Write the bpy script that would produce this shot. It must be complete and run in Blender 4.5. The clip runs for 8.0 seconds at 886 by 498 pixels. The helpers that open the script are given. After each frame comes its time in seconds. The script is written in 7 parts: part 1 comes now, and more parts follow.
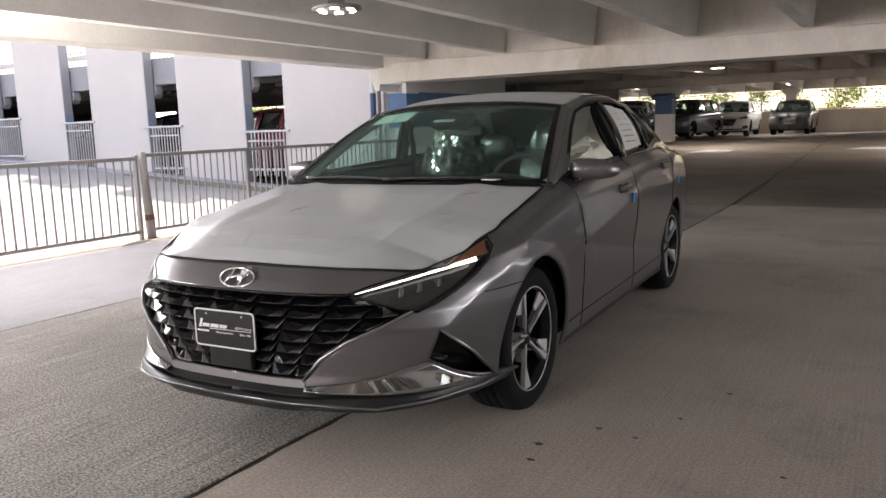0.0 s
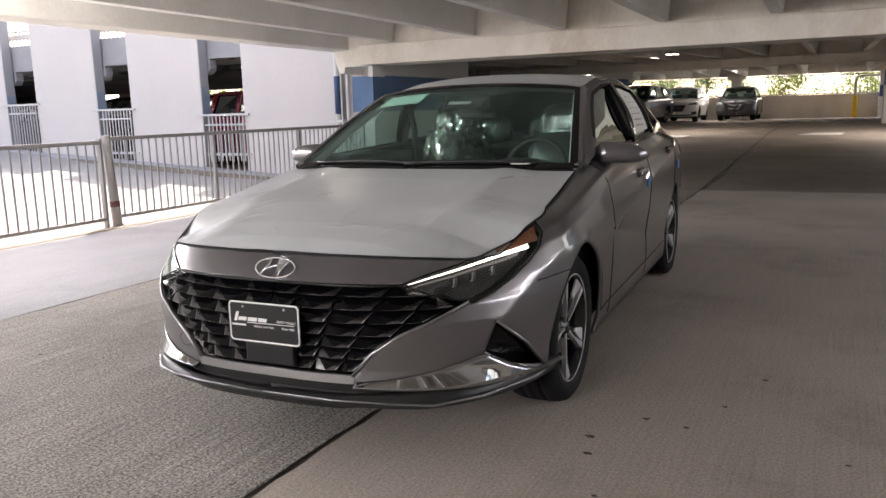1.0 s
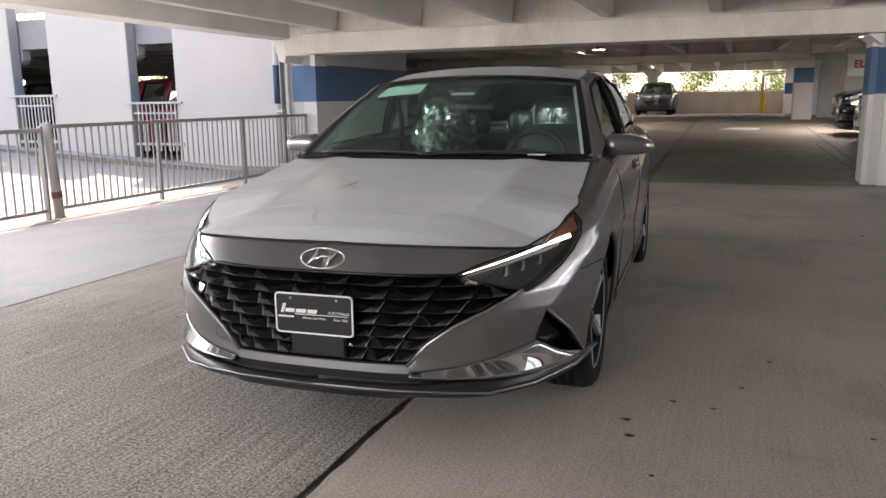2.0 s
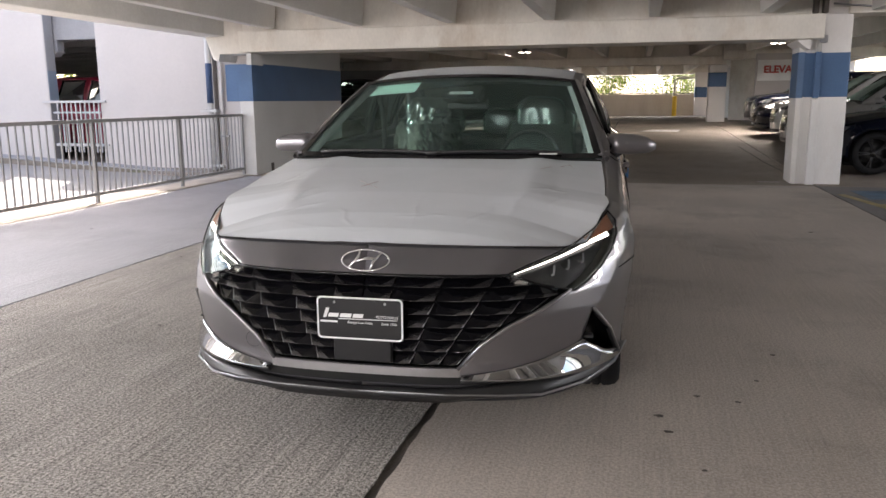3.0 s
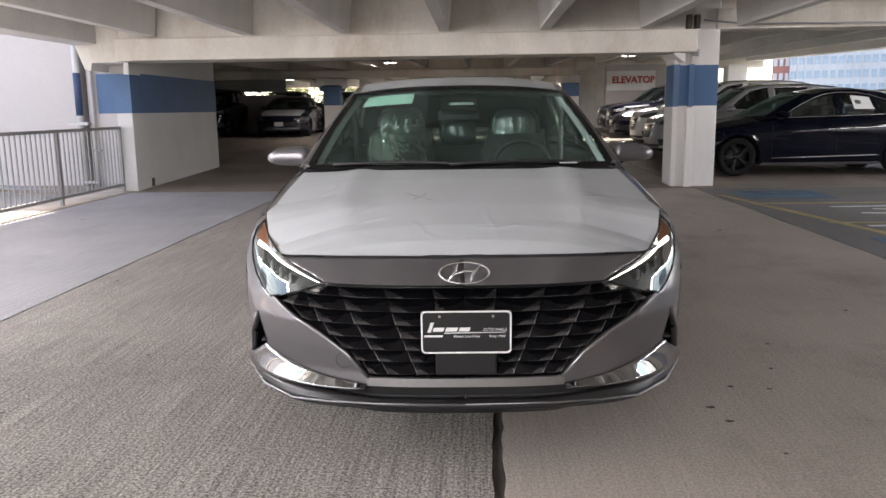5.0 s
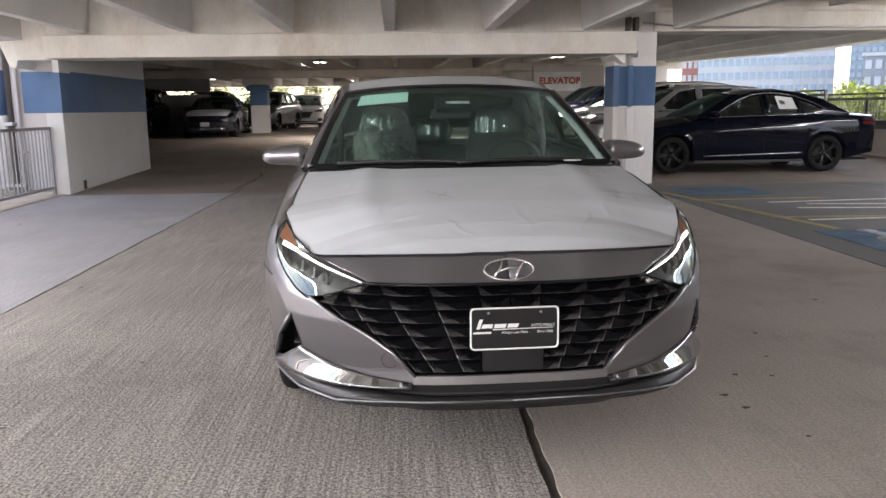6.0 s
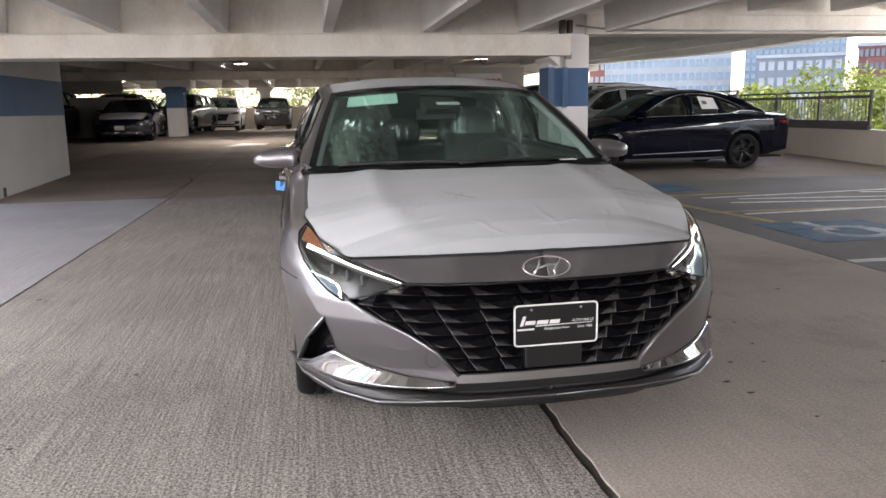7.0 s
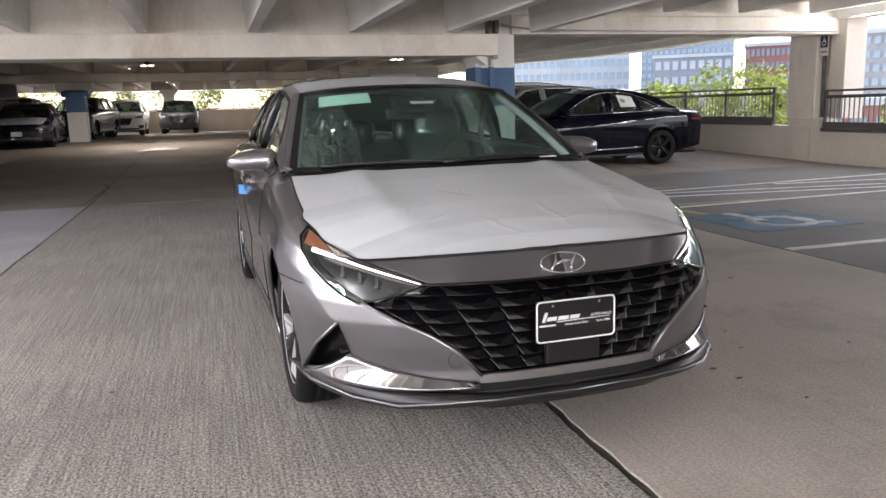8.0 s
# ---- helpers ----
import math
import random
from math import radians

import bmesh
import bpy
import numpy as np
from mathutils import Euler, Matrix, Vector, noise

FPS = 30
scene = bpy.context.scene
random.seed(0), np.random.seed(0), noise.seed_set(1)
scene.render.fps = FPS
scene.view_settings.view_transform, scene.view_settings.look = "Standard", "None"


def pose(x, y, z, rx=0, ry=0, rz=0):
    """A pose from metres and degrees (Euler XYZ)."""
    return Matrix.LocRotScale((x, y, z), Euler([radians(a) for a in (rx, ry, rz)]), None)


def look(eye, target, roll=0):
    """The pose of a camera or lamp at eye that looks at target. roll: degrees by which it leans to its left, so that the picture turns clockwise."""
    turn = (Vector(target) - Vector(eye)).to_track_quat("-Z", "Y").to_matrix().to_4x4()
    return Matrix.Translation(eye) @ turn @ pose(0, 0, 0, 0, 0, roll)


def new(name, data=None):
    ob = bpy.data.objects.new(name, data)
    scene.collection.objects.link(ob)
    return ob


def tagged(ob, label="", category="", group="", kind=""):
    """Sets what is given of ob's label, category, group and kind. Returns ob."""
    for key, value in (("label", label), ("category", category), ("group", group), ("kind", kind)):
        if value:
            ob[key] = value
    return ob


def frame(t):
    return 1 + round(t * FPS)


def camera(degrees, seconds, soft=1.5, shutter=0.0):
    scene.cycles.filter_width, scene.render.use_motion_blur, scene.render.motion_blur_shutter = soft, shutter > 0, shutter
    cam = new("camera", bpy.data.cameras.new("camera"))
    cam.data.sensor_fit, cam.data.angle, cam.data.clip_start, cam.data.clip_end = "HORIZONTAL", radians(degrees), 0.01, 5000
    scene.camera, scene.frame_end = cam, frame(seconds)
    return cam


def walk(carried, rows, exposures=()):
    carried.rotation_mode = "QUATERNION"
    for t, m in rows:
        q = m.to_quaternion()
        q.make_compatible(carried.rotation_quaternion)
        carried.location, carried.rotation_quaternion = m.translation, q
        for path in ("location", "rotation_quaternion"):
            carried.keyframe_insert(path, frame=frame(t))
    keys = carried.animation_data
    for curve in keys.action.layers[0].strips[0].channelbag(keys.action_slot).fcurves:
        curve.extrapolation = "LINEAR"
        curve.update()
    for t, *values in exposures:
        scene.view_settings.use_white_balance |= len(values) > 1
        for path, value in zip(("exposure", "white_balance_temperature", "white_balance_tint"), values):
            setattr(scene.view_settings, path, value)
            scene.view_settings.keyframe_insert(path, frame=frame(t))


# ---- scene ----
cam = camera(59.2, 8.0)
METRES, EYE, TILT, LEAN, TURN = 3.518, 1.253, 0.5, 0.0, 30.5
ROWS = [
    (0.0, 0.0, 0.0, 0.0, -0.3, -9.45, 1.81),
    (0.5, -0.0545, 0.032, 0.0002, -1.99, -10.03, 1.77),
    (1.0, -0.1092, 0.044, -0.0016, -4.25, -10.63, 1.52),
    (1.5, -0.1797, 0.0393, 0.0006, -7.14, -11.09, 1.1),
    (3.0, -0.3686, 0.1016, -0.0038, -16.5, -11.27, 0.26),
    (3.5, -0.4351, 0.1071, -0.0022, -19.3, -11.02, 0.31),
    (4.0, -0.49, 0.1367, -0.0017, -22.13, -10.78, 0.43),
    (4.5, -0.5426, 0.1642, -0.0002, -25.05, -10.64, 0.52),
    (6.0, -0.7014, 0.2573, -0.0024, -33.87, -10.66, 0.41),
    (6.5, -0.7437, 0.2954, -0.0039, -36.95, -10.63, 0.49),
    (7.0, -0.8036, 0.3269, -0.0022, -40.27, -10.6, 0.65),
    (7.5, -0.8424, 0.3587, -0.0049, -43.7, -10.61, 0.91),
    (8.0, -0.8745, 0.4077, -0.0041, -47.1, -10.63, 1.22),
]
walk(cam, [(t, pose(0, 0, EYE, TILT, LEAN, TURN) @ pose(METRES * x, METRES * y, METRES * z, 90 + pitch, roll, yaw)) for t, x, y, z, yaw, pitch, roll in ROWS], [(0.0, 2.84, 7150, 19), (4.0, 3.0, 6950, 18), (8.0, 3.07, 6900, 18)])


# ---------------------------------------------------------------- world and light
SUN_ELEV, SUN_AZ = 46.5, 116.5          # degrees; the sun stands behind the white wing, towards -x and +y
world = bpy.data.worlds.new("sky")
scene.world = world
world.use_nodes = True
wn = world.node_tree
bg = wn.nodes["Background"]
sky = wn.nodes.new("ShaderNodeTexSky")
sky.sky_type = "NISHITA"
sky.sun_disc = False
sky.sun_elevation = radians(SUN_ELEV)
sky.sun_rotation = radians(90.0 - SUN_AZ)
sky.air_density, sky.dust_density, sky.ozone_density = 1.0, 2.5, 1.0
# broken white cloud over the blue
wc, wm, wz, wr, wh, wx = (wn.nodes.new("ShaderNode" + k) for k in ("TexCoord", "Mapping", "TexNoise", "ValToRGB", "HueSaturation", "Mix"))
wm.inputs["Scale"].default_value = (1.0, 1.0, 2.2)
wz.inputs["Scale"].default_value, wz.inputs["Detail"].default_value, wz.inputs["Roughness"].default_value = 2.6, 7, 0.55
wr.color_ramp.elements[0].position, wr.color_ramp.elements[1].position = 0.47, 0.62
wh.inputs["Saturation"].default_value, wh.inputs["Value"].default_value = 0.12, 1.5
wx.data_type = "RGBA"
wn.links.new(wc.outputs["Generated"], wm.inputs[0])
wn.links.new(wm.outputs[0], wz.inputs["Vector"])
wn.links.new(wz.outputs["Fac"], wr.inputs[0])
wn.links.new(sky.outputs[0], wh.inputs["Color"])
wn.links.new(wr.outputs[0], wx.inputs["Factor"])
wn.links.new(sky.outputs[0], wx.inputs["A"])
wn.links.new(wh.outputs[0], wx.inputs["B"])
wn.links.new(wx.outputs["Result"], bg.inputs[0])
bg.inputs[1].default_value = 0.095
sun_data = bpy.data.lights.new("sun", "SUN")
sun_data.energy, sun_data.angle, sun_data.color = 1.9, radians(0.6), (1.0, 0.95, 0.87)
sun = new("sun", sun_data)
sd = Vector((math.cos(radians(SUN_AZ)) * math.cos(radians(SUN_ELEV)), math.sin(radians(SUN_AZ)) * math.cos(radians(SUN_ELEV)), math.sin(radians(SUN_ELEV))))
sun.matrix_world = look(sd * 60, (0, 0, 0))


# thin fill lamps added at the open sides and open end, brighter than the sky
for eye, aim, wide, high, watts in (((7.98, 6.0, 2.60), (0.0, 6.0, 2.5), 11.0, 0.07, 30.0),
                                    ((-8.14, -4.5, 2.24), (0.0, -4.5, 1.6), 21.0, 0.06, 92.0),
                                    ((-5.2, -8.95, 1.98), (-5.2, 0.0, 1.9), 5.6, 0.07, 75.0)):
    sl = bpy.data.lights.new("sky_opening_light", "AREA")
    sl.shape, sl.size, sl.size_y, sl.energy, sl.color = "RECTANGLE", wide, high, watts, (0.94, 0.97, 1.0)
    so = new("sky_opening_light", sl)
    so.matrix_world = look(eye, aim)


# ---------------------------------------------------------------- materials
def material(name, base, rough=0.6, metal=0.0, var=0.12, scale=1.5, fine=60.0, bump=0.0, coat=0.0, spec=0.5, stretch=(1, 1, 1), tint=None, stain=0.0, random_tint=0.0):
    """A surface with two scales of variation: broad patches and fine grain, and stains where wanted."""
    m = bpy.data.materials.new(name)
    m.use_nodes = True
    nt = m.node_tree
    b = nt.nodes["Principled BSDF"]
    b.inputs["Roughness"].default_value = rough
    b.inputs["Metallic"].default_value = metal
    b.inputs["Coat Weight"].default_value = coat
    b.inputs["Coat Roughness"].default_value = 0.03
    b.inputs["Specular IOR Level"].default_value = spec
    tc = nt.nodes.new("ShaderNodeTexCoord")
    mp = nt.nodes.new("ShaderNodeMapping")
    mp.inputs["Scale"].default_value = stretch
    nt.links.new(tc.outputs["Object"], mp.inputs[0])
    n1, n2 = nt.nodes.new("ShaderNodeTexNoise"), nt.nodes.new("ShaderNodeTexNoise")
    n1.inputs["Scale"].default_value, n1.inputs["Detail"].default_value = scale, 5
    n2.inputs["Scale"].default_value, n2.inputs["Detail"].default_value = fine, 4
    for n in (n1, n2):
        nt.links.new(mp.outputs[0], n.inputs["Vector"])
    dark = tint or tuple(c * 0.55 for c in base)
    r1 = nt.nodes.new("ShaderNodeValToRGB")
    r1.color_ramp.elements[0].position, r1.color_ramp.elements[1].position = 0.32, 0.68
    r1.color_ramp.elements[0].color = (*[c * (1 - var) + d * var * 0.0 for c, d in zip(base, dark)], 1)
    r1.color_ramp.elements[1].color = (*[min(1, c * (1 + var * 0.6)) for c in base], 1)
    nt.links.new(n1.outputs["Fac"], r1.inputs[0])
    mix = nt.nodes.new("ShaderNodeMix")
    mix.data_type, mix.blend_type = "RGBA", "MULTIPLY"
    mix.inputs["Factor"].default_value = 1.0
    r2 = nt.nodes.new("ShaderNodeValToRGB")
    r2.color_ramp.elements[0].position, r2.color_ramp.elements[1].position = 0.3, 0.7
    g = 1 - var * 0.8
    r2.color_ramp.elements[0].color, r2.color_ramp.elements[1].color = (g, g, g, 1), (1, 1, 1, 1)
    nt.links.new(n2.outputs["Fac"], r2.inputs[0])
    nt.links.new(r1.outputs[0], mix.inputs["A"])
    nt.links.new(r2.outputs[0], mix.inputs["B"])
    last = mix.outputs["Result"]
    if stain:
        n3 = nt.nodes.new("ShaderNodeTexNoise")
        n3.inputs["Scale"].default_value, n3.inputs["Detail"].default_value, n3.inputs["Roughness"].default_value = 0.55, 9, 0.72
        nt.links.new(mp.outputs[0], n3.inputs["Vector"])
        r3 = nt.nodes.new("ShaderNodeValToRGB")
        r3.color_ramp.elements[0].position, r3.color_ramp.elements[1].position = 0.50, 0.72
        r3.color_ramp.elements[0].color, r3.color_ramp.elements[1].color = (0, 0, 0, 1), (stain, stain, stain, 1)
        nt.links.new(n3.outputs["Fac"], r3.inputs[0])
        m2 = nt.nodes.new("ShaderNodeMix")
        m2.data_type = "RGBA"
        nt.links.new(r3.outputs[0], m2.inputs["Factor"])
        nt.links.new(last, m2.inputs["A"])
        m2.inputs["B"].default_value = (*dark, 1)
        last = m2.outputs["Result"]
    if random_tint:
        oi = nt.nodes.new("ShaderNodeObjectInfo")
        mr = nt.nodes.new("ShaderNodeMapRange")
        mr.inputs["To Min"].default_value, mr.inputs["To Max"].default_value = 1 - random_tint, 1 + random_tint
        nt.links.new(oi.outputs["Random"], mr.inputs["Value"])
        hs = nt.nodes.new("ShaderNodeHueSaturation")
        nt.links.new(mr.outputs[0], hs.inputs["Value"])
        nt.links.new(last, hs.inputs["Color"])
        last = hs.outputs[0]
    nt.links.new(last, b.inputs["Base Color"])
    if bump:
        bp = nt.nodes.new("ShaderNodeBump")
        bp.inputs["Strength"].default_value, bp.inputs["Distance"].default_value = bump, 0.01
        nt.links.new(n2.outputs["Fac"], bp.inputs["Height"])
        nt.links.new(bp.outputs[0], b.inputs["Normal"])
    return m


def glass(name, tint, fac_min=0.02, rough=0.0, sheen=(0.9, 1.0, 0.96)):
    """Thin pane: clear, tinted, with a mirror gloss that grows at grazing angles."""
    m = bpy.data.materials.new(name)
    m.use_nodes = True
    nt = m.node_tree
    nt.nodes.remove(nt.nodes["Principled BSDF"])
    out = nt.nodes["Material Output"]
    tr, gl, mx = nt.nodes.new("ShaderNodeBsdfTransparent"), nt.nodes.new("ShaderNodeBsdfGlossy"), nt.nodes.new("ShaderNodeMixShader")
    tr.inputs[0].default_value = (*tint, 1)
    gl.inputs["Roughness"].default_value = rough
    gl.inputs["Color"].default_value = (*sheen, 1)
    fr = nt.nodes.new("ShaderNodeFresnel")
    fr.inputs["IOR"].default_value = 1.52
    ad = nt.nodes.new("ShaderNodeMath")
    ad.operation = "ADD"
    ad.inputs[1].default_value = fac_min
    nt.links.new(fr.outputs[0], ad.inputs[0])
    nt.links.new(ad.outputs[0], mx.inputs[0])
    nt.links.new(tr.outputs[0], mx.inputs[1])
    nt.links.new(gl.outputs[0], mx.inputs[2])
    nt.links.new(mx.outputs[0], out.inputs[0])
    return m


def glow(name, colour, strength):
    m = bpy.data.materials.new(name)
    m.use_nodes = True
    b = m.node_tree.nodes["Principled BSDF"]
    b.inputs["Base Color"].default_value = (*colour, 1)
    b.inputs["Emission Color"].default_value = (*colour, 1)
    b.inputs["Emission Strength"].default_value = strength
    return m


def floor_material(name, base, lines=0.0, grit=0.75, bump=0.85, stain=0.72):
    """Broomed concrete: fine streaks, tyre-darkened lanes, spots and pale patches."""
    m = material(name, base, rough=0.78, var=0.20, scale=0.45, fine=110, bump=bump, spec=0.22, tint=tuple(c * 0.5 for c in base), stain=stain, random_tint=0.05)
    nt = m.node_tree
    b = nt.nodes["Principled BSDF"]
    col = b.inputs["Base Color"].links[0].from_socket
    tc = nt.nodes.new("ShaderNodeTexCoord")
    mp = nt.nodes.new("ShaderNodeMapping")
    mp.inputs["Scale"].default_value = (95, 1.3, 1)
    nt.links.new(tc.outputs["Object"], mp.inputs[0])
    n = nt.nodes.new("ShaderNodeTexNoise")
    n.inputs["Scale"].default_value, n.inputs["Detail"].default_value, n.inputs["Roughness"].default_value = 1.0, 6, 0.7
    nt.links.new(mp.outputs[0], n.inputs["Vector"])
    r = nt.nodes.new("ShaderNodeValToRGB")
    r.color_ramp.elements[0].position, r.color_ramp.elements[1].position = 0.41, 0.59
    r.color_ramp.elements[0].color, r.color_ramp.elements[1].color = (1 - lines, 1 - lines, 1 - lines, 1), (1 + 0.35 * lines, 1 + 0.35 * lines, 1 + 0.35 * lines, 1)
    nt.links.new(n.outputs["Fac"], r.inputs[0])
    # specks of grit
    v = nt.nodes.new("ShaderNodeTexNoise")
    v.inputs["Scale"].default_value, v.inputs["Detail"].default_value = 85, 5
    v.inputs["Roughness"].default_value = 0.85
    nt.links.new(tc.outputs["Object"], v.inputs["Vector"])
    r2 = nt.nodes.new("ShaderNodeValToRGB")
    r2.color_ramp.elements[0].position, r2.color_ramp.elements[1].position = 0.43, 0.57
    r2.color_ramp.elements[0].color, r2.color_ramp.elements[1].color = (1 - grit, 1 - grit, 1 - grit * 1.02, 1), (1 + 0.85 * grit, 1 + 0.85 * grit, 1 + 0.85 * grit, 1)
    nt.links.new(v.outputs["Fac"], r2.inputs[0])
    for src in (r, r2):
        mx = nt.nodes.new("ShaderNodeMix")
        mx.data_type, mx.blend_type = "RGBA", "MULTIPLY"
        mx.inputs["Factor"].default_value = 1.0
        nt.links.new(col, mx.inputs["A"])
        nt.links.new(src.outputs[0], mx.inputs["B"])
        col = mx.outputs["Result"]
    nt.links.new(col, b.inputs["Base Color"])
    return m


M = {}
M["floor"] = floor_material("broomed_concrete", (0.41, 0.383, 0.354), 0.28, 0.66, 0.3)
M["floor_smooth"] = floor_material("trowelled_concrete", (0.55, 0.49, 0.435), 0.08, 0.22, 0.2, 0.9)
M["floor_stalls"] = floor_material("grimy_stall_concrete", (0.25, 0.24, 0.235), 0.10, 0.25, 0.25, 0.6)
M["floor_grey"] = floor_material("coated_concrete", (0.45, 0.45, 0.47), 0.14, 0.30, 0.4, 0.5)
# far slabs: low light beyond the first girder is mixed into this brown
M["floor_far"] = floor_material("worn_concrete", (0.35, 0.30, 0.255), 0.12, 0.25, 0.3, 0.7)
M["sealant"] = material("joint_sealant", (0.10, 0.088, 0.076), 0.8, var=0.35, scale=5.0, fine=90, bump=0.5, stain=0.8, tint=(0.22, 0.19, 0.165))
M["ceiling"] = material("painted_precast", (0.80, 0.79, 0.755), 0.75, var=0.10, scale=0.8, fine=30, bump=0.05, stain=0.25, tint=(0.40, 0.37, 0.33))
# darker precast tone: the dimness of the deep bays is put into the colour
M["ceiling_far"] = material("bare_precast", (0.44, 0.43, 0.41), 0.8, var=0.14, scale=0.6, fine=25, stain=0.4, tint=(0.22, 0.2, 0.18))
M["girder"] = material("cream_painted_girder", (0.77, 0.73, 0.66), 0.72, var=0.10, scale=1.2, fine=18, bump=0.08, stain=0.7, tint=(0.45, 0.36, 0.27), stretch=(1.5, 1.5, 0.8))
M["wall_white"] = material("white_wall_paint", (0.50, 0.468, 0.45), 0.7, var=0.05, scale=0.7, fine=20, bump=0.04, stain=0.15, tint=(0.6, 0.54, 0.5))
M["pillar_white"] = material("white_pillar_paint", (0.80, 0.78, 0.76), 0.7, var=0.06, scale=0.9, fine=24, bump=0.05, stain=0.35, tint=(0.55, 0.47, 0.40), stretch=(2, 2, 0.6))
M["wing_blue"] = material("faded_blue_band", (0.20, 0.25, 0.31), 0.6, var=0.12, scale=1.5)
M["rail_white"] = material("white_rail_paint", (0.46, 0.45, 0.45), 0.5, var=0.08, scale=2.0, fine=30, stain=0.25, tint=(0.5, 0.42, 0.34))
M["silt"] = material("brown_silt", (0.17, 0.14, 0.10), 0.9, var=0.3, scale=2.5, fine=40, bump=0.15, stain=0.6, tint=(0.19, 0.17, 0.14))
M["moss"] = material("dry_moss", (0.15, 0.155, 0.075), 0.9, var=0.35, scale=3, fine=40, bump=0.2, stain=0.6, tint=(0.18, 0.16, 0.12))
# grey that carries the shade of the wing's recesses and wall-foot kerb
M["wing_grey"] = material("grey_wing_concrete", (0.30, 0.30, 0.31), 0.8, var=0.1, scale=1.0, fine=30, bump=0.06, stain=0.3)
M["wall_block"] = material("painted_block_wall", (0.66, 0.66, 0.65), 0.7, var=0.06, scale=1.0, fine=30, bump=0.06, stain=0.2, tint=(0.45, 0.43, 0.4))
M["blue"] = material("blue_band_paint", (0.07, 0.15, 0.29), 0.55, var=0.12, scale=1.5, fine=40, stain=0.25, tint=(0.09, 0.13, 0.2))
M["blue_dark"] = material("dark_blue_paint", (0.03, 0.06, 0.13), 0.55, var=0.12)
M["parapet"] = material("cream_parapet", (0.66, 0.61, 0.54), 0.75, var=0.1, scale=1.0, fine=24, bump=0.06, stain=0.5, tint=(0.45, 0.36, 0.27), stretch=(1, 1, 0.3))
M["rail_grey"] = material("grey_painted_steel", (0.29, 0.285, 0.285), 0.45, 0.1, var=0.12, scale=3, fine=50, stain=0.2, tint=(0.22, 0.13, 0.09))
M["rust_red"] = material("dull_red_band", (0.16, 0.06, 0.06), 0.7, var=0.2, scale=8)
M["rail_dark"] = material("dark_taupe_steel", (0.13, 0.12, 0.12), 0.5, 0.2, var=0.12, scale=3)
M["kerb"] = material("kerb_concrete", (0.50, 0.44, 0.36), 0.8, var=0.2, scale=2, fine=40, bump=0.2, stain=0.5)
M["ramp"] = material("pale_ramp_concrete", (0.23, 0.226, 0.218), 0.8, var=0.12, scale=0.6, fine=40, bump=0.1, stain=0.35)
M["pipe"] = material("painted_pipe", (0.55, 0.54, 0.52), 0.5, var=0.1, scale=3, stain=0.3)
M["steel"] = material("galvanised_steel", (0.35, 0.35, 0.36), 0.4, 0.8, var=0.15, scale=6)
M["yellow"] = material("yellow_paint", (0.72, 0.48, 0.04), 0.5, var=0.1, scale=4)
M["paint_white"] = material("worn_white_paint", (0.80, 0.79, 0.77), 0.7, var=0.25, scale=5, fine=60, stain=0.45, tint=(0.26, 0.24, 0.22))
M["paint_yellow"] = material("worn_yellow_paint", (0.52, 0.40, 0.18), 0.7, var=0.3, scale=5, fine=60, stain=0.7, tint=(0.26, 0.23, 0.18))
M["paint_blue"] = material("worn_blue_paint", (0.10, 0.19, 0.30), 0.7, var=0.4, scale=3, fine=60, bump=0.1, stain=0.95, tint=(0.19, 0.20, 0.21))
M["paint_smear"] = material("rubbed_white_paint", (0.62, 0.66, 0.70), 0.7, var=0.4, scale=9, fine=60, stain=0.8, tint=(0.16, 0.24, 0.33))
M["oil"] = material("oil_spot", (0.07, 0.06, 0.05), 0.5, var=0.3, scale=9)
M["sign_red"] = material("red_sign_paint", (0.55, 0.06, 0.05), 0.6)
M["sign_white"] = material("white_sign", (0.8, 0.8, 0.78), 0.5)
M["sign_dark"] = material("dark_sign", (0.03, 0.05, 0.07), 0.5)
M["lamp"] = glow("lamp_diffuser", (1.0, 0.96, 0.86), 1.2)
M["lamp_body"] = material("lamp_housing", (0.30, 0.30, 0.29), 0.5, 0.4)


# ---------------------------------------------------------------- mesh helpers
def mesh_from(name, verts, faces, mat, smooth=False):
    me = bpy.data.meshes.new(name)
    me.from_pydata([tuple(map(float, v)) for v in verts], [], faces)
    me.materials.append(mat)
    if smooth:
        me.polygons.foreach_set("use_smooth", [True] * len(me.polygons))
    me.update()
    return me


def part(name, me, parent=None, label="", loc=None, rot=None):
    ob = new(name, me)
    ob.parent = parent
    if loc is not None:
        ob.location = loc
    if rot is not None:
        ob.rotation_euler = rot
    if label:
        tagged(ob, label)
    return ob


def box_data(boxes):
    """Verts and faces of boxes (x0, y0, z0, x1, y1, z1)."""
    V, F = [], []
    for x0, y0, z0, x1, y1, z1 in boxes:
        k = len(V)
        V += [(x0, y0, z0), (x1, y0, z0), (x1, y1, z0), (x0, y1, z0), (x0, y0, z1), (x1, y0, z1), (x1, y1, z1), (x0, y1, z1)]
        F += [tuple(k + i for i in f) for f in ((0, 3, 2, 1), (4, 5, 6, 7), (0, 1, 5, 4), (1, 2, 6, 5), (2, 3, 7, 6), (3, 0, 4, 7))]
    return V, F


def boxes(name, items, mat, bevel=0.0):
    V, F = box_data(items)
    me = mesh_from(name, V, F, mat)
    if bevel:
        bm = bmesh.new()
        bm.from_mesh(me)
        bmesh.ops.bevel(bm, geom=bm.edges[:], offset=bevel, segments=2, affect="EDGES", profile=0.5)
        bm.to_mesh(me)
        bm.free()
        me.polygons.foreach_set("use_smooth", [False] * len(me.polygons))
    return me


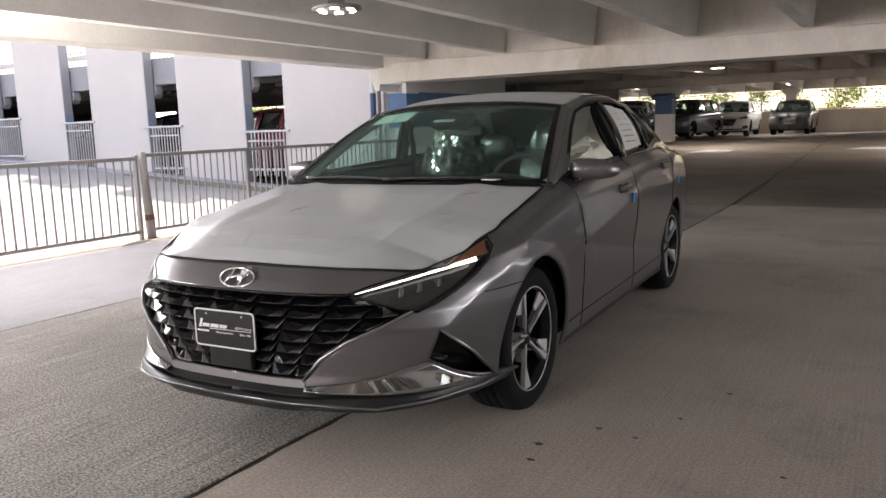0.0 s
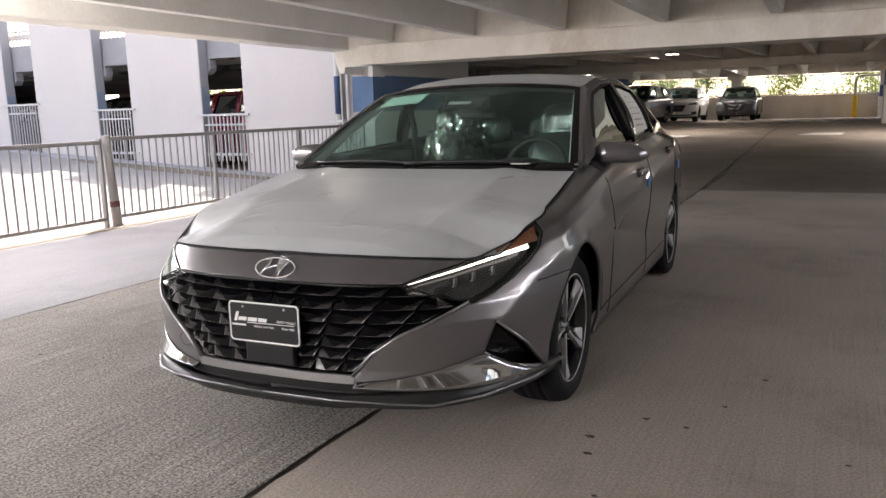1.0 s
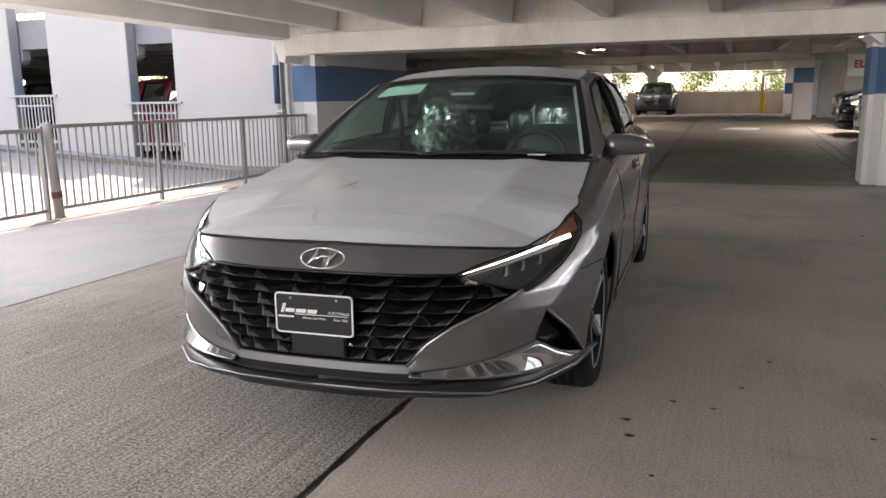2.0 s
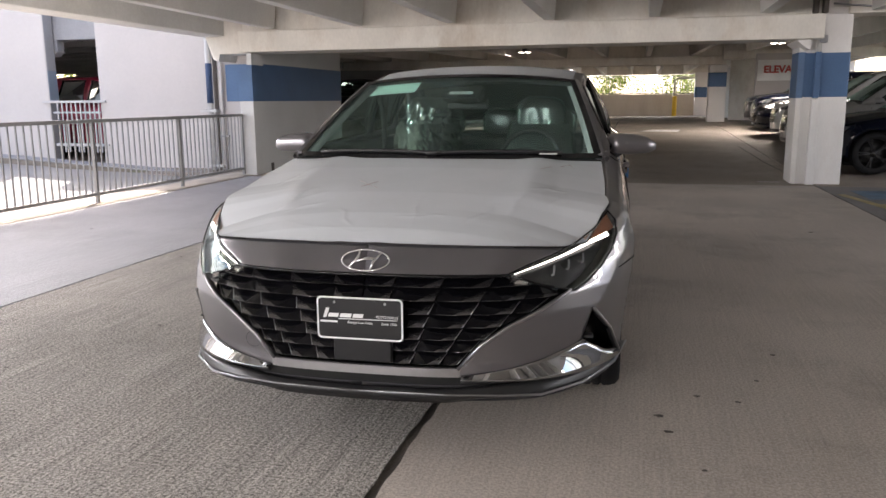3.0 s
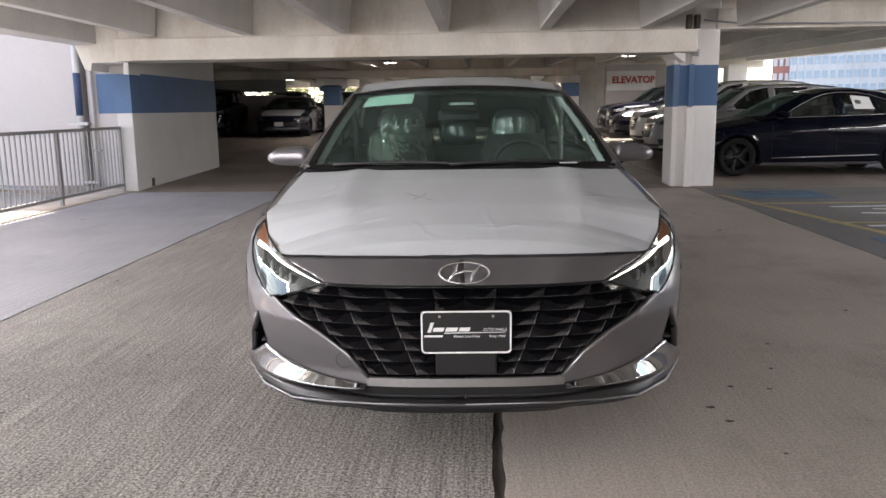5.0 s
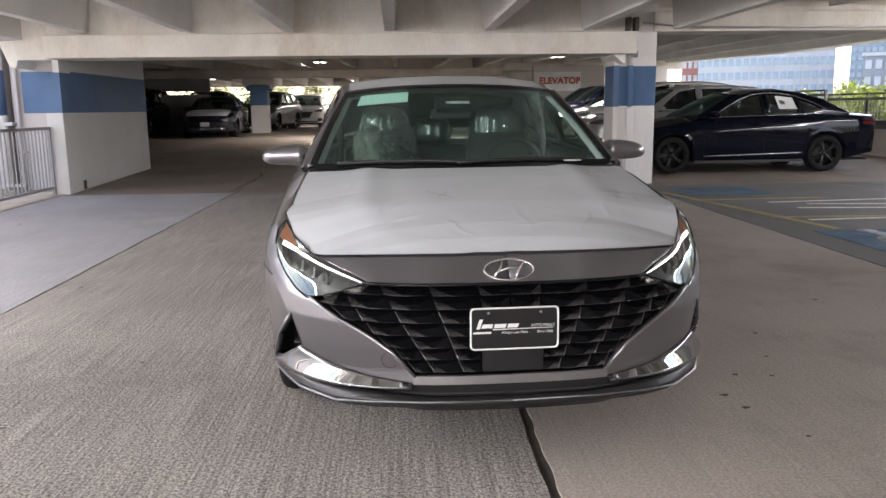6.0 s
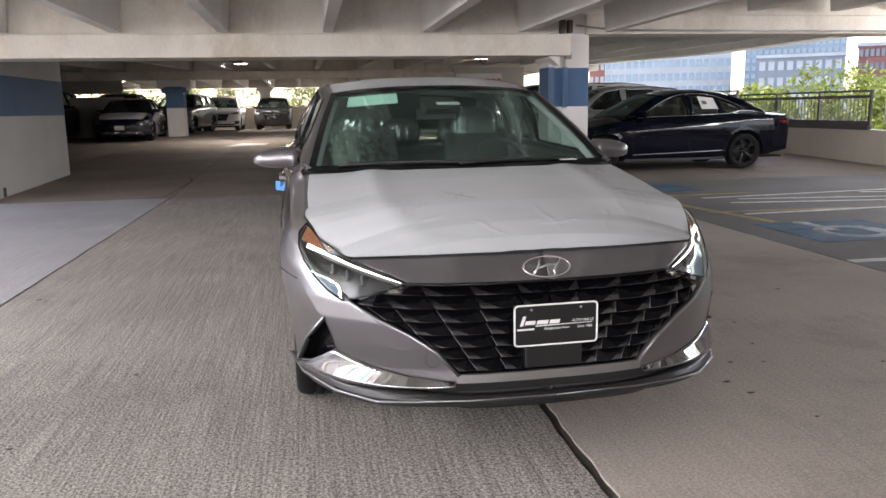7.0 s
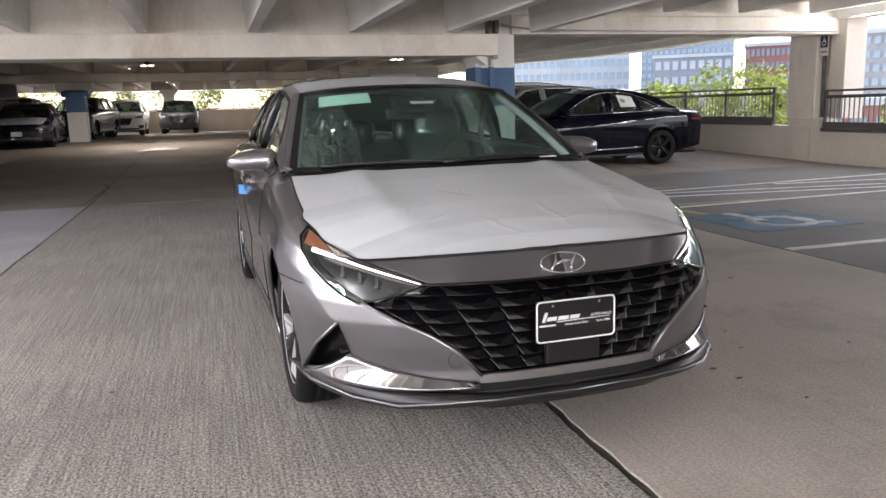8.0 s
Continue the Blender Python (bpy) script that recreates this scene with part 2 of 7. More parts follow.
def prism(name, pts, axis, a, b, mat, bevel=0.0):
    """A polygon in the two other axes, drawn out along axis from a to b."""
    n, V = len(pts), []
    for w in (a, b):
        for p, q in pts:
            V.append({"x": (w, p, q), "y": (p, w, q), "z": (p, q, w)}[axis])
    F = [tuple(range(n)), tuple(range(2 * n - 1, n - 1, -1))] + [(i, i + n, (i + 1) % n + n, (i + 1) % n) for i in range(n)]
    bm = bmesh.new()
    vs = [bm.verts.new(v) for v in V]
    for f in F:
        bm.faces.new([vs[i] for i in f])
    bmesh.ops.recalc_face_normals(bm, faces=bm.faces)
    if bevel:
        bmesh.ops.bevel(bm, geom=bm.edges[:], offset=bevel, segments=2, affect="EDGES", profile=0.5)
    me = bpy.data.meshes.new(name)
    bm.to_mesh(me)
    bm.free()
    me.materials.append(mat)
    return me


def tube(name, path, r, mat, seg=10, caps=True):
    """A round bar along a polyline."""
    P = [Vector(p) for p in path]
    V, F = [], []
    up = None
    for i, p in enumerate(P):
        d = (P[min(i + 1, len(P) - 1)] - P[max(i - 1, 0)]).normalized()
        if up is None:
            up = d.orthogonal().normalized()
        up = (up - d * up.dot(d)).normalized()
        w = d.cross(up)
        rr = r[i] if isinstance(r, (list, tuple)) else r
        for k in range(seg):
            a = 2 * math.pi * k / seg
            V.append(p + (up * math.cos(a) + w * math.sin(a)) * rr)
    for i in range(len(P) - 1):
        for k in range(seg):
            F.append((i * seg + k, i * seg + (k + 1) % seg, (i + 1) * seg + (k + 1) % seg, (i + 1) * seg + k))
    if caps:
        F += [tuple(range(seg))[::-1], tuple(range((len(P) - 1) * seg, len(P) * seg))]
    return mesh_from(name, V, F, mat, smooth=True)


def lathe(name, prof, mat, seg=40, axis="x"):
    """Turns a profile of (radius, along) about an axis."""
    V, F, n = [], [], len(prof)
    for k in range(seg):
        a = 2 * math.pi * k / seg
        c, s = math.cos(a), math.sin(a)
        for r, w in prof:
            V.append({"x": (w, r * c, r * s), "z": (r * c, r * s, w), "y": (r * c, w, r * s)}[axis])
    for k in range(seg):
        for i in range(n - 1):
            F.append((k * n + i, k * n + i + 1, ((k + 1) % seg) * n + i + 1, ((k + 1) % seg) * n + i))
    return mesh_from(name, V, F, mat, smooth=True)


def grid_faces(m, n, flip=False):
    F = [(i * n + j, i * n + j + 1, (i + 1) * n + j + 1, (i + 1) * n + j) for i in range(m - 1) for j in range(n - 1)]
    return [f[::-1] for f in F] if flip else F


def thing(name, label, category, group="", loc=(0, 0, 0), rz=0.0, kind=""):
    e = new(name)
    e.matrix_world = pose(*loc, 0, 0, rz)
    return tagged(e, label, category, group, kind)


def structure(name, me, label="", category=""):
    return tagged(new(name, me), label, category, "", "structure")


def letters(name, body, size, mat, parent, m, extrude=0.001, shear=0.0, bold=0.0):
    """Words in the built-in font, as a mesh."""
    c = bpy.data.curves.new(name, "FONT")
    c.body, c.size, c.extrude, c.shear = body, size, extrude, shear
    c.offset = bold
    c.align_x, c.align_y = "CENTER", "CENTER"
    ob = new(name + "_curve", c)
    dg = bpy.context.evaluated_depsgraph_get()
    me = bpy.data.meshes.new_from_object(ob.evaluated_get(dg))
    bpy.data.objects.remove(ob)
    me.materials.clear()
    me.materials.append(mat)
    out = part(name, me, parent)
    out.matrix_local = m
    return out


def lerp_table(table, x):
    return float(np.interp(x, [p[0] for p in table], [p[1] for p in table]))


# ---------------------------------------------------------------- the deck's levels
def level(y):
    """The floor's height: flat in the near bay, then a gentle rise and fall."""
    return lerp_table([(-60, 0.0), (11.72, 0.0), (29.7, 0.42), (47.5, 0.26), (80, 0.26)], y)


X_JOINTS = [-5.11, -2.09, 1.17, 4.4]
DECK_END = -9.0
Y_G0, Y_G1, Y_G2, Y_END = -6.7, 11.72, 29.7, 47.5


# ---------------------------------------------------------------- ceilings, girders, pillars
def double_tees(name, xs, y0, y1, z_a, z_b, mat, x_lo, x_hi, depth=0.62, deck=0.12):
    """A deck of double tees in one mesh: soffit slab and tapering stems that run along y."""
    V, F = [], []

    def slab(pts0, pts1):
        k, n = len(V), len(pts0)
        V.extend(pts0 + pts1)
        F.append(tuple(range(k, k + n))[::-1])
        F.append(tuple(range(k + n, k + 2 * n)))
        for i in range(n):
            F.append((k + i, k + (i + 1) % n, k + n + (i + 1) % n, k + n + i))

    slab([(x_lo, y0, z_a + depth), (x_hi, y0, z_a + depth), (x_hi, y0, z_a + depth + deck), (x_lo, y0, z_a + depth + deck)],
         [(x_lo, y1, z_b + depth), (x_hi, y1, z_b + depth), (x_hi, y1, z_b + depth + deck), (x_lo, y1, z_b + depth + deck)])
    for x in xs:
        a, b = 0.075, 0.13
        slab([(x - a, y0, z_a), (x + a, y0, z_a), (x + b, y0, z_a + depth + 0.004), (x - b, y0, z_a + depth + 0.004)],
             [(x - a, y1, z_b), (x + a, y1, z_b), (x + b, y1, z_b + depth + 0.004), (x - b, y1, z_b + depth + 0.004)])
    bm = bmesh.new()
    vs = [bm.verts.new(v) for v in V]
    for f in F:
        bm.faces.new([vs[i] for i in f])
    bmesh.ops.recalc_face_normals(bm, faces=bm.faces)
    me = bpy.data.meshes.new(name)
    bm.to_mesh(me)
    bm.free()
    me.materials.append(mat)
    return me


STEM = 1.5
near_stems = [-7.16 + STEM * k for k in range(6)]            # -7.16 ... 0.34
structure("ceiling_1", double_tees("ceiling_1", near_stems + [1.75], DECK_END, Y_G1 - 0.08, 2.44, 2.40, M["ceiling"], -8.3, 1.25), "white-painted precast double-tee ceiling over the near bay", "ceiling")
structure("ceiling_2", double_tees("ceiling_2", [2.75, 4.25, 5.75, 7.25], DECK_END, Y_G1 + 0.06, 2.72, 2.74, M["ceiling"], 1.25, 8.3), "white-painted precast double-tee ceiling over the parking bays", "ceiling")
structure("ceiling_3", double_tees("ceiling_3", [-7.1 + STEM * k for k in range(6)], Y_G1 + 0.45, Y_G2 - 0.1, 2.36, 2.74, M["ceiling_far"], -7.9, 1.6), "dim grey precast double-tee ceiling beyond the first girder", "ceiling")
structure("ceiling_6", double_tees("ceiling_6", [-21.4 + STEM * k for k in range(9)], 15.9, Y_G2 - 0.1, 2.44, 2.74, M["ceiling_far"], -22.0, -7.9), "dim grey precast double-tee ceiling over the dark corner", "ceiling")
structure("ceiling_4", double_tees("ceiling_4", [2.3, 3.8, 5.3, 6.8], Y_G1 + 0.62, Y_G2 - 0.1, 2.58, 2.86, M["ceiling"], 1.6, 8.4, depth=0.5), "pale precast double-tee ceiling sloping over parked cars", "ceiling")
structure("ceiling_5", double_tees("ceiling_5", [-21.4 + STEM * k for k in range(20)], Y_G2 + 0.5, Y_END, 2.76, 2.62, M["ceiling"], -22.0, 8.4), "pale precast double-tee ceiling of the far bay", "ceiling")

structure("edge_beam_far", prism("edge_beam_far", [(12.5, 2.57), (20.0, 2.60), (29.9, 2.86), (29.9, 3.3), (12.5, 3.3)], "x", 7.75, 8.3, M["ceiling"], 0.01), "pale precast edge beam sloping away over parked cars", "beam")
# edge beam over the open ramp side
structure("edge_beam", boxes("edge_beam", [(-8.62, DECK_END, 2.33, -8.18, Y_G1 + 0.35, 3.1)], M["ceiling"], 0.015), "white precast edge beam above the railing", "beam")


def girder(name, x0, x1, y, z0, ledge=0.33, web=0.7, half=0.36, mat="girder"):
    """An inverted-tee girder along x: a ledge for the stems, a web above it."""
    pts = [(y - half, z0), (y + half, z0), (y + half, z0 + ledge), (y + 0.2, z0 + ledge + 0.005), (y + 0.2, z0 + ledge + web), (y - 0.2, z0 + ledge + web), (y - 0.2, z0 + ledge + 0.005), (y - half, z0 + ledge)]
    return structure(name, prism(name, pts, "x", x0, x1, M[mat], 0.012), "cream-painted concrete girder with rust-streaked ledge", "girder")


girder("girder_1", -7.72, 1.10, 11.95, 2.04)
girder("girder_2", 1.46, 8.3, 12.2, 2.39, ledge=0.3, half=0.3)
girder("girder_3", -22.0, 1.45, Y_G2 + 0.2, 2.44, ledge=0.28)
girder("girder_4", 1.47, 8.4, Y_G2 + 0.25, 2.62, ledge=0.3)
girder("girder_5", -22.0, 8.4, Y_END + 0.2, 2.62, ledge=0.3)
girder("girder_6", -8.1, 8.3, DECK_END - 0.4, 2.04)
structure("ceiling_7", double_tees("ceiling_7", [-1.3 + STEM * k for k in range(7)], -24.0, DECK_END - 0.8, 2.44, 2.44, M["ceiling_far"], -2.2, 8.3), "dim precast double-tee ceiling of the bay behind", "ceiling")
# unseen walls added to keep light and bright reflections out on the right
structure("wall_behind", boxes("wall_behind", [(-2.2, -24.2, -0.05, 8.3, -24.0, 3.4), (7.9, -24.0, 0.66, 8.1, 1.0, 2.7), (-2.3, -24.0, -0.05, -2.1, -10.2, 3.4)], M["wall_block"]), "unseen plain walls added to close off light behind and at the right", "wall")


def pillar(name, x0, x1, y0, y1, z0, z1, band0, band1, corbel=(0, 0), label="", cz=0.35):
    """A square pillar, white with a blue band, with corbels under the girders."""
    e = thing(name, label, "pillar", "painted pillars", (0, 0, 0), 0, "structure")
    g = 0.003
    part("shaft", boxes("shaft", [(x0, y0, z0, x1, y1, z1)], M["pillar_white"], 0.02), e)
    part("band", boxes("band", [(x0 - g, y0 - g, band0, x1 + g, y1 + g, band1)], M["blue"], 0.02), e, "matt blue painted band")
    l, r = corbel
    for w, s, xx in ((l, -1, x0), (r, 1, x1)):
        if w:
            pts = [(xx + 0.05 * -s, z1 - cz), (xx, z1 - cz), (xx + s * w, z1 - cz * 0.5), (xx + s * w, z1), (xx + 0.05 * -s, z1)]
            part("corbel", prism("corbel", pts, "y", y0 + 0.004, y1 - 0.004, M["pillar_white"], 0.01), e)
    return e


p1 = pillar("pillar", 0.84, 1.46, 11.98, 12.6, -0.02, 3.2, 1.24, 1.88, (0.0, 0), "square white concrete pillar with blue band and drainpipe")
part("corbel", prism("corbel", [(0.88, 1.9), (0.85, 1.9), (0.70, 2.02), (0.70, 2.036), (0.88, 2.036)], "y", 11.7, 12.55, M["pillar_white"], 0.006), p1)
part("chamfer", prism("chamfer", [(0.785, 12.0), (0.86, 11.96), (0.86, 12.55), (0.785, 12.55)], "z", -0.02, 2.03, M["pillar_white"], 0.01), p1)
part("band", prism("band", [(0.782, 11.997), (0.862, 11.957), (0.862, 12.5), (0.782, 12.5)], "z", 1.24, 1.88, M["blue"]), p1)
part("drainpipe", tube("drainpipe", [(1.03, 11.93, 0.0), (1.03, 11.93, 2.0), (1.06, 11.90, 2.12)], 0.035, M["pipe"], 12), p1, "painted drainpipe with a wide boxed foot")
part("pipe_sleeve", boxes("pipe_sleeve", [(0.975, 11.885, 0.0, 1.085, 11.978, 1.22)], M["pillar_white"], 0.012), p1)
part("pipe_band", boxes("pipe_band", [(0.99, 11.89, 1.24, 1.07, 11.976, 1.88)], M["blue"], 0.012), p1)
part("junction_box", boxes("junction_box", [(1.02, 11.84, 2.0, 1.12, 11.97, 2.1)], M["steel"], 0.008), p1, "small dull steel junction box")
p1.location.x = 0.08

pillar("pillar", 1.02, 1.62, 29.5, 30.1, level(29.7) - 0.05, 2.42, 1.64, 2.16, (0, 0), "square white concrete pillar with blue band, deep in the garage")
p3 = pillar("pillar", -8.0, -7.38, 29.4, 30.0, level(29.7) - 0.05, 2.43, 1.42, 2.2, (0.28, 0.28), "white pillar with blue band and flared capital", 0.5)
part("capital_band", boxes("capital_band", [(-8.13, 29.38, 1.95, -7.25, 30.02, 2.17)], M["blue"], 0.05), p3)
pillar("pillar", -5.65, -5.1, 47.1, 47.65, 0.2, 2.7, 0.24, 0.26, (0.2, 0.2), "plain white pillar standing in the far end wall")
pillar("pillar", 1.65, 2.3, 46.9, 47.5, 0.2, 2.7, 1.3, 1.9, (0, 0), "white pillar with a blue band by the far corner")
pillar("pillar", 7.02, 7.72, 29.3, 29.9, 0.3, 2.72, 0.4, 0.42, (0, 0), "plain cream pillar at the open side")

# the cheek wall beside the ramp: column, flank and blue band
lw = thing("cheek_wall", "white block cheek wall with a broad blue band", "wall", "", (0, 0, 0), 0, "structure")
part("flank", boxes("flank", [(-7.9, 12.28, -0.02, -7.66, 15.95, 2.98)], M["wall_block"], 0.006), lw)
part("column", boxes("column", [(-7.9, 11.88, -0.02, -7.648, 12.3, 1.572)], M["wall_block"], 0.012), lw)
part("column_head", prism("column_head", [(-7.9, 1.57), (-7.648, 1.57), (-7.648, 2.036), (-7.74, 2.036), (-7.74, 1.8)], "y", 11.88, 12.3, M["wall_block"], 0.006), lw)
part("flank_band", boxes("flank_band", [(-7.86, 12.305, 1.25, -7.655, 15.955, 1.88)], M["blue"]), lw, "matt blue painted band")
part("column_band", prism("column_band", [(-7.904, 1.25), (-7.644, 1.25), (-7.644, 1.85), (-7.744, 1.85), (-7.744, 1.80), (-7.904, 1.572)], "y", 11.866, 12.304, M["blue"]), lw)
part("return_wall", boxes("return_wall", [(-8.72, 12.62, -0.3, -7.89, 12.9, 3.0)], M["wall_white"], 0.01), lw)
part("return_band", boxes("return_band", [(-8.55, 12.612, 1.25, -7.895, 12.7, 1.9)], M["blue"]), lw)
part("bracket", prism("bracket", [(-8.42, 1.95), (-8.32, 1.92), (-8.22, 2.3), (-8.22, 2.325), (-8.55, 2.325)], "y", 12.0, 12.61, M["girder"], 0.008), lw)
part("bearing_block", boxes("bearing_block", [(-8.3, 11.98, 2.04, -7.73, 12.61, 2.9)], M["girder"], 0.01), lw)
part("weep_hole", boxes("weep_hole", [(-7.657, 12.45, 0.03, -7.648, 12.55, 0.17)], M["sealant"]), lw)

# ---------------------------------------------------------------- parapets at the open sides
par = thing("parapet", "low cream concrete parapet with rust streaks", "parapet", "", (0, 0, 0), 0, "structure")
for a, b in ((-22, -7), (-6.985, 2.0), (2.015, 7.6), (7.615, 12.38), (12.4, 12.88), (12.895, 20.0), (20.015, 29.9), (29.915, 47.4)):
    za, zb = level(a), level(b)
    V, F = box_data([(7.88, a, -0.3, 8.1, b, 0.66)])
    V = [(x, y, z + (level(y) if z > 0 else 0)) for x, y, z in V]
    part("panel", mesh_from("panel", V, F, M["parapet"]), par)
part("cap_block", boxes("cap_block", [(7.875, 12.0, 0.65, 8.12, 13.0, 0.86)], M["parapet"], 0.01), par)

rp = thing("pillar", "plain cream outer pillar with an accessible-parking sign", "pillar", "painted pillars", (0, 0, 0), 0, "structure")
part("shaft", boxes("shaft", [(7.92, 12.38, 0.84, 8.45, 13.12, 2.72)], M["girder"], 0.015), rp)
part("recess", boxes("recess", [(7.98, 11.72, 0.84, 8.45, 12.1, 2.72)], M["parapet"], 0.01), rp)
part("back_panel", boxes("back_panel", [(8.2, 12.05, 0.84, 8.4, 12.42, 2.72)], M["wall_block"]), rp)
structure("edge_beam_right", boxes("edge_beam_right", [(7.9, DECK_END, 2.66, 8.4, 12.0, 3.4)], M["ceiling"], 0.015), "precast edge beam above the open side", "beam")
sg = thing("parking_sign", "small white and dark accessible-parking sign on the pillar", "sign")
part("plate", boxes("plate", [(7.955, 12.13, 2.02, 7.965, 12.34, 2.58)], M["sign_white"]), sg)
part("symbol_panel", boxes("symbol_panel", [(7.949, 12.145, 2.17, 7.957, 12.325, 2.4)], M["sign_dark"]), sg)
part("symbol_ring", lathe("symbol_ring", [(0.035, -0.001), (0.05, -0.001), (0.05, 0.003), (0.035, 0.003)], M["sign_white"], 20), sg, "", (7.947, 12.235, 2.255))
part("symbol_bar", boxes("symbol_bar", [(7.945, 12.225, 2.27, 7.95, 12.245, 2.37)], M["sign_white"]), sg)
part("symbol_bar", boxes("symbol_bar", [(7.945, 12.19, 2.29, 7.95, 12.235, 2.31)], M["sign_white"]), sg)
part("word_bar", boxes("word_bar", [(7.95, 12.16, 2.08, 7.957, 12.31, 2.1)], M["sign_dark"]), sg)
part("post", boxes("post", [(7.97, 12.2, 0.86, 8.0, 12.27, 2.6)], M["steel"]), sg)


def railing_right(y0, y1):
    e = thing("guard_rail", "dark steel guard rail with pickets on the parapet", "railing", "parapet rails")
    up = level((y0 + y1) / 2)
    part("channel", boxes("channel", [(7.84, y0, 0.62 + up, 7.90, y1, 0.78 + up)], M["rail_dark"], 0.006), e)
    part("base_channel", boxes("base_channel", [(7.80, y0, 0.60 + up, 7.87, y1, 0.67 + up)], M["rail_dark"], 0.006), e)
    part("top_rail", boxes("top_rail", [(7.84, y0, 1.34 + up, 7.90, y1, 1.38 + up)], M["rail_dark"], 0.005), e)
    part("mid_rail", boxes("mid_rail", [(7.85, y0 + 0.02, 1.22 + up, 7.89, y1 - 0.02, 1.28 + up)], M["rail_dark"], 0.004), e)
    n = max(2, int((y1 - y0) / 0.115))
    pk = boxes("picket", [(-0.009, -0.009, 0.0, 0.009, 0.009, 0.46)], M["rail_dark"])
    for k in range(n + 1):
        part("picket", pk, e, "", (7.87, y0 + 0.05 + (y1 - y0 - 0.1) * k / n, 0.77 + up))
    ps = boxes("post", [(-0.025, -0.025, 0.0, 0.025, 0.025, 0.72)], M["rail_dark"], 0.004)
    for y in np.arange(y0 + 0.04, y1, max(0.6, (y1 - y0 - 0.08) / max(1, round((y1 - y0) / 1.8)))):
        part("post", ps, e, "", (7.87, float(y), 0.66 + up))


railing_right(13.4, 18.2)
railing_right(18.3, 23.0)
railing_right(5.6, 12.05)
railing_right(0.2, 5.5)

# ---------------------------------------------------------------- far end wall, mesh fence, elevator wall
structure("wall_far", boxes("wall_far", [(-22, Y_END, 0.1, 1.66, Y_END + 0.2, 1.5)], M["parapet"], 0.01), "low cream end wall", "wall")
structure("wall_far_right", boxes("wall_far_right", [(2.3, 40.0, 0.1, 8.2, 40.3, 3.2)], M["wall_block"]), "plain pale wall", "wall")
ff = thing("mesh_fence", "tall thin steel picket fence on the end wall", "fence")
part("rail", boxes("rail", [(-22, Y_END + 0.08, 1.52, 1.66, Y_END + 0.12, 1.57), (-22, Y_END + 0.08, 2.5, 1.66, Y_END + 0.12, 2.54)], M["rail_grey"]), ff)
pk = boxes("picket", [(-0.011, -0.011, 0, 0.011, 0.011, 1.0)], M["rail_grey"])
for k in range(118):
    part("picket", pk, ff, "", (-21.9 + k * 0.2, Y_END + 0.1, 1.5))
structure("wall_elevator", boxes("wall_elevator", [(2.52, 29.0, 0.3, 5.2, 29.25, 2.75)], M["wall_white"]), "white wall of the elevator lobby", "wall")
structure("wall_lobby", boxes("wall_lobby", [(2.1, 33.0, 0.3, 3.4, 33.2, 3.0), (2.0, 36, 0.3, 2.2, 40.0, 3.0)], M["girder"]), "cream wall beyond the elevator lobby", "wall")
es = thing("elevator_sign", "red stencilled elevator lettering on a white wall", "sign")
part("board", boxes("board", [(2.56, 28.985, 1.83, 4.32, 28.996, 2.53)], M["sign_white"]), es)
letters("lettering", "ELEVATOR", 0.33, M["sign_red"], es, pose(3.54, 28.978, 2.2, 90, 0, 0), 0.001, 0.0, 0.012)
yp = thing("bollard", "yellow-painted steel pipe guard by the end wall", "bollard")
part("post", lathe("post", [(0.0, 0.0), (0.13, 0.0), (0.13, 1.1), (0.1, 1.14), (0.0, 1.16)], M["yellow"], 16, "z"), yp, "", (0.55, 46.6, 0.25))
part("pipe", tube("pipe", [(0.55, 46.9, 1.2), (0.55, 46.9, 2.3), (0.8, 46.9, 2.4), (1.6, 46.9, 2.4)], 0.06, M["pipe"], 10), yp)

# ---------------------------------------------------------------- picket fence at the ramp edge
def ramp_fence():
    e = thing("picket_fence", "grey painted steel picket fence along the ramp edge", "fence")
    x = -7.87
    posts = [2.3, 4.2, 8.05, 9.95, 11.84]
    part("top_rail", boxes("top_rail", [(x - 0.025, 6.32, 1.0, x + 0.025, 11.87, 1.045)], M["rail_grey"], 0.005), e)
    part("top_rail", boxes("top_rail", [(x - 0.025, 0.5, 0.965, x + 0.025, 6.2, 1.01)], M["rail_grey"], 0.005), e)
    part("bottom_rail", boxes("bottom_rail", [(x - 0.02, 6.32, 0.10, x + 0.02, 11.87, 0.14)], M["rail_grey"], 0.005), e)
    part("bottom_rail", boxes("bottom_rail", [(x - 0.02, 0.5, 0.09, x + 0.02, 6.2, 0.13)], M["rail_grey"], 0.005), e)
    pk = boxes("picket", [(-0.008, -0.008, 0, 0.008, 0.008, 0.88)], M["rail_grey"])
    for k in range(100):
        y = 0.55 + k * 0.114
        if abs(y - 6.26) > 0.09 and y < 11.85:
            part("picket", pk, e, "", (x, y, 0.12))
    ps = boxes("post", [(-0.022, -0.022, 0, 0.022, 0.022, 1.02)], M["rail_grey"], 0.004)
    for y in posts:
        part("post", ps, e, "", (x, y, -0.01))
    part("end_post", boxes("end_post", [(x - 0.03, 6.19, -0.01, x + 0.03, 6.225, 1.03)], M["rail_grey"], 0.006), e)
    pipe = part("pipe_post", tube("pipe_post", [(x, 6.36, -0.01), (x, 6.345, 0.3), (x, 6.30, 1.06)], [0.056, 0.055, 0.05], M["rail_grey"], 18), e, "leaning grey steel pipe post")
    part("band", tube("band", [(x, 6.349, 0.24), (x, 6.343, 0.31)], 0.0575, M["rust_red"], 18), pipe, "dull red tape band")
    part("collar", tube("collar", [(x, 6.362, -0.01), (x, 6.36, 0.02)], 0.075, M["rail_grey"], 18), pipe)


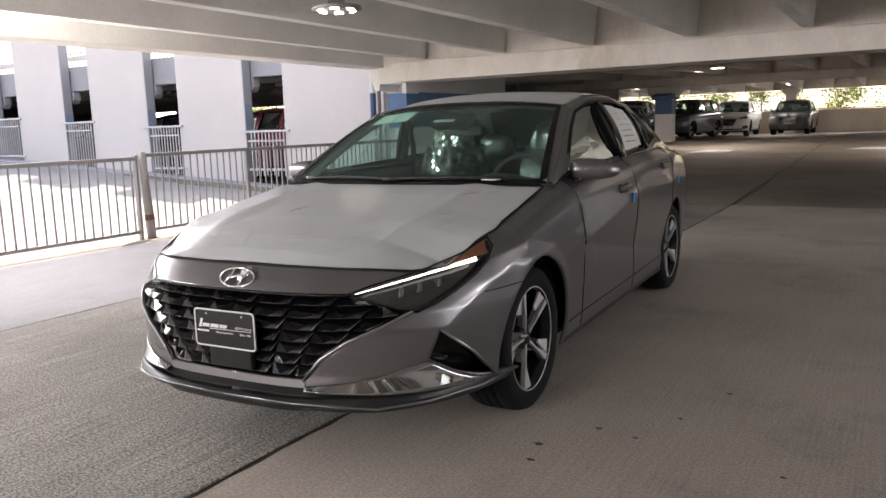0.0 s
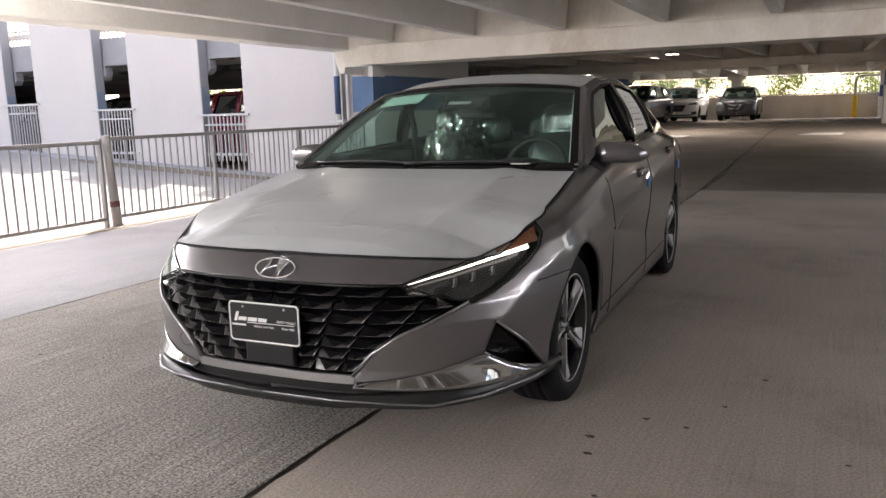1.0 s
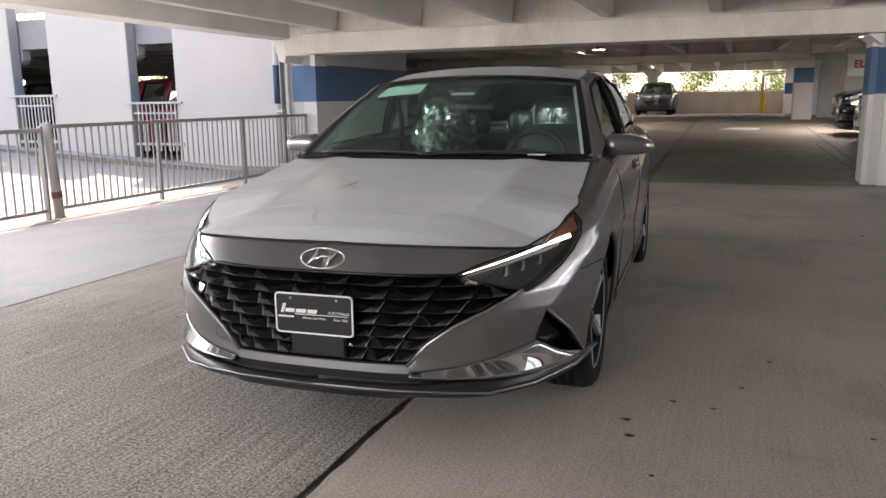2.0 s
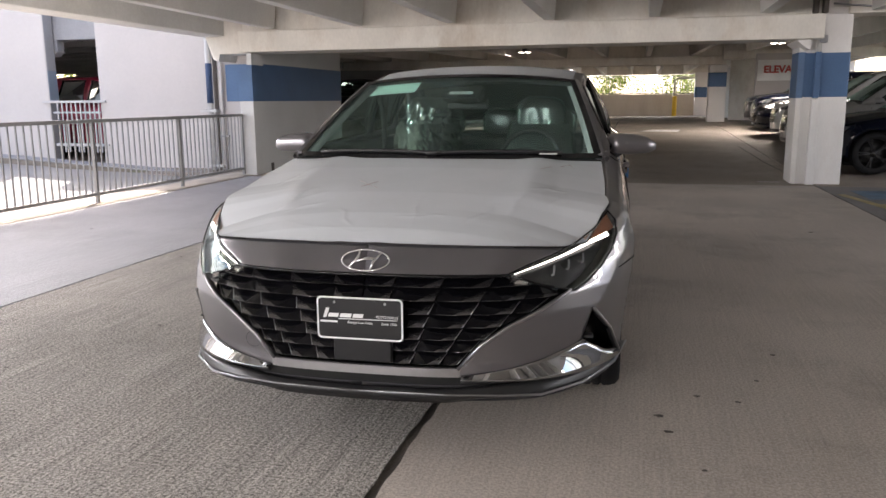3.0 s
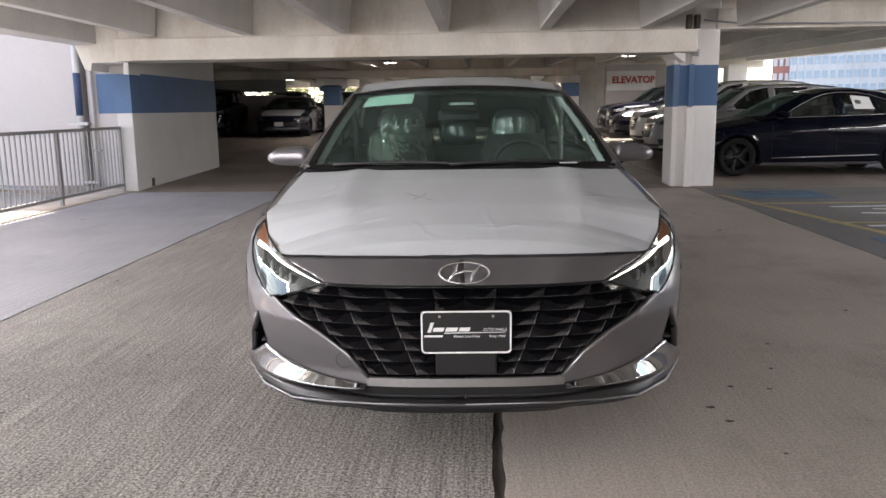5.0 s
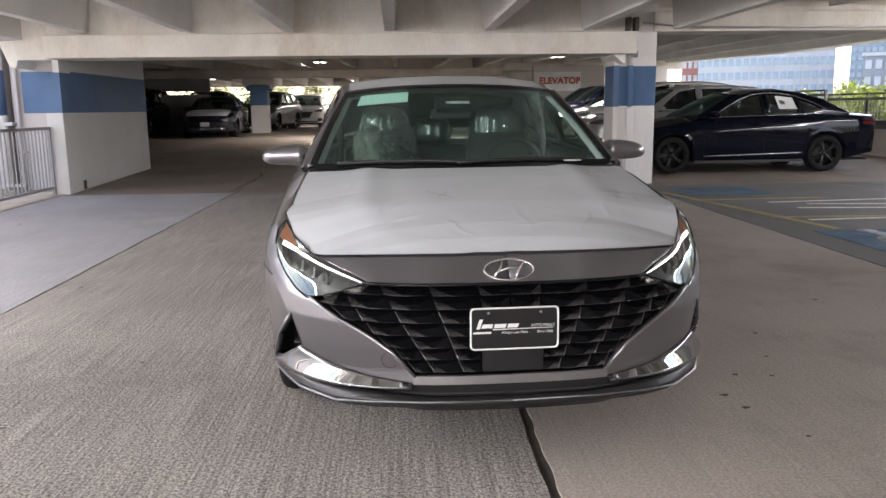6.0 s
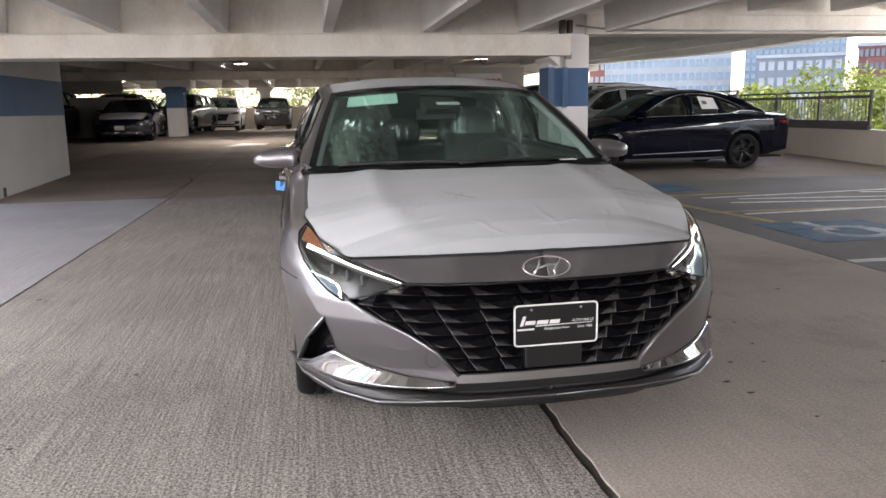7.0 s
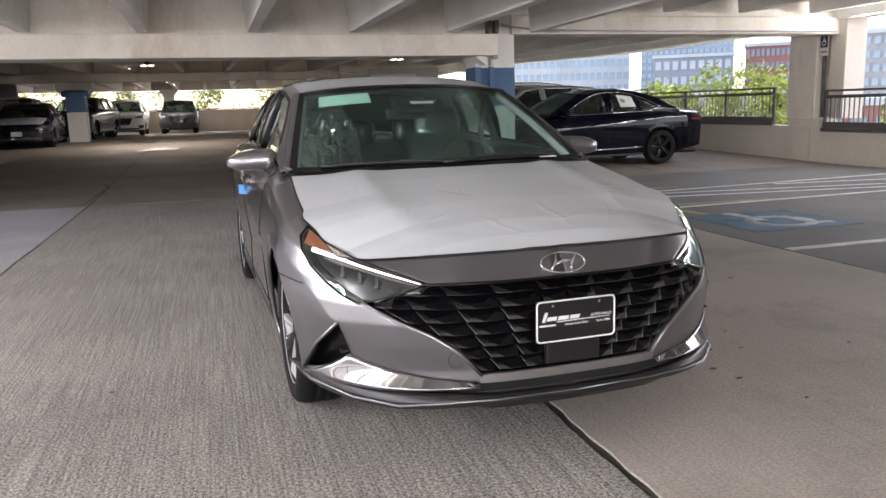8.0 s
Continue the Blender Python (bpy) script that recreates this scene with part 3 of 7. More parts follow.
ramp_fence()
structure("kerb", boxes("kerb", [(-8.25, -6, -0.5, -7.72, 12.61, 0.012)], M["kerb"], 0.008), "worn concrete kerb under the railing", "kerb")

# ---------------------------------------------------------------- open ramp and the white building beside it
def ramp_z(x, y):
    return -0.02 + max(0.0, -9.6 - x) * 0.062


V, F = [], []
nx, ny = 24, 20
for i in range(nx):
    for j in range(ny):
        x, y = -30 + (21.7) * i / (nx - 1), -24 + (24 + 12.8) * j / (ny - 1)
        V.append((x, y, ramp_z(x, y)))
structure("ramp", mesh_from("ramp", V, [f[::-1] for f in grid_faces(nx, ny)], M["ramp"]), "sunlit pale concrete ramp", "ramp")
structure("ramp_kerb", prism("ramp_kerb", [(-8.9, -0.2), (-8.9, 0.012), (-9.6, 0.015), (-55, 2.83), (-55, 2.6)], "y", 12.2, 12.62, M["wing_grey"]), "low concrete kerb at the foot of the white wall", "kerb")

def drift(name, label, mat, x0, x1, y0, y1, seed):
    """Dirt washed along the kerb, with a wandering edge."""
    rnd = random.Random(seed)
    n = 26
    V = []
    for k in range(n):
        x = x0 + (x1 - x0) * k / (n - 1)
        f = math.sin(math.pi * k / (n - 1)) ** 0.6
        ya, yb = y1 - (y1 - y0) * f * rnd.uniform(0.75, 1.1), y1 + 0.02
        V += [(x, ya, ramp_z(x, ya) + 0.005), (x, yb, ramp_z(x, yb) + 0.012)]
    tagged(new(name, mesh_from(name, V, grid_faces(n, 2), M[mat])), label, "stain", "ramp stains")


drift("silt_stain", "brown silt washed along the foot of the kerb", "silt", -16.0, -9.0, 11.55, 12.2, 3)
drift("moss_stain", "dry greenish moss along the foot of the kerb", "moss", -12.2, -8.75, 11.8, 12.19, 5)
wb = thing("garage_wing", "white-walled garage wing with narrow railed openings", "building", "", (0, 0, 0), 0, "structure")
YW = 12.78
OPEN = [(-12.46, -11.32), (-15.61, -14.53), (-18.78, -17.68), (-21.9, -20.78), (-25.05, -23.9)]
RAIL_Z = [(1.27, 0.30), (1.45, 0.33), (1.64, 0.50), (1.82, 0.67), (2.0, 0.85)]       # rail top and foot of the bars at each opening
edges = [-8.9] + [e for a, b in OPEN for e in (b, a)] + [-55.0]
for k in range(0, len(edges) - 1, 2):
    x1, x0 = edges[k], edges[k + 1]
    part("wall_panel", boxes("wall_panel", [(x0, YW, -0.4, x1, YW + 0.24, 4.05)], M["wall_white"], 0.01), wb)
for (a, b), (zr, zb) in zip(OPEN, RAIL_Z):
    part("jamb", boxes("jamb", [(a - 0.02, YW + 0.02, -0.3, a + 0.008, YW + 0.25, 4.04)], M["wing_grey"], 0.003), wb)
    part("jamb_band", boxes("jamb_band", [(a - 0.01, YW + 0.016, 1.27, a + 0.012, YW + 0.254, 1.86)], M["wing_blue"], 0.003), wb)
    part("spandrel", boxes("spandrel", [(a - 0.45, YW + 0.3, 2.45, b + 0.3, YW + 0.46, 3.07)], M["wing_grey"], 0.01), wb)
    part("corbel", prism("corbel", [(a - 0.4, 2.447), (a - 0.4, 2.13), (a - 0.06, 2.13), (a + 0.05, 2.24), (a + 0.05, 2.447)], "y", YW + 0.29, YW + 0.5, M["wing_grey"], 0.01), wb)
    part("deck_edge", boxes("deck_edge", [(a - 0.45, YW + 0.34, 3.22, b + 0.3, YW + 0.44, 3.34)], M["wall_white"], 0.006), wb)
    rl = part("opening_rail", boxes("opening_rail", [(a - 0.12, YW - 0.06, zr - 0.025, b + 0.14, YW - 0.01, zr + 0.02), (a + 0.1, YW - 0.05, zr - 0.225, b + 0.0, YW - 0.02, zr - 0.19), (a + 0.1, YW - 0.05, zb + 0.12, b + 0.15, YW - 0.02, zb + 0.17)], M["rail_white"], 0.004), wb, "white painted steel railing")
    bar = boxes("bar", [(-0.011, -0.011, 0, 0.011, 0.011, zr - zb - 0.02)], M["rail_white"])
    for k in range(10):
        part("bar", bar, rl, "", (a + 0.2 + k * (b - a - 0.22) / 9, YW - 0.035, zb))
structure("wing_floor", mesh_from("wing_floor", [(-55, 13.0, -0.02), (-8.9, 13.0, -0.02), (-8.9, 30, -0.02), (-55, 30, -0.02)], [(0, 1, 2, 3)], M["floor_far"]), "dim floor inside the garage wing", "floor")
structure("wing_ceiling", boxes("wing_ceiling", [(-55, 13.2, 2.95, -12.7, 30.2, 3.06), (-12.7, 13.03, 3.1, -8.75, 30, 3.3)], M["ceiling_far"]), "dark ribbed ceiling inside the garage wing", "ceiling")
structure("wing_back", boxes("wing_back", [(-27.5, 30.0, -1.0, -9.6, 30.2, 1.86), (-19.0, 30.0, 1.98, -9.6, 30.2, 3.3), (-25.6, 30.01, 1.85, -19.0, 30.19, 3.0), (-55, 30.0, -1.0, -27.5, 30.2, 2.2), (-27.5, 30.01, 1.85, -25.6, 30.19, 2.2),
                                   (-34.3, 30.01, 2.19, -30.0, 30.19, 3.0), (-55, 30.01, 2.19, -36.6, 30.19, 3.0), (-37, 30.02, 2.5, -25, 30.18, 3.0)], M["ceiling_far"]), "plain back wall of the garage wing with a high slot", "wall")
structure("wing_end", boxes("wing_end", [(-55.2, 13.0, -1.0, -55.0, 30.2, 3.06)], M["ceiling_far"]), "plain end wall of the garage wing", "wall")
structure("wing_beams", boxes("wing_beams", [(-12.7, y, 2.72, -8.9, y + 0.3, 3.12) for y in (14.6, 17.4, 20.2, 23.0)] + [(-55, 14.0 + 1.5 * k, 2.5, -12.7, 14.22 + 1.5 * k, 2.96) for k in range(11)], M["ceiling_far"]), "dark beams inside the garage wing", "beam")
up_rail = thing("upper_railing", "white picket railing of the roof deck", "railing")
part("top_rail", boxes("top_rail", [(-27, 13.16, 4.0, -13.9, 13.2, 4.05)], M["rail_white"]), up_rail)
part("bottom_rail", boxes("bottom_rail", [(-27, 13.16, 3.4, -13.9, 13.2, 3.44)], M["rail_white"]), up_rail)
bar = boxes("bar", [(-0.012, -0.012, 0, 0.012, 0.012, 0.97)], M["rail_white"])
for k in range(94):
    part("bar", bar, up_rail, "", (-26.95 + k * 0.14, 13.18, 3.06))
# down pipes at the corner of the white wall
dp = thing("drainpipe", "tall painted drainpipe with a dark sleeve on the white wall", "pipe")
part("pipe", tube("pipe", [(-8.83, 12.52, -0.02), (-8.83, 12.52, 3.0)], 0.055, M["pipe"], 14), dp)
part("sleeve", tube("sleeve", [(-8.83, 12.52, 1.22), (-8.83, 12.52, 1.92)], 0.058, M["blue_dark"], 14), dp)
part("clamp", boxes("clamp", [(-9.0, 12.44, 1.06, -8.68, 12.6, 1.11)], M["pipe"], 0.006), dp)
part("clamp", boxes("clamp", [(-8.95, 12.46, 0.08, -8.6, 12.6, 0.12)], M["pipe"], 0.006), dp)
dp2 = thing("drainpipe", "thin white pipe beside the cheek wall", "pipe")
part("pipe", tube("pipe", [(-8.62, 12.56, -0.02), (-8.62, 12.56, 2.3)], 0.03, M["wall_white"], 10), dp2)
part("clamp", boxes("clamp", [(-8.68, 12.52, 0.62, -8.52, 12.61, 0.65)], M["steel"], 0.004), dp2)

# ---------------------------------------------------------------- lamps
def bay_lamp(x, y, z, drop=0.3):
    e = thing("ceiling_lamp", "round ceiling lamp with lit panels under a pale housing", "lamp", "garage lamps", (x, y, z))
    part("housing", lathe("housing", [(0.0, 0.12), (0.07, 0.12), (0.09, 0.05), (0.24, 0.03), (0.25, 0.0), (0.0, 0.0)], M["lamp_body"], 20, "z"), e)
    part("stem", lathe("stem", [(0.0, drop), (0.02, drop), (0.02, 0.1), (0.0, 0.1)], M["lamp_body"], 10, "z"), e)
    for k in range(6):
        a = math.pi / 3 * k
        part("diffuser", boxes("diffuser", [(-0.045, -0.018, -0.016, 0.045, 0.018, 0.004)], M["lamp"], 0.006), e, "", (0.17 * math.cos(a), 0.17 * math.sin(a), -0.005), (0, 0, a + math.pi / 2))


for x, y, z, d in ((-4.88, 6.37, 2.42, 0.62), (-5.0, 25.4, 2.75, 0.5), (2.35, 23.7, 2.75, 0.2), (-14.0, 25.5, 2.78, 0.4), (-5.0, 41.0, 2.85, 0.4), (-12.0, 41.0, 2.85, 0.4)):
    bay_lamp(x, y, z, d)
conduit = thing("conduit", "thin steel conduit under the girder", "pipe")
part("pipe", tube("pipe", [(1.2, 11.66, 2.5), (1.9, 11.74, 2.44), (7.8, 11.78, 2.42)], 0.014, M["steel"], 8), conduit)
for x in (0.98, 1.1):
    part("clip", boxes("clip", [(x - 0.03, 11.6, 2.38, x + 0.03, 11.75, 2.58)], M["sealant"], 0.005), conduit)

# unseen cover over the ceilings, added so no sun or sky leaks in
structure("roof_deck", boxes("roof_deck", [(-8.95, 13.0, 3.62, 8.5, Y_END + 0.4, 3.8), (-8.65, DECK_END, 3.62, 8.5, 13.0, 3.8)], M["ceiling_far"]), "unseen plain deck added above the ceilings to block light", "deck")
structure("deck_upstand", boxes("deck_upstand", [(-8.65, DECK_END, 3.0, -8.3, 12.6, 3.62), (8.3, DECK_END, 3.0, 8.5, Y_END, 3.62), (-8.95, 13.05, 3.1, -8.75, Y_END, 3.62)], M["ceiling_far"]), "unseen plain upstand added to close light gaps at the deck edge", "deck")


for x, y, z in ((-5.0, 25.4, 2.72), (2.35, 23.7, 2.72), (-5.0, 41.0, 2.8)):
    ld = bpy.data.lights.new("lamp_light", "AREA")
    ld.shape, ld.size, ld.energy, ld.color, ld.spread = "DISK", 1.6, 34.0 if x > 0 else 16.0, (1.0, 0.97, 0.92), radians(170)
    lo = new("lamp_light", ld)
    lo.matrix_world = pose(x, y, z - 0.05, 0, 0, 0)


# ---------------------------------------------------------------- car materials
def flake_paint(name, base, metal=0.75, rough=0.32):
    m = material(name, base, rough, metal, var=0.05, scale=2.0, fine=900, coat=1.0)
    return m


M["car_grey"] = flake_paint("grey_metallic_paint", (0.203, 0.197, 0.211), 0.82, 0.28)
M["car_black"] = material("black_car_paint", (0.002, 0.003, 0.008), 0.04, 0.0, var=0.1, scale=2.0, fine=900, coat=0.0, spec=0.28)
M["car_navy"] = flake_paint("navy_car_paint", (0.003, 0.005, 0.022), 0.1, 0.2)
M["car_white"] = flake_paint("white_car_paint", (0.72, 0.72, 0.71), 0.0, 0.3)
M["car_silver"] = flake_paint("silver_car_paint", (0.45, 0.45, 0.46), 0.6, 0.3)
M["car_slate"] = flake_paint("slate_car_paint", (0.04, 0.043, 0.05), 0.4, 0.3)
M["car_red"] = flake_paint("red_car_paint", (0.30, 0.01, 0.04), 0.2, 0.3)
M["film"] = material("protective_film", (0.60, 0.63, 0.66), 0.20, var=0.03, scale=2.2, fine=9, bump=0.03, spec=0.5)
M["tape_blue"] = material("blue_tape", (0.05, 0.25, 0.6), 0.5)
M["gloss_black"] = material("gloss_black_plastic", (0.006, 0.006, 0.007), 0.16, var=0.1, spec=0.3)
M["grille_grey"] = material("dark_chrome_facets", (0.17, 0.167, 0.17), 0.22, 0.9, var=0.1)
M["black"] = material("black_plastic", (0.018, 0.018, 0.02), 0.5, var=0.15, fine=200, bump=0.05)
M["rubber"] = material("tyre_rubber", (0.011, 0.011, 0.012), 0.75, var=0.2, scale=8, fine=120, bump=0.1, spec=0.2)
M["chrome"] = material("chrome_trim", (0.75, 0.75, 0.76), 0.06, 1.0, var=0.03)
M["satin"] = material("satin_trim", (0.34, 0.34, 0.35), 0.28, 0.9, var=0.05)
M["alloy"] = material("machined_alloy", (0.80, 0.80, 0.81), 0.30, 0.55, var=0.05, fine=300)
M["alloy_dark"] = material("dark_alloy", (0.014, 0.014, 0.016), 0.25, 0.0, var=0.1)
M["disc"] = material("brake_disc", (0.05, 0.05, 0.05), 0.45, 0.7, var=0.15, fine=150)
M["windscreen"] = glass("windscreen_glass", (0.68, 0.90, 0.84), 0.06, 0.0, (0.72, 1.0, 0.95))
M["side_glass"] = glass("side_glass", (0.66, 0.77, 0.72), 0.02)
M["dark_glass"] = glass("tinted_glass", (0.36, 0.40, 0.39), 0.05)
M["lens"] = glass("headlamp_lens", (0.88, 0.9, 0.92), 0.05)
M["amber"] = material("amber_reflector", (0.33, 0.125, 0.06), 0.25, coat=0.3)
M["drl"] = glow("daytime_light", (1.0, 0.96, 0.88), 0.62)
M["lamp_inner"] = material("smoked_lamp_bowl", (0.06, 0.06, 0.065), 0.15, 0.7)
M["seat"] = material("dark_seat_cloth", (0.022, 0.023, 0.024), 0.7, var=0.15, scale=9, fine=200, bump=0.1)
M["dash"] = material("dark_dashboard", (0.02, 0.021, 0.022), 0.55, var=0.1, fine=200, bump=0.05)
M["wrap"] = glass("clear_seat_wrap", (0.90, 0.96, 0.94), 0.07, 0.22)
M["wrap_loose"] = glass("loose_seat_wrap", (0.86, 0.94, 0.91), 0.30, 0.05, (0.95, 1.0, 0.98))
M["headliner"] = material("pale_headliner", (0.42, 0.42, 0.41), 0.9)
M["paper"] = material("white_paper", (0.75, 0.76, 0.74), 0.7)
M["plate_black"] = material("plate_black", (0.01, 0.01, 0.011), 0.3)
M["plate_white"] = material("plate_white", (0.85, 0.85, 0.85), 0.4)
M["tail_red"] = material("red_lamp_lens", (0.10, 0.006, 0.01), 0.12, coat=0.6)
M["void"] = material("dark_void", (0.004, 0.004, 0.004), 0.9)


# ---------------------------------------------------------------- car body by parameters
SEDAN = dict(bow=0.18, sweep=0.14,
    H=0.925, L=0.845, e=2.95, tail=4.64, wheels=(0.95, 3.68), R=0.320, arch=0.368, track=0.885,
    nose=[(0.12, 0.045), (0.20, 0.03), (0.28, 0.012), (0.36, 0.017), (0.44, 0.007), (0.52, 0.003), (0.58, 0.015), (0.60, 0.026), (0.66, 0.058), (0.70, 0.090), (0.745, 0.13), (0.82, 0.2)],
    top=[(0.0, 0.745), (0.14, 0.745), (0.22, 0.735), (0.30, 0.723), (0.42, 0.722), (0.52, 0.768), (0.58, 0.800), (0.65, 0.822), (0.8, 0.850), (1.0, 0.888), (1.34, 0.95), (1.6, 0.985), (3.2, 1.045), (3.8, 1.05), (4.4, 1.0), (4.72, 0.97)],
    mid=[(0.13, 0.745), (0.22, 0.785), (0.35, 0.822), (0.6, 0.872), (1.0, 0.938), (1.20, 0.966), (1.5, 0.985)],
    edge=[(0.5, 0.79), (0.65, 0.81), (1.0, 0.80), (1.38, 0.775), (1.6, 0.80), (3.4, 0.80), (4.2, 0.74), (4.72, 0.62)],
    half=[(0.0, 0.925), (0.9, 0.925), (1.5, 0.915), (3.6, 0.915), (4.25, 0.87), (4.64, 0.75)],
    bottom=[(0.0, 0.25), (0.5, 0.25), (0.8, 0.235), (1.2, 0.2), (3.6, 0.2), (4.2, 0.26), (4.72, 0.34)],
    rail=[(1.40, 0.962), (1.70, 1.118), (1.95, 1.246), (2.15, 1.336), (2.5, 1.400), (2.9, 1.410), (3.3, 1.364), (3.7, 1.250), (3.98, 1.11), (4.14, 1.045)],
    railu=[(1.40, 0.80), (1.70, 0.738), (1.95, 0.676), (2.15, 0.632), (2.6, 0.636), (3.2, 0.632), (3.7, 0.655), (4.2, 0.69)],
    crown=0.048, cowl=1.20, screen=(1.385, 0.782, 2.09, 0.606, 1.348), roof=(2.09, 3.38), deck=4.06,
    windows=[[(1.58, 0.992), (1.75, 1.105), (1.98, 1.225), (2.18, 1.315), (2.40, 1.362), (2.52, 1.374), (2.60, 1.035), (2.2, 1.02)],
             [(2.62, 1.377), (2.90, 1.376), (3.10, 1.344), (3.22, 1.064), (2.68, 1.038)],
             [(3.16, 1.328), (3.32, 1.276), (3.60, 1.125), (3.28, 1.070)]])

EXECUTIVE = dict(SEDAN, crease=0.25,
    top=[(0.0, 0.745), (0.14, 0.745), (0.30, 0.745), (0.52, 0.765), (0.65, 0.80), (1.0, 0.87), (1.38, 0.925), (1.6, 0.945), (3.2, 0.985), (3.8, 0.995), (4.4, 0.975), (4.72, 0.95)],
    windows=[[(1.68, 0.968), (1.95, 1.13), (2.18, 1.25), (2.38, 1.322), (2.54, 1.345), (2.60, 0.992), (2.2, 0.98)],
             [(2.66, 1.348), (2.9, 1.343), (3.12, 1.30), (3.22, 1.01), (2.70, 0.995)],
             [(3.2, 1.278), (3.4, 1.20), (3.64, 1.085), (3.32, 1.012)]])

SUV = dict(bow=0.13, sweep=0.0,
    H=0.94, L=0.62, e=3.0, tail=4.62, wheels=(0.92, 3.62), R=0.355, arch=0.40, track=0.86,
    nose=[(0.15, 0.07), (0.30, 0.02), (0.5, 0.0), (0.7, 0.015), (0.85, 0.05), (0.98, 0.12)],
    top=[(0.0, 0.94), (0.14, 0.94), (0.5, 0.97), (1.0, 1.02), (1.3, 1.06), (2.4, 1.10), (4.3, 1.14), (4.62, 1.14)],
    mid=[(0.12, 0.94), (0.25, 1.0), (0.5, 1.04), (1.0, 1.09), (1.3, 1.12), (1.5, 1.13)],
    edge=[(0.4, 0.82), (1.3, 0.80), (1.6, 0.84), (4.2, 0.80), (4.62, 0.74)],
    half=[(0.0, 0.94), (3.9, 0.94), (4.4, 0.90), (4.62, 0.80)],
    bottom=[(0.0, 0.27), (0.8, 0.26), (1.2, 0.27), (3.6, 0.27), (4.62, 0.4)],
    rail=[(1.35, 1.08), (1.6, 1.26), (1.85, 1.43), (2.05, 1.55), (2.4, 1.62), (3.4, 1.62), (4.0, 1.56), (4.35, 1.40), (4.55, 1.16)],
    railu=[(1.35, 0.82), (1.6, 0.77), (2.05, 0.69), (2.6, 0.67), (3.6, 0.66), (4.3, 0.69), (4.55, 0.73)],
    crown=0.05, cowl=1.28, screen=(1.36, 0.74, 2.0, 0.62, 1.54), roof=(2.0, 4.12), deck=4.6,
    windows=[[(1.62, 1.13), (1.9, 1.36), (2.1, 1.5), (2.45, 1.56), (2.52, 1.13)],
             [(2.62, 1.56), (3.3, 1.56), (3.4, 1.15), (2.62, 1.135)],
             [(3.5, 1.555), (3.9, 1.52), (4.2, 1.36), (4.0, 1.18), (3.5, 1.16)]])


def inside(poly, x, y):
    c, n = False, len(poly)
    for i in range(n):
        (x0, y0), (x1, y1) = poly[i], poly[(i + 1) % n]
        if (y0 > y) != (y1 > y) and x < (x1 - x0) * (y - y0) / (y1 - y0) + x0:
            c = not c
    return c


def nearest_on(poly, x, y):
    best, bd = (x, y), 1e9
    n = len(poly)
    for i in range(n):
        (x0, y0), (x1, y1) = poly[i], poly[(i + 1) % n]
        dx, dy = x1 - x0, y1 - y0
        t = max(0, min(1, ((x - x0) * dx + (y - y0) * dy) / (dx * dx + dy * dy + 1e-12)))
        px, py = x0 + t * dx, y0 + t * dy
        d = (px - x) ** 2 + (py - y) ** 2
        if d < bd:
            best, bd = (px, py), d
    return best


def cut_out(V, F, polys, key, place, use=lambda p: True):
    """Takes out the faces inside the polygons of a plane and fits the rim to their outline."""
    V = [tuple(v) for v in V]
    keep, hit = [], {}
    flat = [key(v) if use(v) else None for v in V]
    for k, q in enumerate(flat):
        if q:
            for poly in polys:
                if inside(poly, *q):
                    hit[k] = poly
                    break
    for f in F:
        c = [flat[i] for i in f]
        if all(c):
            mx, my = sum(q[0] for q in c) / len(c), sum(q[1] for q in c) / len(c)
            if any(inside(p, mx, my) for p in polys):
                continue
        keep.append(f)
    used = {i for f in keep for i in f}
    for k, poly in hit.items():
        if k in used:
            V[k] = place(V[k], nearest_on(poly, *flat[k]))
    rim = {i for f in set(F) - set(keep) for i in f} & used
    for k in rim - set(hit):
        q = min((nearest_on(p, *flat[k]) for p in polys), key=lambda c: (c[0] - flat[k][0]) ** 2 + (c[1] - flat[k][1]) ** 2)
        V[k] = place(V[k], q)
    order = {i: n for n, i in enumerate(sorted(used))}
    return [V[i] for i in sorted(used)], [tuple(order[i] for i in f) for f in keep]


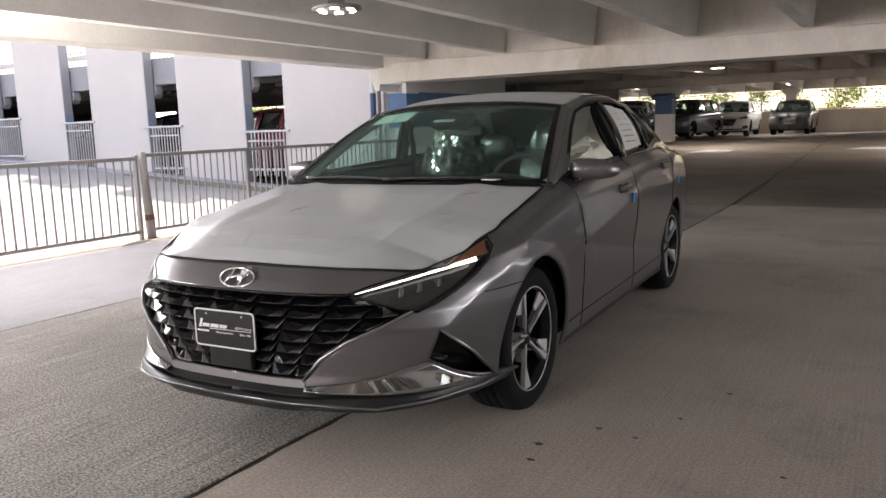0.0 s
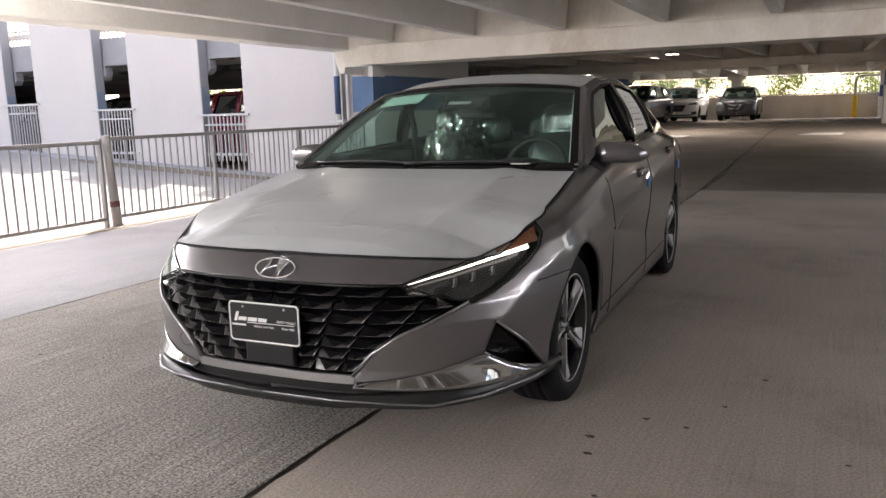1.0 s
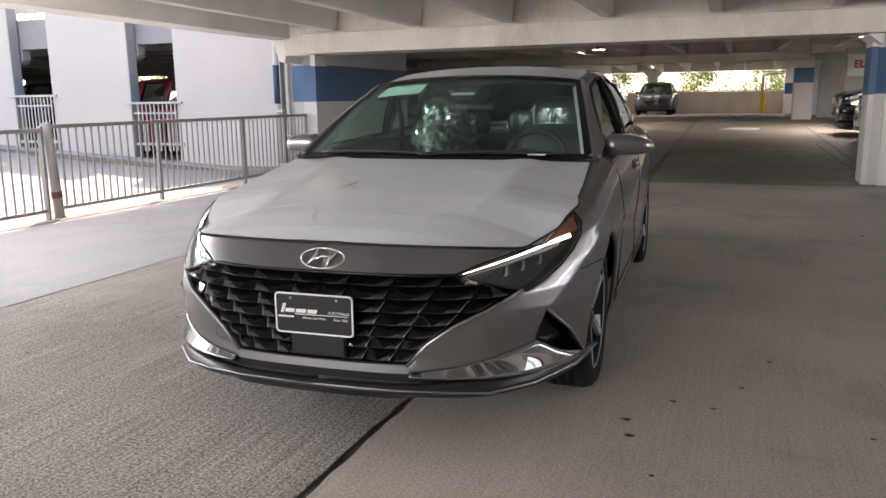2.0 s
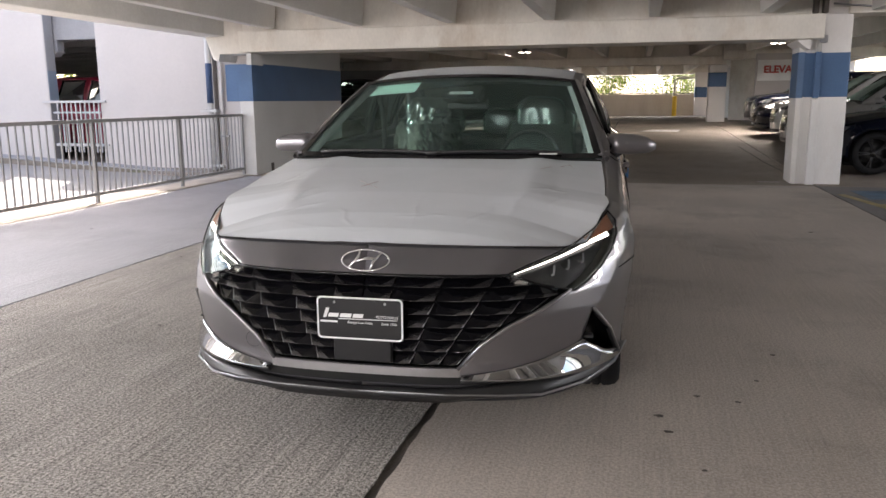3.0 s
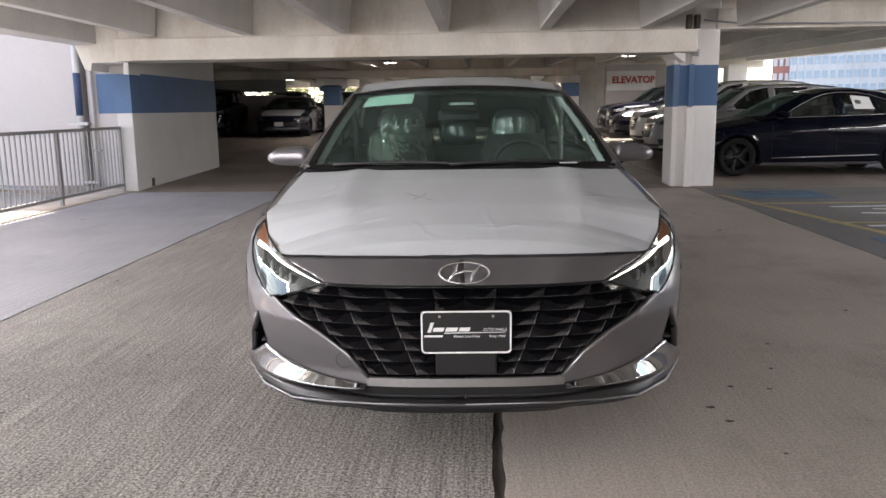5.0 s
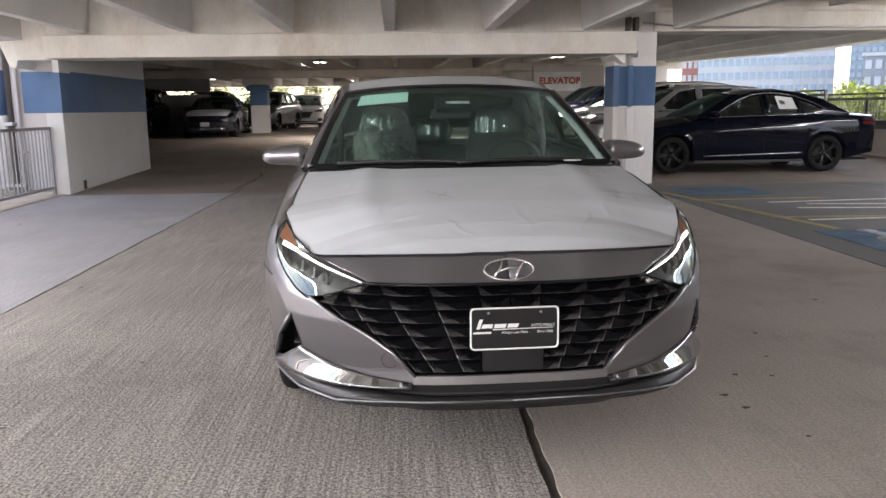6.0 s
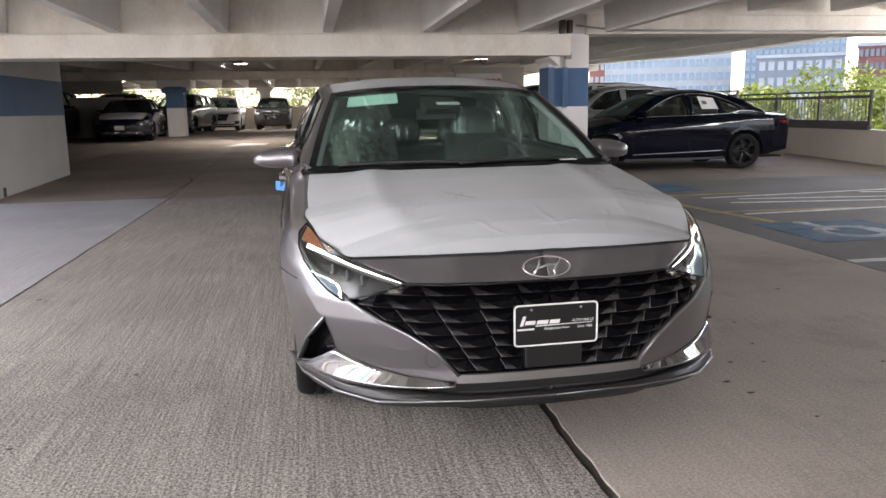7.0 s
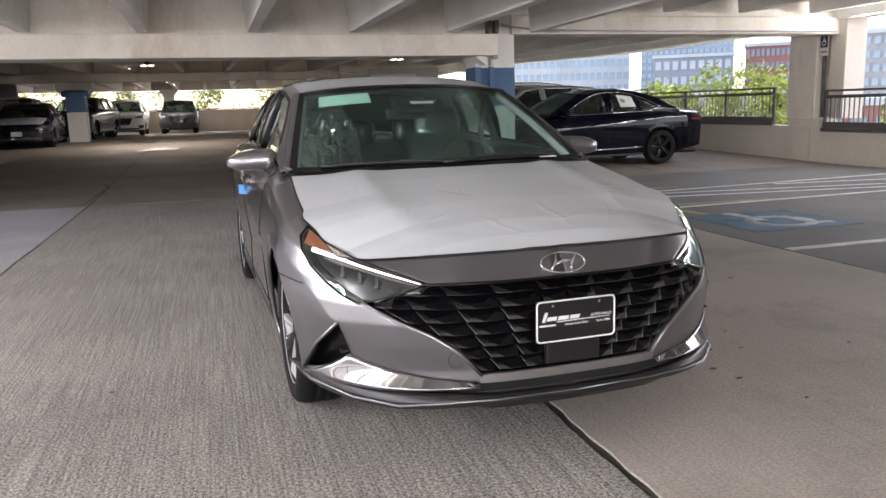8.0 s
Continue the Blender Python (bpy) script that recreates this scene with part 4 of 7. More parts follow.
class Shell:
    """The surfaces of a car: u to its side, v from the nose backwards, z up."""

    def __init__(s, P):
        s.P = P
        s.fs, s.zs = np.linspace(0, 1, 70), np.linspace(0.10, 0.95, 86)
        cl = [s.column(f) for f in s.fs]
        G = np.array([[s.skin_point(f, z, c[:2])[:2] for f, c in zip(s.fs, cl)] for z in s.zs])
        s.gu, s.gv = G[:, :, 0], G[:, :, 1]
        rim = [c[2] for c in cl]
        s.rim_v, s.rim_u = [p[1] for p in rim], [p[0] for p in rim]

    def t(s, key, x):
        return lerp_table(s.P[key], x)

    def plan_v(s, u, z):
        k = min(max((z - 0.10) / 0.01, 0.0), 84.999)
        i, f = int(k), k - int(k)
        return float(np.interp(abs(u), s.gu[i] * (1 - f) + s.gu[i + 1] * f, s.gv[i] * (1 - f) + s.gv[i + 1] * f))

    def skin_point(s, f, z, ends=None):
        """The front corner's skin: f runs from the nose's middle to the flank."""
        P = s.P
        a = math.pi / 2 * f
        ub, vb = P["H"] * math.sin(a) ** (2 / P["e"]), P["L"] * (1 - math.cos(a))
        z0, z1 = ends or s.column(f)[:2]
        r = min(1.0, max(0.0, (z - z0) / (z1 - z0)))
        w = f * f
        v = vb + s.t("nose", z) * (1 - w * w)
        us = s.side(max(v, 0.5), r)[0] / P["H"]
        k = max(w, min(1.0, 0.64 + (f - 0.8) * 2.8))
        u = ub * (1 - k + k * us)
        c = 0.0
        if P["H"] < 0.93:
            x, y = nearest_on([(0.90, 0.70), (0.775, 0.495)], u, z)
            c = 0.008 * math.exp(-math.hypot(x - u, y - z) / 0.05)
        return (u + 0.7 * c, v - 0.7 * c, z)

    def column(s, f):
        """Lower end, upper end and rim place of one column of the front skin."""
        vb = s.P["L"] * (1 - math.cos(math.pi / 2 * f))
        z0, z1 = s.t("bottom", vb), s.t("top", vb + s.P["nose"][-2][1] * (1 - f))
        for _ in range(6):
            p = s.skin_point(f, z1, (z0, z1))
            z1 = s.t("top", p[1])
        return z0, z1, p

    def front(s, u, z, off=0.0):
        """A place on the front skin, moved out by off along its plan normal."""
        v = s.plan_v(u, z)
        d = (s.plan_v(u + 0.004, z) - s.plan_v(u - 0.004, z)) / 0.008
        n = math.hypot(d, 1)
        return (u + off * d / n, v - off / n, z)

    def edge_u(s, v):
        """Half-width of the bonnet's rim."""
        if v < s.rim_v[-1]:
            return float(np.interp(v, s.rim_v, s.rim_u))
        return s.t("edge", v)

    def bonnet(s, a, v, lift=0.0):
        P = s.P
        u = a * s.edge_u(v)
        zc, ze = s.t("mid", v), s.t("top", v)
        crease = 0.010 * math.exp(-((abs(a) - 0.62) / 0.10) ** 2) * min(1, max(0, (v - 0.2) / 0.4))
        return (u, v, zc - (zc - ze) * abs(a) ** 2.6 + crease + lift)

    def side(s, v, r):
        """The flank: r from 0 at the sill to 1 at the shoulder."""
        z0, z1 = s.t("bottom", v), s.t("top", v)
        h, e = s.t("half", v), s.t("edge", v)
        prof = [(0.0, 0.955), (0.10, 0.975), (0.35, 0.992), (0.55, 1.0), (0.72, 0.995), (0.86, 0.975), (0.94, 0.945), (1.0, e / h)]
        f = lerp_table(prof, r)
        z = z0 + r * (z1 - z0)
        # two creases that part from one place behind the front arch, with a hollow between them
        k = max(0.0, v - 1.55)
        hi, lo = 0.665 + 0.135 * k - 0.10 * max(0.0, 1.55 - v), 0.655 - 0.17 * k
        ease = s.P.get("crease", 1.0) * max(0, min(1, (v - 1.15) / 0.35)) * max(0, min(1, (4.3 - v) / 0.5))
        deep = min(0.020, 0.02 + 0.06 * k) * ease * min(1.0, k / 0.25)
        crest = 0.011 * ease
        if z > hi:
            add = crest * math.exp(-(z - hi) / 0.07)
        elif z > lo:
            add = crest - (crest + deep) * ((hi - z) / max(0.012, hi - lo)) ** 0.8
        else:
            add = -deep * math.exp(-(lo - z) / 0.10) + (crest * math.exp(-(lo - z) / 0.05) if k == 0 else 0)
        for wv in s.P["wheels"]:
            d = math.hypot(v - wv, z - s.P["R"]) - s.P["arch"]
            add += 0.008 * max(0.0, 1 - max(0.0, d) / 0.065)
        return (h * f + add, v, z)

    def skin(s, rows=30, n=44, dv=0.03):
        """The wrap-round skin from the nose to the tail, one half; returns a grid of places."""
        P = s.P
        cols = []
        for i in range(n):
            f = i / (n - 1)
            z0, z1, _ = s.column(f)
            cols.append([s.skin_point(f, z0 + k / rows * (z1 - z0), (z0, z1)) for k in range(rows + 1)])
        v = P["L"] + 0.02
        while v < P["tail"] - 0.001:
            cols.append([s.side(v, k / rows) for k in range(rows + 1)])
            v += dv
        vt = P["tail"]
        hh = s.t("half", vt)
        for i in range(9):
            f = 1 - i / 8
            z0, z1 = s.t("bottom", vt), s.t("top", vt)
            cols.append([(hh * f * (0.97 if 0.1 < k / rows < 0.9 else 0.93), vt + 0.10 * (1 - f * f) - 0.05 * abs(k / rows - 0.5), z0 + k / rows * (z1 - z0)) for k in range(rows + 1)])
        return cols

    def pane(s, v, z, off=0.0):
        """A place on the upper flank, between belt and roof rail."""
        vv = min(max(v, s.P["rail"][0][0]), s.P["rail"][-1][0])
        zb, zr = s.t("top", vv), max(s.t("rail", vv), s.t("top", vv) + 0.01)
        t = max(-0.1, min(1.1, (z - zb) / (zr - zb)))
        ub, ur = s.t("edge", vv), s.t("railu", vv)
        return (ub + (ur - ub) * t + 0.03 * math.sin(math.pi * max(0, min(1, t))) + off, v, z)


def mirrored(V, F):
    n = len(V)
    return V + [(-x, y, z) for x, y, z in V], F + [tuple(i + n for i in f)[::-1] for f in F]


def strip(sh, top, bot, nu, nv, off=0.0, side=1, tip=0.0, fade=0.0):
    """A patch of the front skin between two outlines given in (u, z)."""
    def walk_line(line, n):
        d = [0]
        for (x0, y0), (x1, y1) in zip(line, line[1:]):
            d.append(d[-1] + math.hypot(x1 - x0, y1 - y0))
        ts = np.linspace(0, d[-1], n)
        return list(zip(np.interp(ts, d, [p[0] for p in line]), np.interp(ts, d, [p[1] for p in line])))
    A, B = walk_line(top, nu), walk_line(bot, nu)
    V = []
    for i, (p, q) in enumerate(zip(A, B)):
        less = 1 - fade * max(0.0, i / (nu - 1) - 0.66) / 0.34
        for k in range(nv):
            f = k / (nv - 1)
            u, z = p[0] + (q[0] - p[0]) * f, p[1] + (q[1] - p[1]) * f
            x, y, w = sh.front(u, z, (off + tip * f) * less)
            V.append((side * x, y, w))
    return V, grid_faces(nu, nv, side < 0)


WHEEL_CACHE = {}
SHELLS = {}


def wheel(parent, x, y, R, side, style="two_tone"):
    """A wheel on the car's side: rim, tyre, five spokes, cap, disc."""
    key = (round(R, 3), style)
    if key not in WHEEL_CACHE:
        rr = R * 0.715
        w = 0.105
        c = {}
        c["rim"] = lathe("wheel", [(rr * 0.93, -w), (rr * 1.0, -w), (rr * 0.94, -0.06), (rr * 0.90, 0.0), (rr * 0.93, 0.07), (rr * 0.985, w - 0.004), (rr * 1.0, w), (rr * 1.015, w - 0.006), (rr * 1.01, -w)], M["alloy_dark"], 48)
        c["lip"] = lathe("rim_lip", [(rr * 0.985, w + 0.001), (rr * 1.0, w + 0.003), (rr * 1.008, w + 0.001), (rr * 1.0, w - 0.004), (rr * 0.985, w + 0.001)], M["alloy"], 48)
        c["tyre"] = lathe("tyre", [(rr * 0.99, -w), (rr * 1.04, -w - 0.006), (R * 0.90, -w - 0.012), (R * 0.965, -w + 0.004), (R * 0.992, -w + 0.03), (R, -0.05), (R, -0.047), (R * 0.975, -0.045), (R * 0.975, -0.036), (R, -0.034), (R, -0.006), (R * 0.975, -0.004), (R * 0.975, 0.004), (R, 0.006), (R, 0.034), (R * 0.975, 0.036), (R * 0.975, 0.045), (R, 0.047), (R * 0.992, w - 0.03), (R * 0.965, w - 0.004), (R * 0.90, w + 0.012), (rr * 1.06, w + 0.008), (rr * 1.0, w - 0.002)], M["rubber"], 56)
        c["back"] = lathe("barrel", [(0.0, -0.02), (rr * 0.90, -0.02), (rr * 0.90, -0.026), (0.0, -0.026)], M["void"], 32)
        c["disc"] = lathe("brake_disc", [(0.06, 0.0), (rr * 0.72, 0.0), (rr * 0.72, 0.012), (0.06, 0.012)], M["disc"], 36)
        c["cap"] = lathe("centre_cap", [(0.0, 0.088), (0.026, 0.087), (0.03, 0.08), (0.05, 0.074), (0.062, 0.055), (0.062, 0.03)], M["alloy_dark"], 24)

        def spoke(name, pts, mat):
            n = len(pts)
            V = []
            for r, a, d in pts:
                V.append((d, r * math.sin(a), r * math.cos(a)))
            for r, a, d in pts:
                V.append((d - 0.035, r * math.sin(a), r * math.cos(a)))
            F = [tuple(range(n)), tuple(range(2 * n - 1, n - 1, -1))] + [(i, i + n, (i + 1) % n + n, (i + 1) % n) for i in range(n)]
            return mesh_from(name, V, F, mat)
        if style == "two_tone":
            c["spokes"] = [spoke("spoke", [(0.05, -0.40, 0.066), (rr * 0.6, -0.30, 0.072), (rr * 0.965, -0.33, 0.082), (rr * 0.965, 0.20, 0.082), (rr * 0.55, 0.16, 0.072), (0.05, 0.42, 0.066)], M["alloy_dark"]),
                           spoke("spoke_face", [(0.030, 0.25, 0.080), (rr * 0.45, 0.12, 0.090), (rr * 0.975, 0.115, 0.101), (rr * 0.975, -0.02, 0.101), (rr * 0.45, 0.045, 0.090), (0.026, -0.3, 0.080)], M["alloy"]),
                           spoke("spoke_blade", [(rr * 0.60, -0.17, 0.083), (rr * 0.975, -0.045, 0.098), (rr * 0.975, -0.325, 0.092), (rr * 0.66, -0.29, 0.079)], M["alloy"]),
                           spoke("spoke_heel", [(0.06, 0.62, 0.071), (rr * 0.50, 0.17, 0.080), (rr * 0.36, 0.40, 0.074)], M["alloy"])]
        else:
            c["spokes"] = [spoke("spoke", [(0.05, -0.3, 0.07), (rr * 0.5, -0.12, 0.08), (rr * 0.96, -0.16, 0.085), (rr * 0.96, -0.04, 0.085), (rr * 0.5, 0.0, 0.08), (rr * 0.96, 0.06, 0.085), (rr * 0.96, 0.18, 0.085), (rr * 0.5, 0.16, 0.08), (0.05, 0.3, 0.07)], M["satin"] if style == "silver" else M["alloy_dark"])]
        WHEEL_CACHE[key] = c
    c = WHEEL_CACHE[key]
    w = part("wheel", c["rim"], parent, "", (x, y, R), (0, 0, 0 if side > 0 else math.pi))
    part("tyre", c["tyre"], w, "black rubber tyre")
    part("barrel", c["back"], w)
    part("brake_disc", c["disc"], w)
    if style == "two_tone":
        part("rim_lip", c["lip"], w, "bright machined rim edge")
    part("centre_cap", c["cap"], w)
    for k in range(5):
        a = 2 * math.pi * k / 5 + 0.35
        for me in c["spokes"]:
            part(me.name.split(".")[0], me, w, "", None, (a, 0, 0))
    return w


def car_shell(P, e, paint, glass_mat, extra_cuts=(), film=False, wheel_style="silver", body_label=""):
    """Body skin, bonnet, greenhouse, glass and wheels of a car under the Empty e."""
    sh = SHELLS.setdefault(id(P), None) or Shell(P)
    SHELLS[id(P)] = sh
    cols = sh.skin(66, 110, 0.018) if film else sh.skin()
    rows = len(cols[0])
    V = [p for c in cols for p in c]
    F = grid_faces(len(cols), rows, True)
    if extra_cuts:
        V, F = cut_out(V, F, list(extra_cuts), lambda p: (p[0], p[2]), lambda p, q: (q[0], sh.plan_v(*q), q[1]), lambda p: p[1] < 0.85)
    rings = []
    for wv in P["wheels"]:
        rings.append([(wv + P["arch"] * math.cos(a), P["R"] + P["arch"] * math.sin(a)) for a in np.linspace(-0.6, math.pi + 0.6, 60)] + [(wv - 0.2, -0.2), (wv + 0.2, -0.2)])
    V, F = cut_out(V, F, rings, lambda p: (p[1], p[2]), lambda p, q: (p[0], q[0], q[1]), lambda p: p[0] > 0.45 and p[1] > 0.4)
    V, F = mirrored(V, F)
    body = part("body", mesh_from("body", V, F, paint, True), e, body_label)
    md = body.modifiers.new("thickness", "SOLIDIFY")
    md.thickness, md.offset = 0.018, -1.0
    # bonnet
    nv, na = 36, 33
    v0 = P["nose"][-2][1]
    hb = []
    for k in range(nv):
        for j in range(na):
            a = -1 + 2 * j / (na - 1)
            hb.append(sh.bonnet(a, v0 + (P["cowl"] + P["sweep"] * a * a - v0) * (k / (nv - 1)) ** 1.4))
    bonnet = part("bonnet", mesh_from("bonnet", hb, grid_faces(nv, na, True), paint, True), e)
    # arch liners
    for wv in P["wheels"]:
        for sd in (1, -1):
            L = [(sd * x, wv + (P["arch"] + 0.01) * math.cos(a), P["R"] + (P["arch"] + 0.01) * math.sin(a)) for a in np.linspace(-0.05, math.pi + 0.05, 20) for x in (0.5, P["track"] - 0.03)]
            part("arch_liner", mesh_from("arch_liner", L, grid_faces(20, 2), M["black"], True), e)
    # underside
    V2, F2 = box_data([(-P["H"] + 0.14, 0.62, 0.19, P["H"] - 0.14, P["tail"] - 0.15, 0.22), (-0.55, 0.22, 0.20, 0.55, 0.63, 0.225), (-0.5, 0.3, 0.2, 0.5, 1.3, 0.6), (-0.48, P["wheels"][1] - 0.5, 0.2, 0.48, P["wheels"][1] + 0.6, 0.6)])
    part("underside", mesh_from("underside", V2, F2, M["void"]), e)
    # upper flank with window openings
    n1, n2 = 90, 22
    va, vb = P["rail"][0][0], P["rail"][-1][0]
    G = []
    for i in range(n1):
        v = va + (vb - va) * i / (n1 - 1)
        zb, zr = sh.t("top", v) - 0.004, max(sh.t("rail", v), sh.t("top", v) + 0.004)
        G += [sh.pane(v, zb + (zr - zb) * j / (n2 - 1)) for j in range(n2)]
    Fg = grid_faces(n1, n2, True)
    Vg, Fg = cut_out(G, Fg, P["windows"], lambda p: (p[1], p[2]), lambda p, q: sh.pane(q[0], q[1]))
    Vg, Fg = mirrored(Vg, Fg)
    up = part("pillar_frame", mesh_from("pillar_frame", Vg, Fg, paint, True), e)
    md = up.modifiers.new("thickness", "SOLIDIFY")
    md.thickness, md.offset = 0.03, -1.0
    for w in P["windows"]:
        for sd in (1, -1):
            cv = sum(p[0] for p in w) / len(w)
            cz = sum(p[1] for p in w) / len(w)
            def mapped(k, off):
                o = []
                for v, z in w:
                    x, y, q = sh.pane(cv + (v - cv) * k, cz + (z - cz) * k, off)
                    o.append((sd * x, y, q))
                return o
            n = len(w)
            A, B = mapped(1.0, -0.012), [(sd * (abs(sh.pane(cv, cz, -0.012)[0])), cv, cz)]
            part("side_window", mesh_from("side_window", A + B, [(i, (i + 1) % n, n) if sd > 0 else ((i + 1) % n, i, n) for i in range(n)], glass_mat), e)
            O, I, O2, I2 = mapped(1.05, 0.006), mapped(0.94, 0.004), mapped(1.05, -0.012), mapped(0.94, -0.014)
            part("window_trim", mesh_from("window_trim", O + I + O2 + I2, [(i, (i + 1) % n, n + (i + 1) % n, n + i) for i in range(n)] + [(n + i, n + (i + 1) % n, 3 * n + (i + 1) % n, 3 * n + i) for i in range(n)] + [(2 * n + i, 2 * n + (i + 1) % n, (i + 1) % n, i) for i in range(n)], M["gloss_black"]), e)
    # windscreen
    bv, bu, tv, tu, tz = P["screen"]
    zc0 = sh.t("mid", P["cowl"])
    def screen(a, b, off=0.0):
        u = a * (bu + (tu - bu) * b)
        v = (bv - P["bow"] * (1 - a * a)) * (1 - b) + (tv - 0.07 * (1 - a * a)) * b
        zb, zt = zc0 - 0.004 - (0.0 if P["sweep"] else 0.02) * a * a, tz + 0.036 * (1 - a * a)
        return (u, v, zb + (zt - zb) * b + 0.03 * math.sin(math.pi * b) * (1 - 0.4 * a * a) + off)
    ng = 21
    sc = [screen(-1 + 2 * i / (ng - 1), j / (ng - 1)) for j in range(ng) for i in range(ng)]
    ws = part("windscreen", mesh_from("windscreen", sc, grid_faces(ng, ng, False), M["windscreen"], True), e, "greenish laminated windscreen")
    ws.visible_shadow = False
    # pillars between windscreen and flank
    pil = []
    for k in range(20):
        b = k / 19
        x, y, z = screen(1.0, b)
        v2 = va + (tv + 0.06 - va) * b
        x2, y2, z2 = sh.pane(v2, sh.t("rail", v2))
        pil += [(x, y, z), (0.5 * (x + x2) + 0.004, 0.5 * (y + y2), 0.5 * (z + z2) + 0.014), (x2, y2, z2)]
    for sd in (1, -1):
        part("front_pillar", mesh_from("front_pillar", [(sd * x, y, z) for x, y, z in pil], grid_faces(20, 3, sd > 0), paint, True), e)
    # dark border of the windscreen
    bd = []
    for j in range(ng):
        b = j / (ng - 1)
        bd += [screen(1.0, b, 0.003), screen(0.955, b, 0.003)]
    bv2, bf = mirrored(bd, grid_faces(ng, 2, True))
    n0 = len(bv2)
    for i in range(ng):
        a = -1 + 2 * i / (ng - 1)
        bv2 += [screen(a, 0.0, 0.0032), screen(a, 0.05, 0.0032), screen(a, 1.0, 0.0032), screen(a, 0.955, 0.0032)]
    bf += [(n0 + 4 * i, n0 + 4 * i + 1, n0 + 4 * i + 5, n0 + 4 * i + 4) for i in range(ng - 1)] + [(n0 + 4 * i + 2, n0 + 4 * i + 3, n0 + 4 * i + 7, n0 + 4 * i + 6) for i in range(ng - 1)]
    part("screen_border", mesh_from("screen_border", bv2, bf, M["gloss_black"], True), e)
    # roof
    r0, r1 = P["roof"]
    def roof(a, b, lift=0.0):
        v = r0 + (r1 - r0) * b
        y = v - 0.07 * (1 - a * a) * (1 - b) + 0.10 * (1 - a * a) * b
        u = a * (sh.t("railu", v) + (tu - sh.t("railu", v)) * max(0, 1 - b * 8))
        zr = sh.t("rail", v) if b > 0.02 else tz
        zr = zr + (tz - zr) * max(0, 1 - b * 8)
        return (u, y, zr + (0.036 + (P["crown"] - 0.036) * min(1, b * 3)) * (1 - abs(a) ** 2.4) + lift)
    rg = [roof(-1 + 2 * i / 24, j / 24) for j in range(25) for i in range(25)]
    part("roof", mesh_from("roof", rg, grid_faces(25, 25, True), paint, True), e)
    # rear glass and boot lid
    rear0 = [roof(-1 + 2 * i / 16, 1.0) for i in range(17)]
    dv = P["deck"]
    def deck(a, v):
        return (a * sh.t("edge", v) * 0.98, v + 0.08 * (1 - a * a), sh.t("top", v) + 0.03 * (1 - abs(a) ** 3))
    rear1 = [deck(-1 + 2 * i / 16, dv) for i in range(17)]
    RG = [tuple(np.array(p) * (1 - k / 8) + np.array(q) * (k / 8) + np.array((0, 0, 0.035 * math.sin(math.pi * k / 8)))) for k in range(9) for p, q in zip(rear0, rear1)]
    part("rear_window", mesh_from("rear_window", RG, grid_faces(9, 17, False), glass_mat if film else M["dark_glass"], True), e)
    if P["tail"] - dv > 0.1:
        dk = [deck(-1 + 2 * i / 16, dv + (P["tail"] + 0.02 - dv) * k / 8) for k in range(9) for i in range(17)]
        part("boot_lid", mesh_from("boot_lid", dk, grid_faces(9, 17, True), paint, True), e)
    # cowl
    cw = []
    for i in range(17):
        a = -1 + 2 * i / 16
        x, y, z = screen(a * 0.98, 0.03)
        h = sh.bonnet(a, P["cowl"] + P["sweep"] * a * a - 0.01)
        cw += [(h[0], h[1], h[2] - 0.03), (x, y + 0.02, z - 0.012)]
    part("cowl", mesh_from("cowl", cw, grid_faces(17, 2), M["black"]), e)
    for wv in P["wheels"]:
        for sd in (1, -1):
            wheel(e, sd * (P["track"] - 0.115), wv, P["R"], sd, wheel_style)
    return sh, screen, roof, body


def side_mirror(e, x, y, z, sd, paint):
    """A folded-out door mirror: shell, dark foot, glass."""
    V = []
    for k in range(14):
        f = k / 13
        w = (1 - abs(2 * f - 1) ** 7)
        def sq(c):
            return math.copysign(abs(c) ** 0.52, c)
        for j in range(14):
            a = 2 * math.pi * j / 14
            h, d = 0.058 * (1 - 0.55 * f ** 4) * (0.6 + 0.4 * w), (0.072 - 0.02 * f) * (0.3 + 0.7 * w)
            V.append((sd * (x + 0.02 + 0.245 * f), y - d * sq(math.cos(a)) * (1.25 if math.cos(a) > 0 else 0.6) + 0.035 * f, z + h * sq(math.sin(a)) * (1.0 if math.sin(a) > 0 else 0.85) - 0.012 * f * f))
    F = [(k * 14 + j, k * 14 + (j + 1) % 14, (k + 1) * 14 + (j + 1) % 14, (k + 1) * 14 + j) for k in range(13) for j in range(14)] + [tuple(range(14)), tuple(range(13 * 14, 14 * 14))]
    if sd < 0:
        F = [f[::-1] for f in F]
    m = part("door_mirror", mesh_from("door_mirror", V, F, paint, True), e)
    part("mirror_foot", prism("mirror_foot", [(sd * (x - 0.13), z - 0.085), (sd * (x + 0.05), z - 0.075), (sd * (x + 0.10), z - 0.05), (sd * (x + 0.08), z - 0.03), (sd * (x - 0.10), z - 0.02)], "y", y - 0.055, y + 0.045, M["black"], 0.008), m)
    part("mirror_glass", boxes("mirror_glass", [(min(sd * (x + 0.05), sd * (x + 0.21)), y + 0.050, z - 0.032, max(sd * (x + 0.05), sd * (x + 0.21)), y + 0.054, z + 0.04)], M["chrome"]), m)
    return m


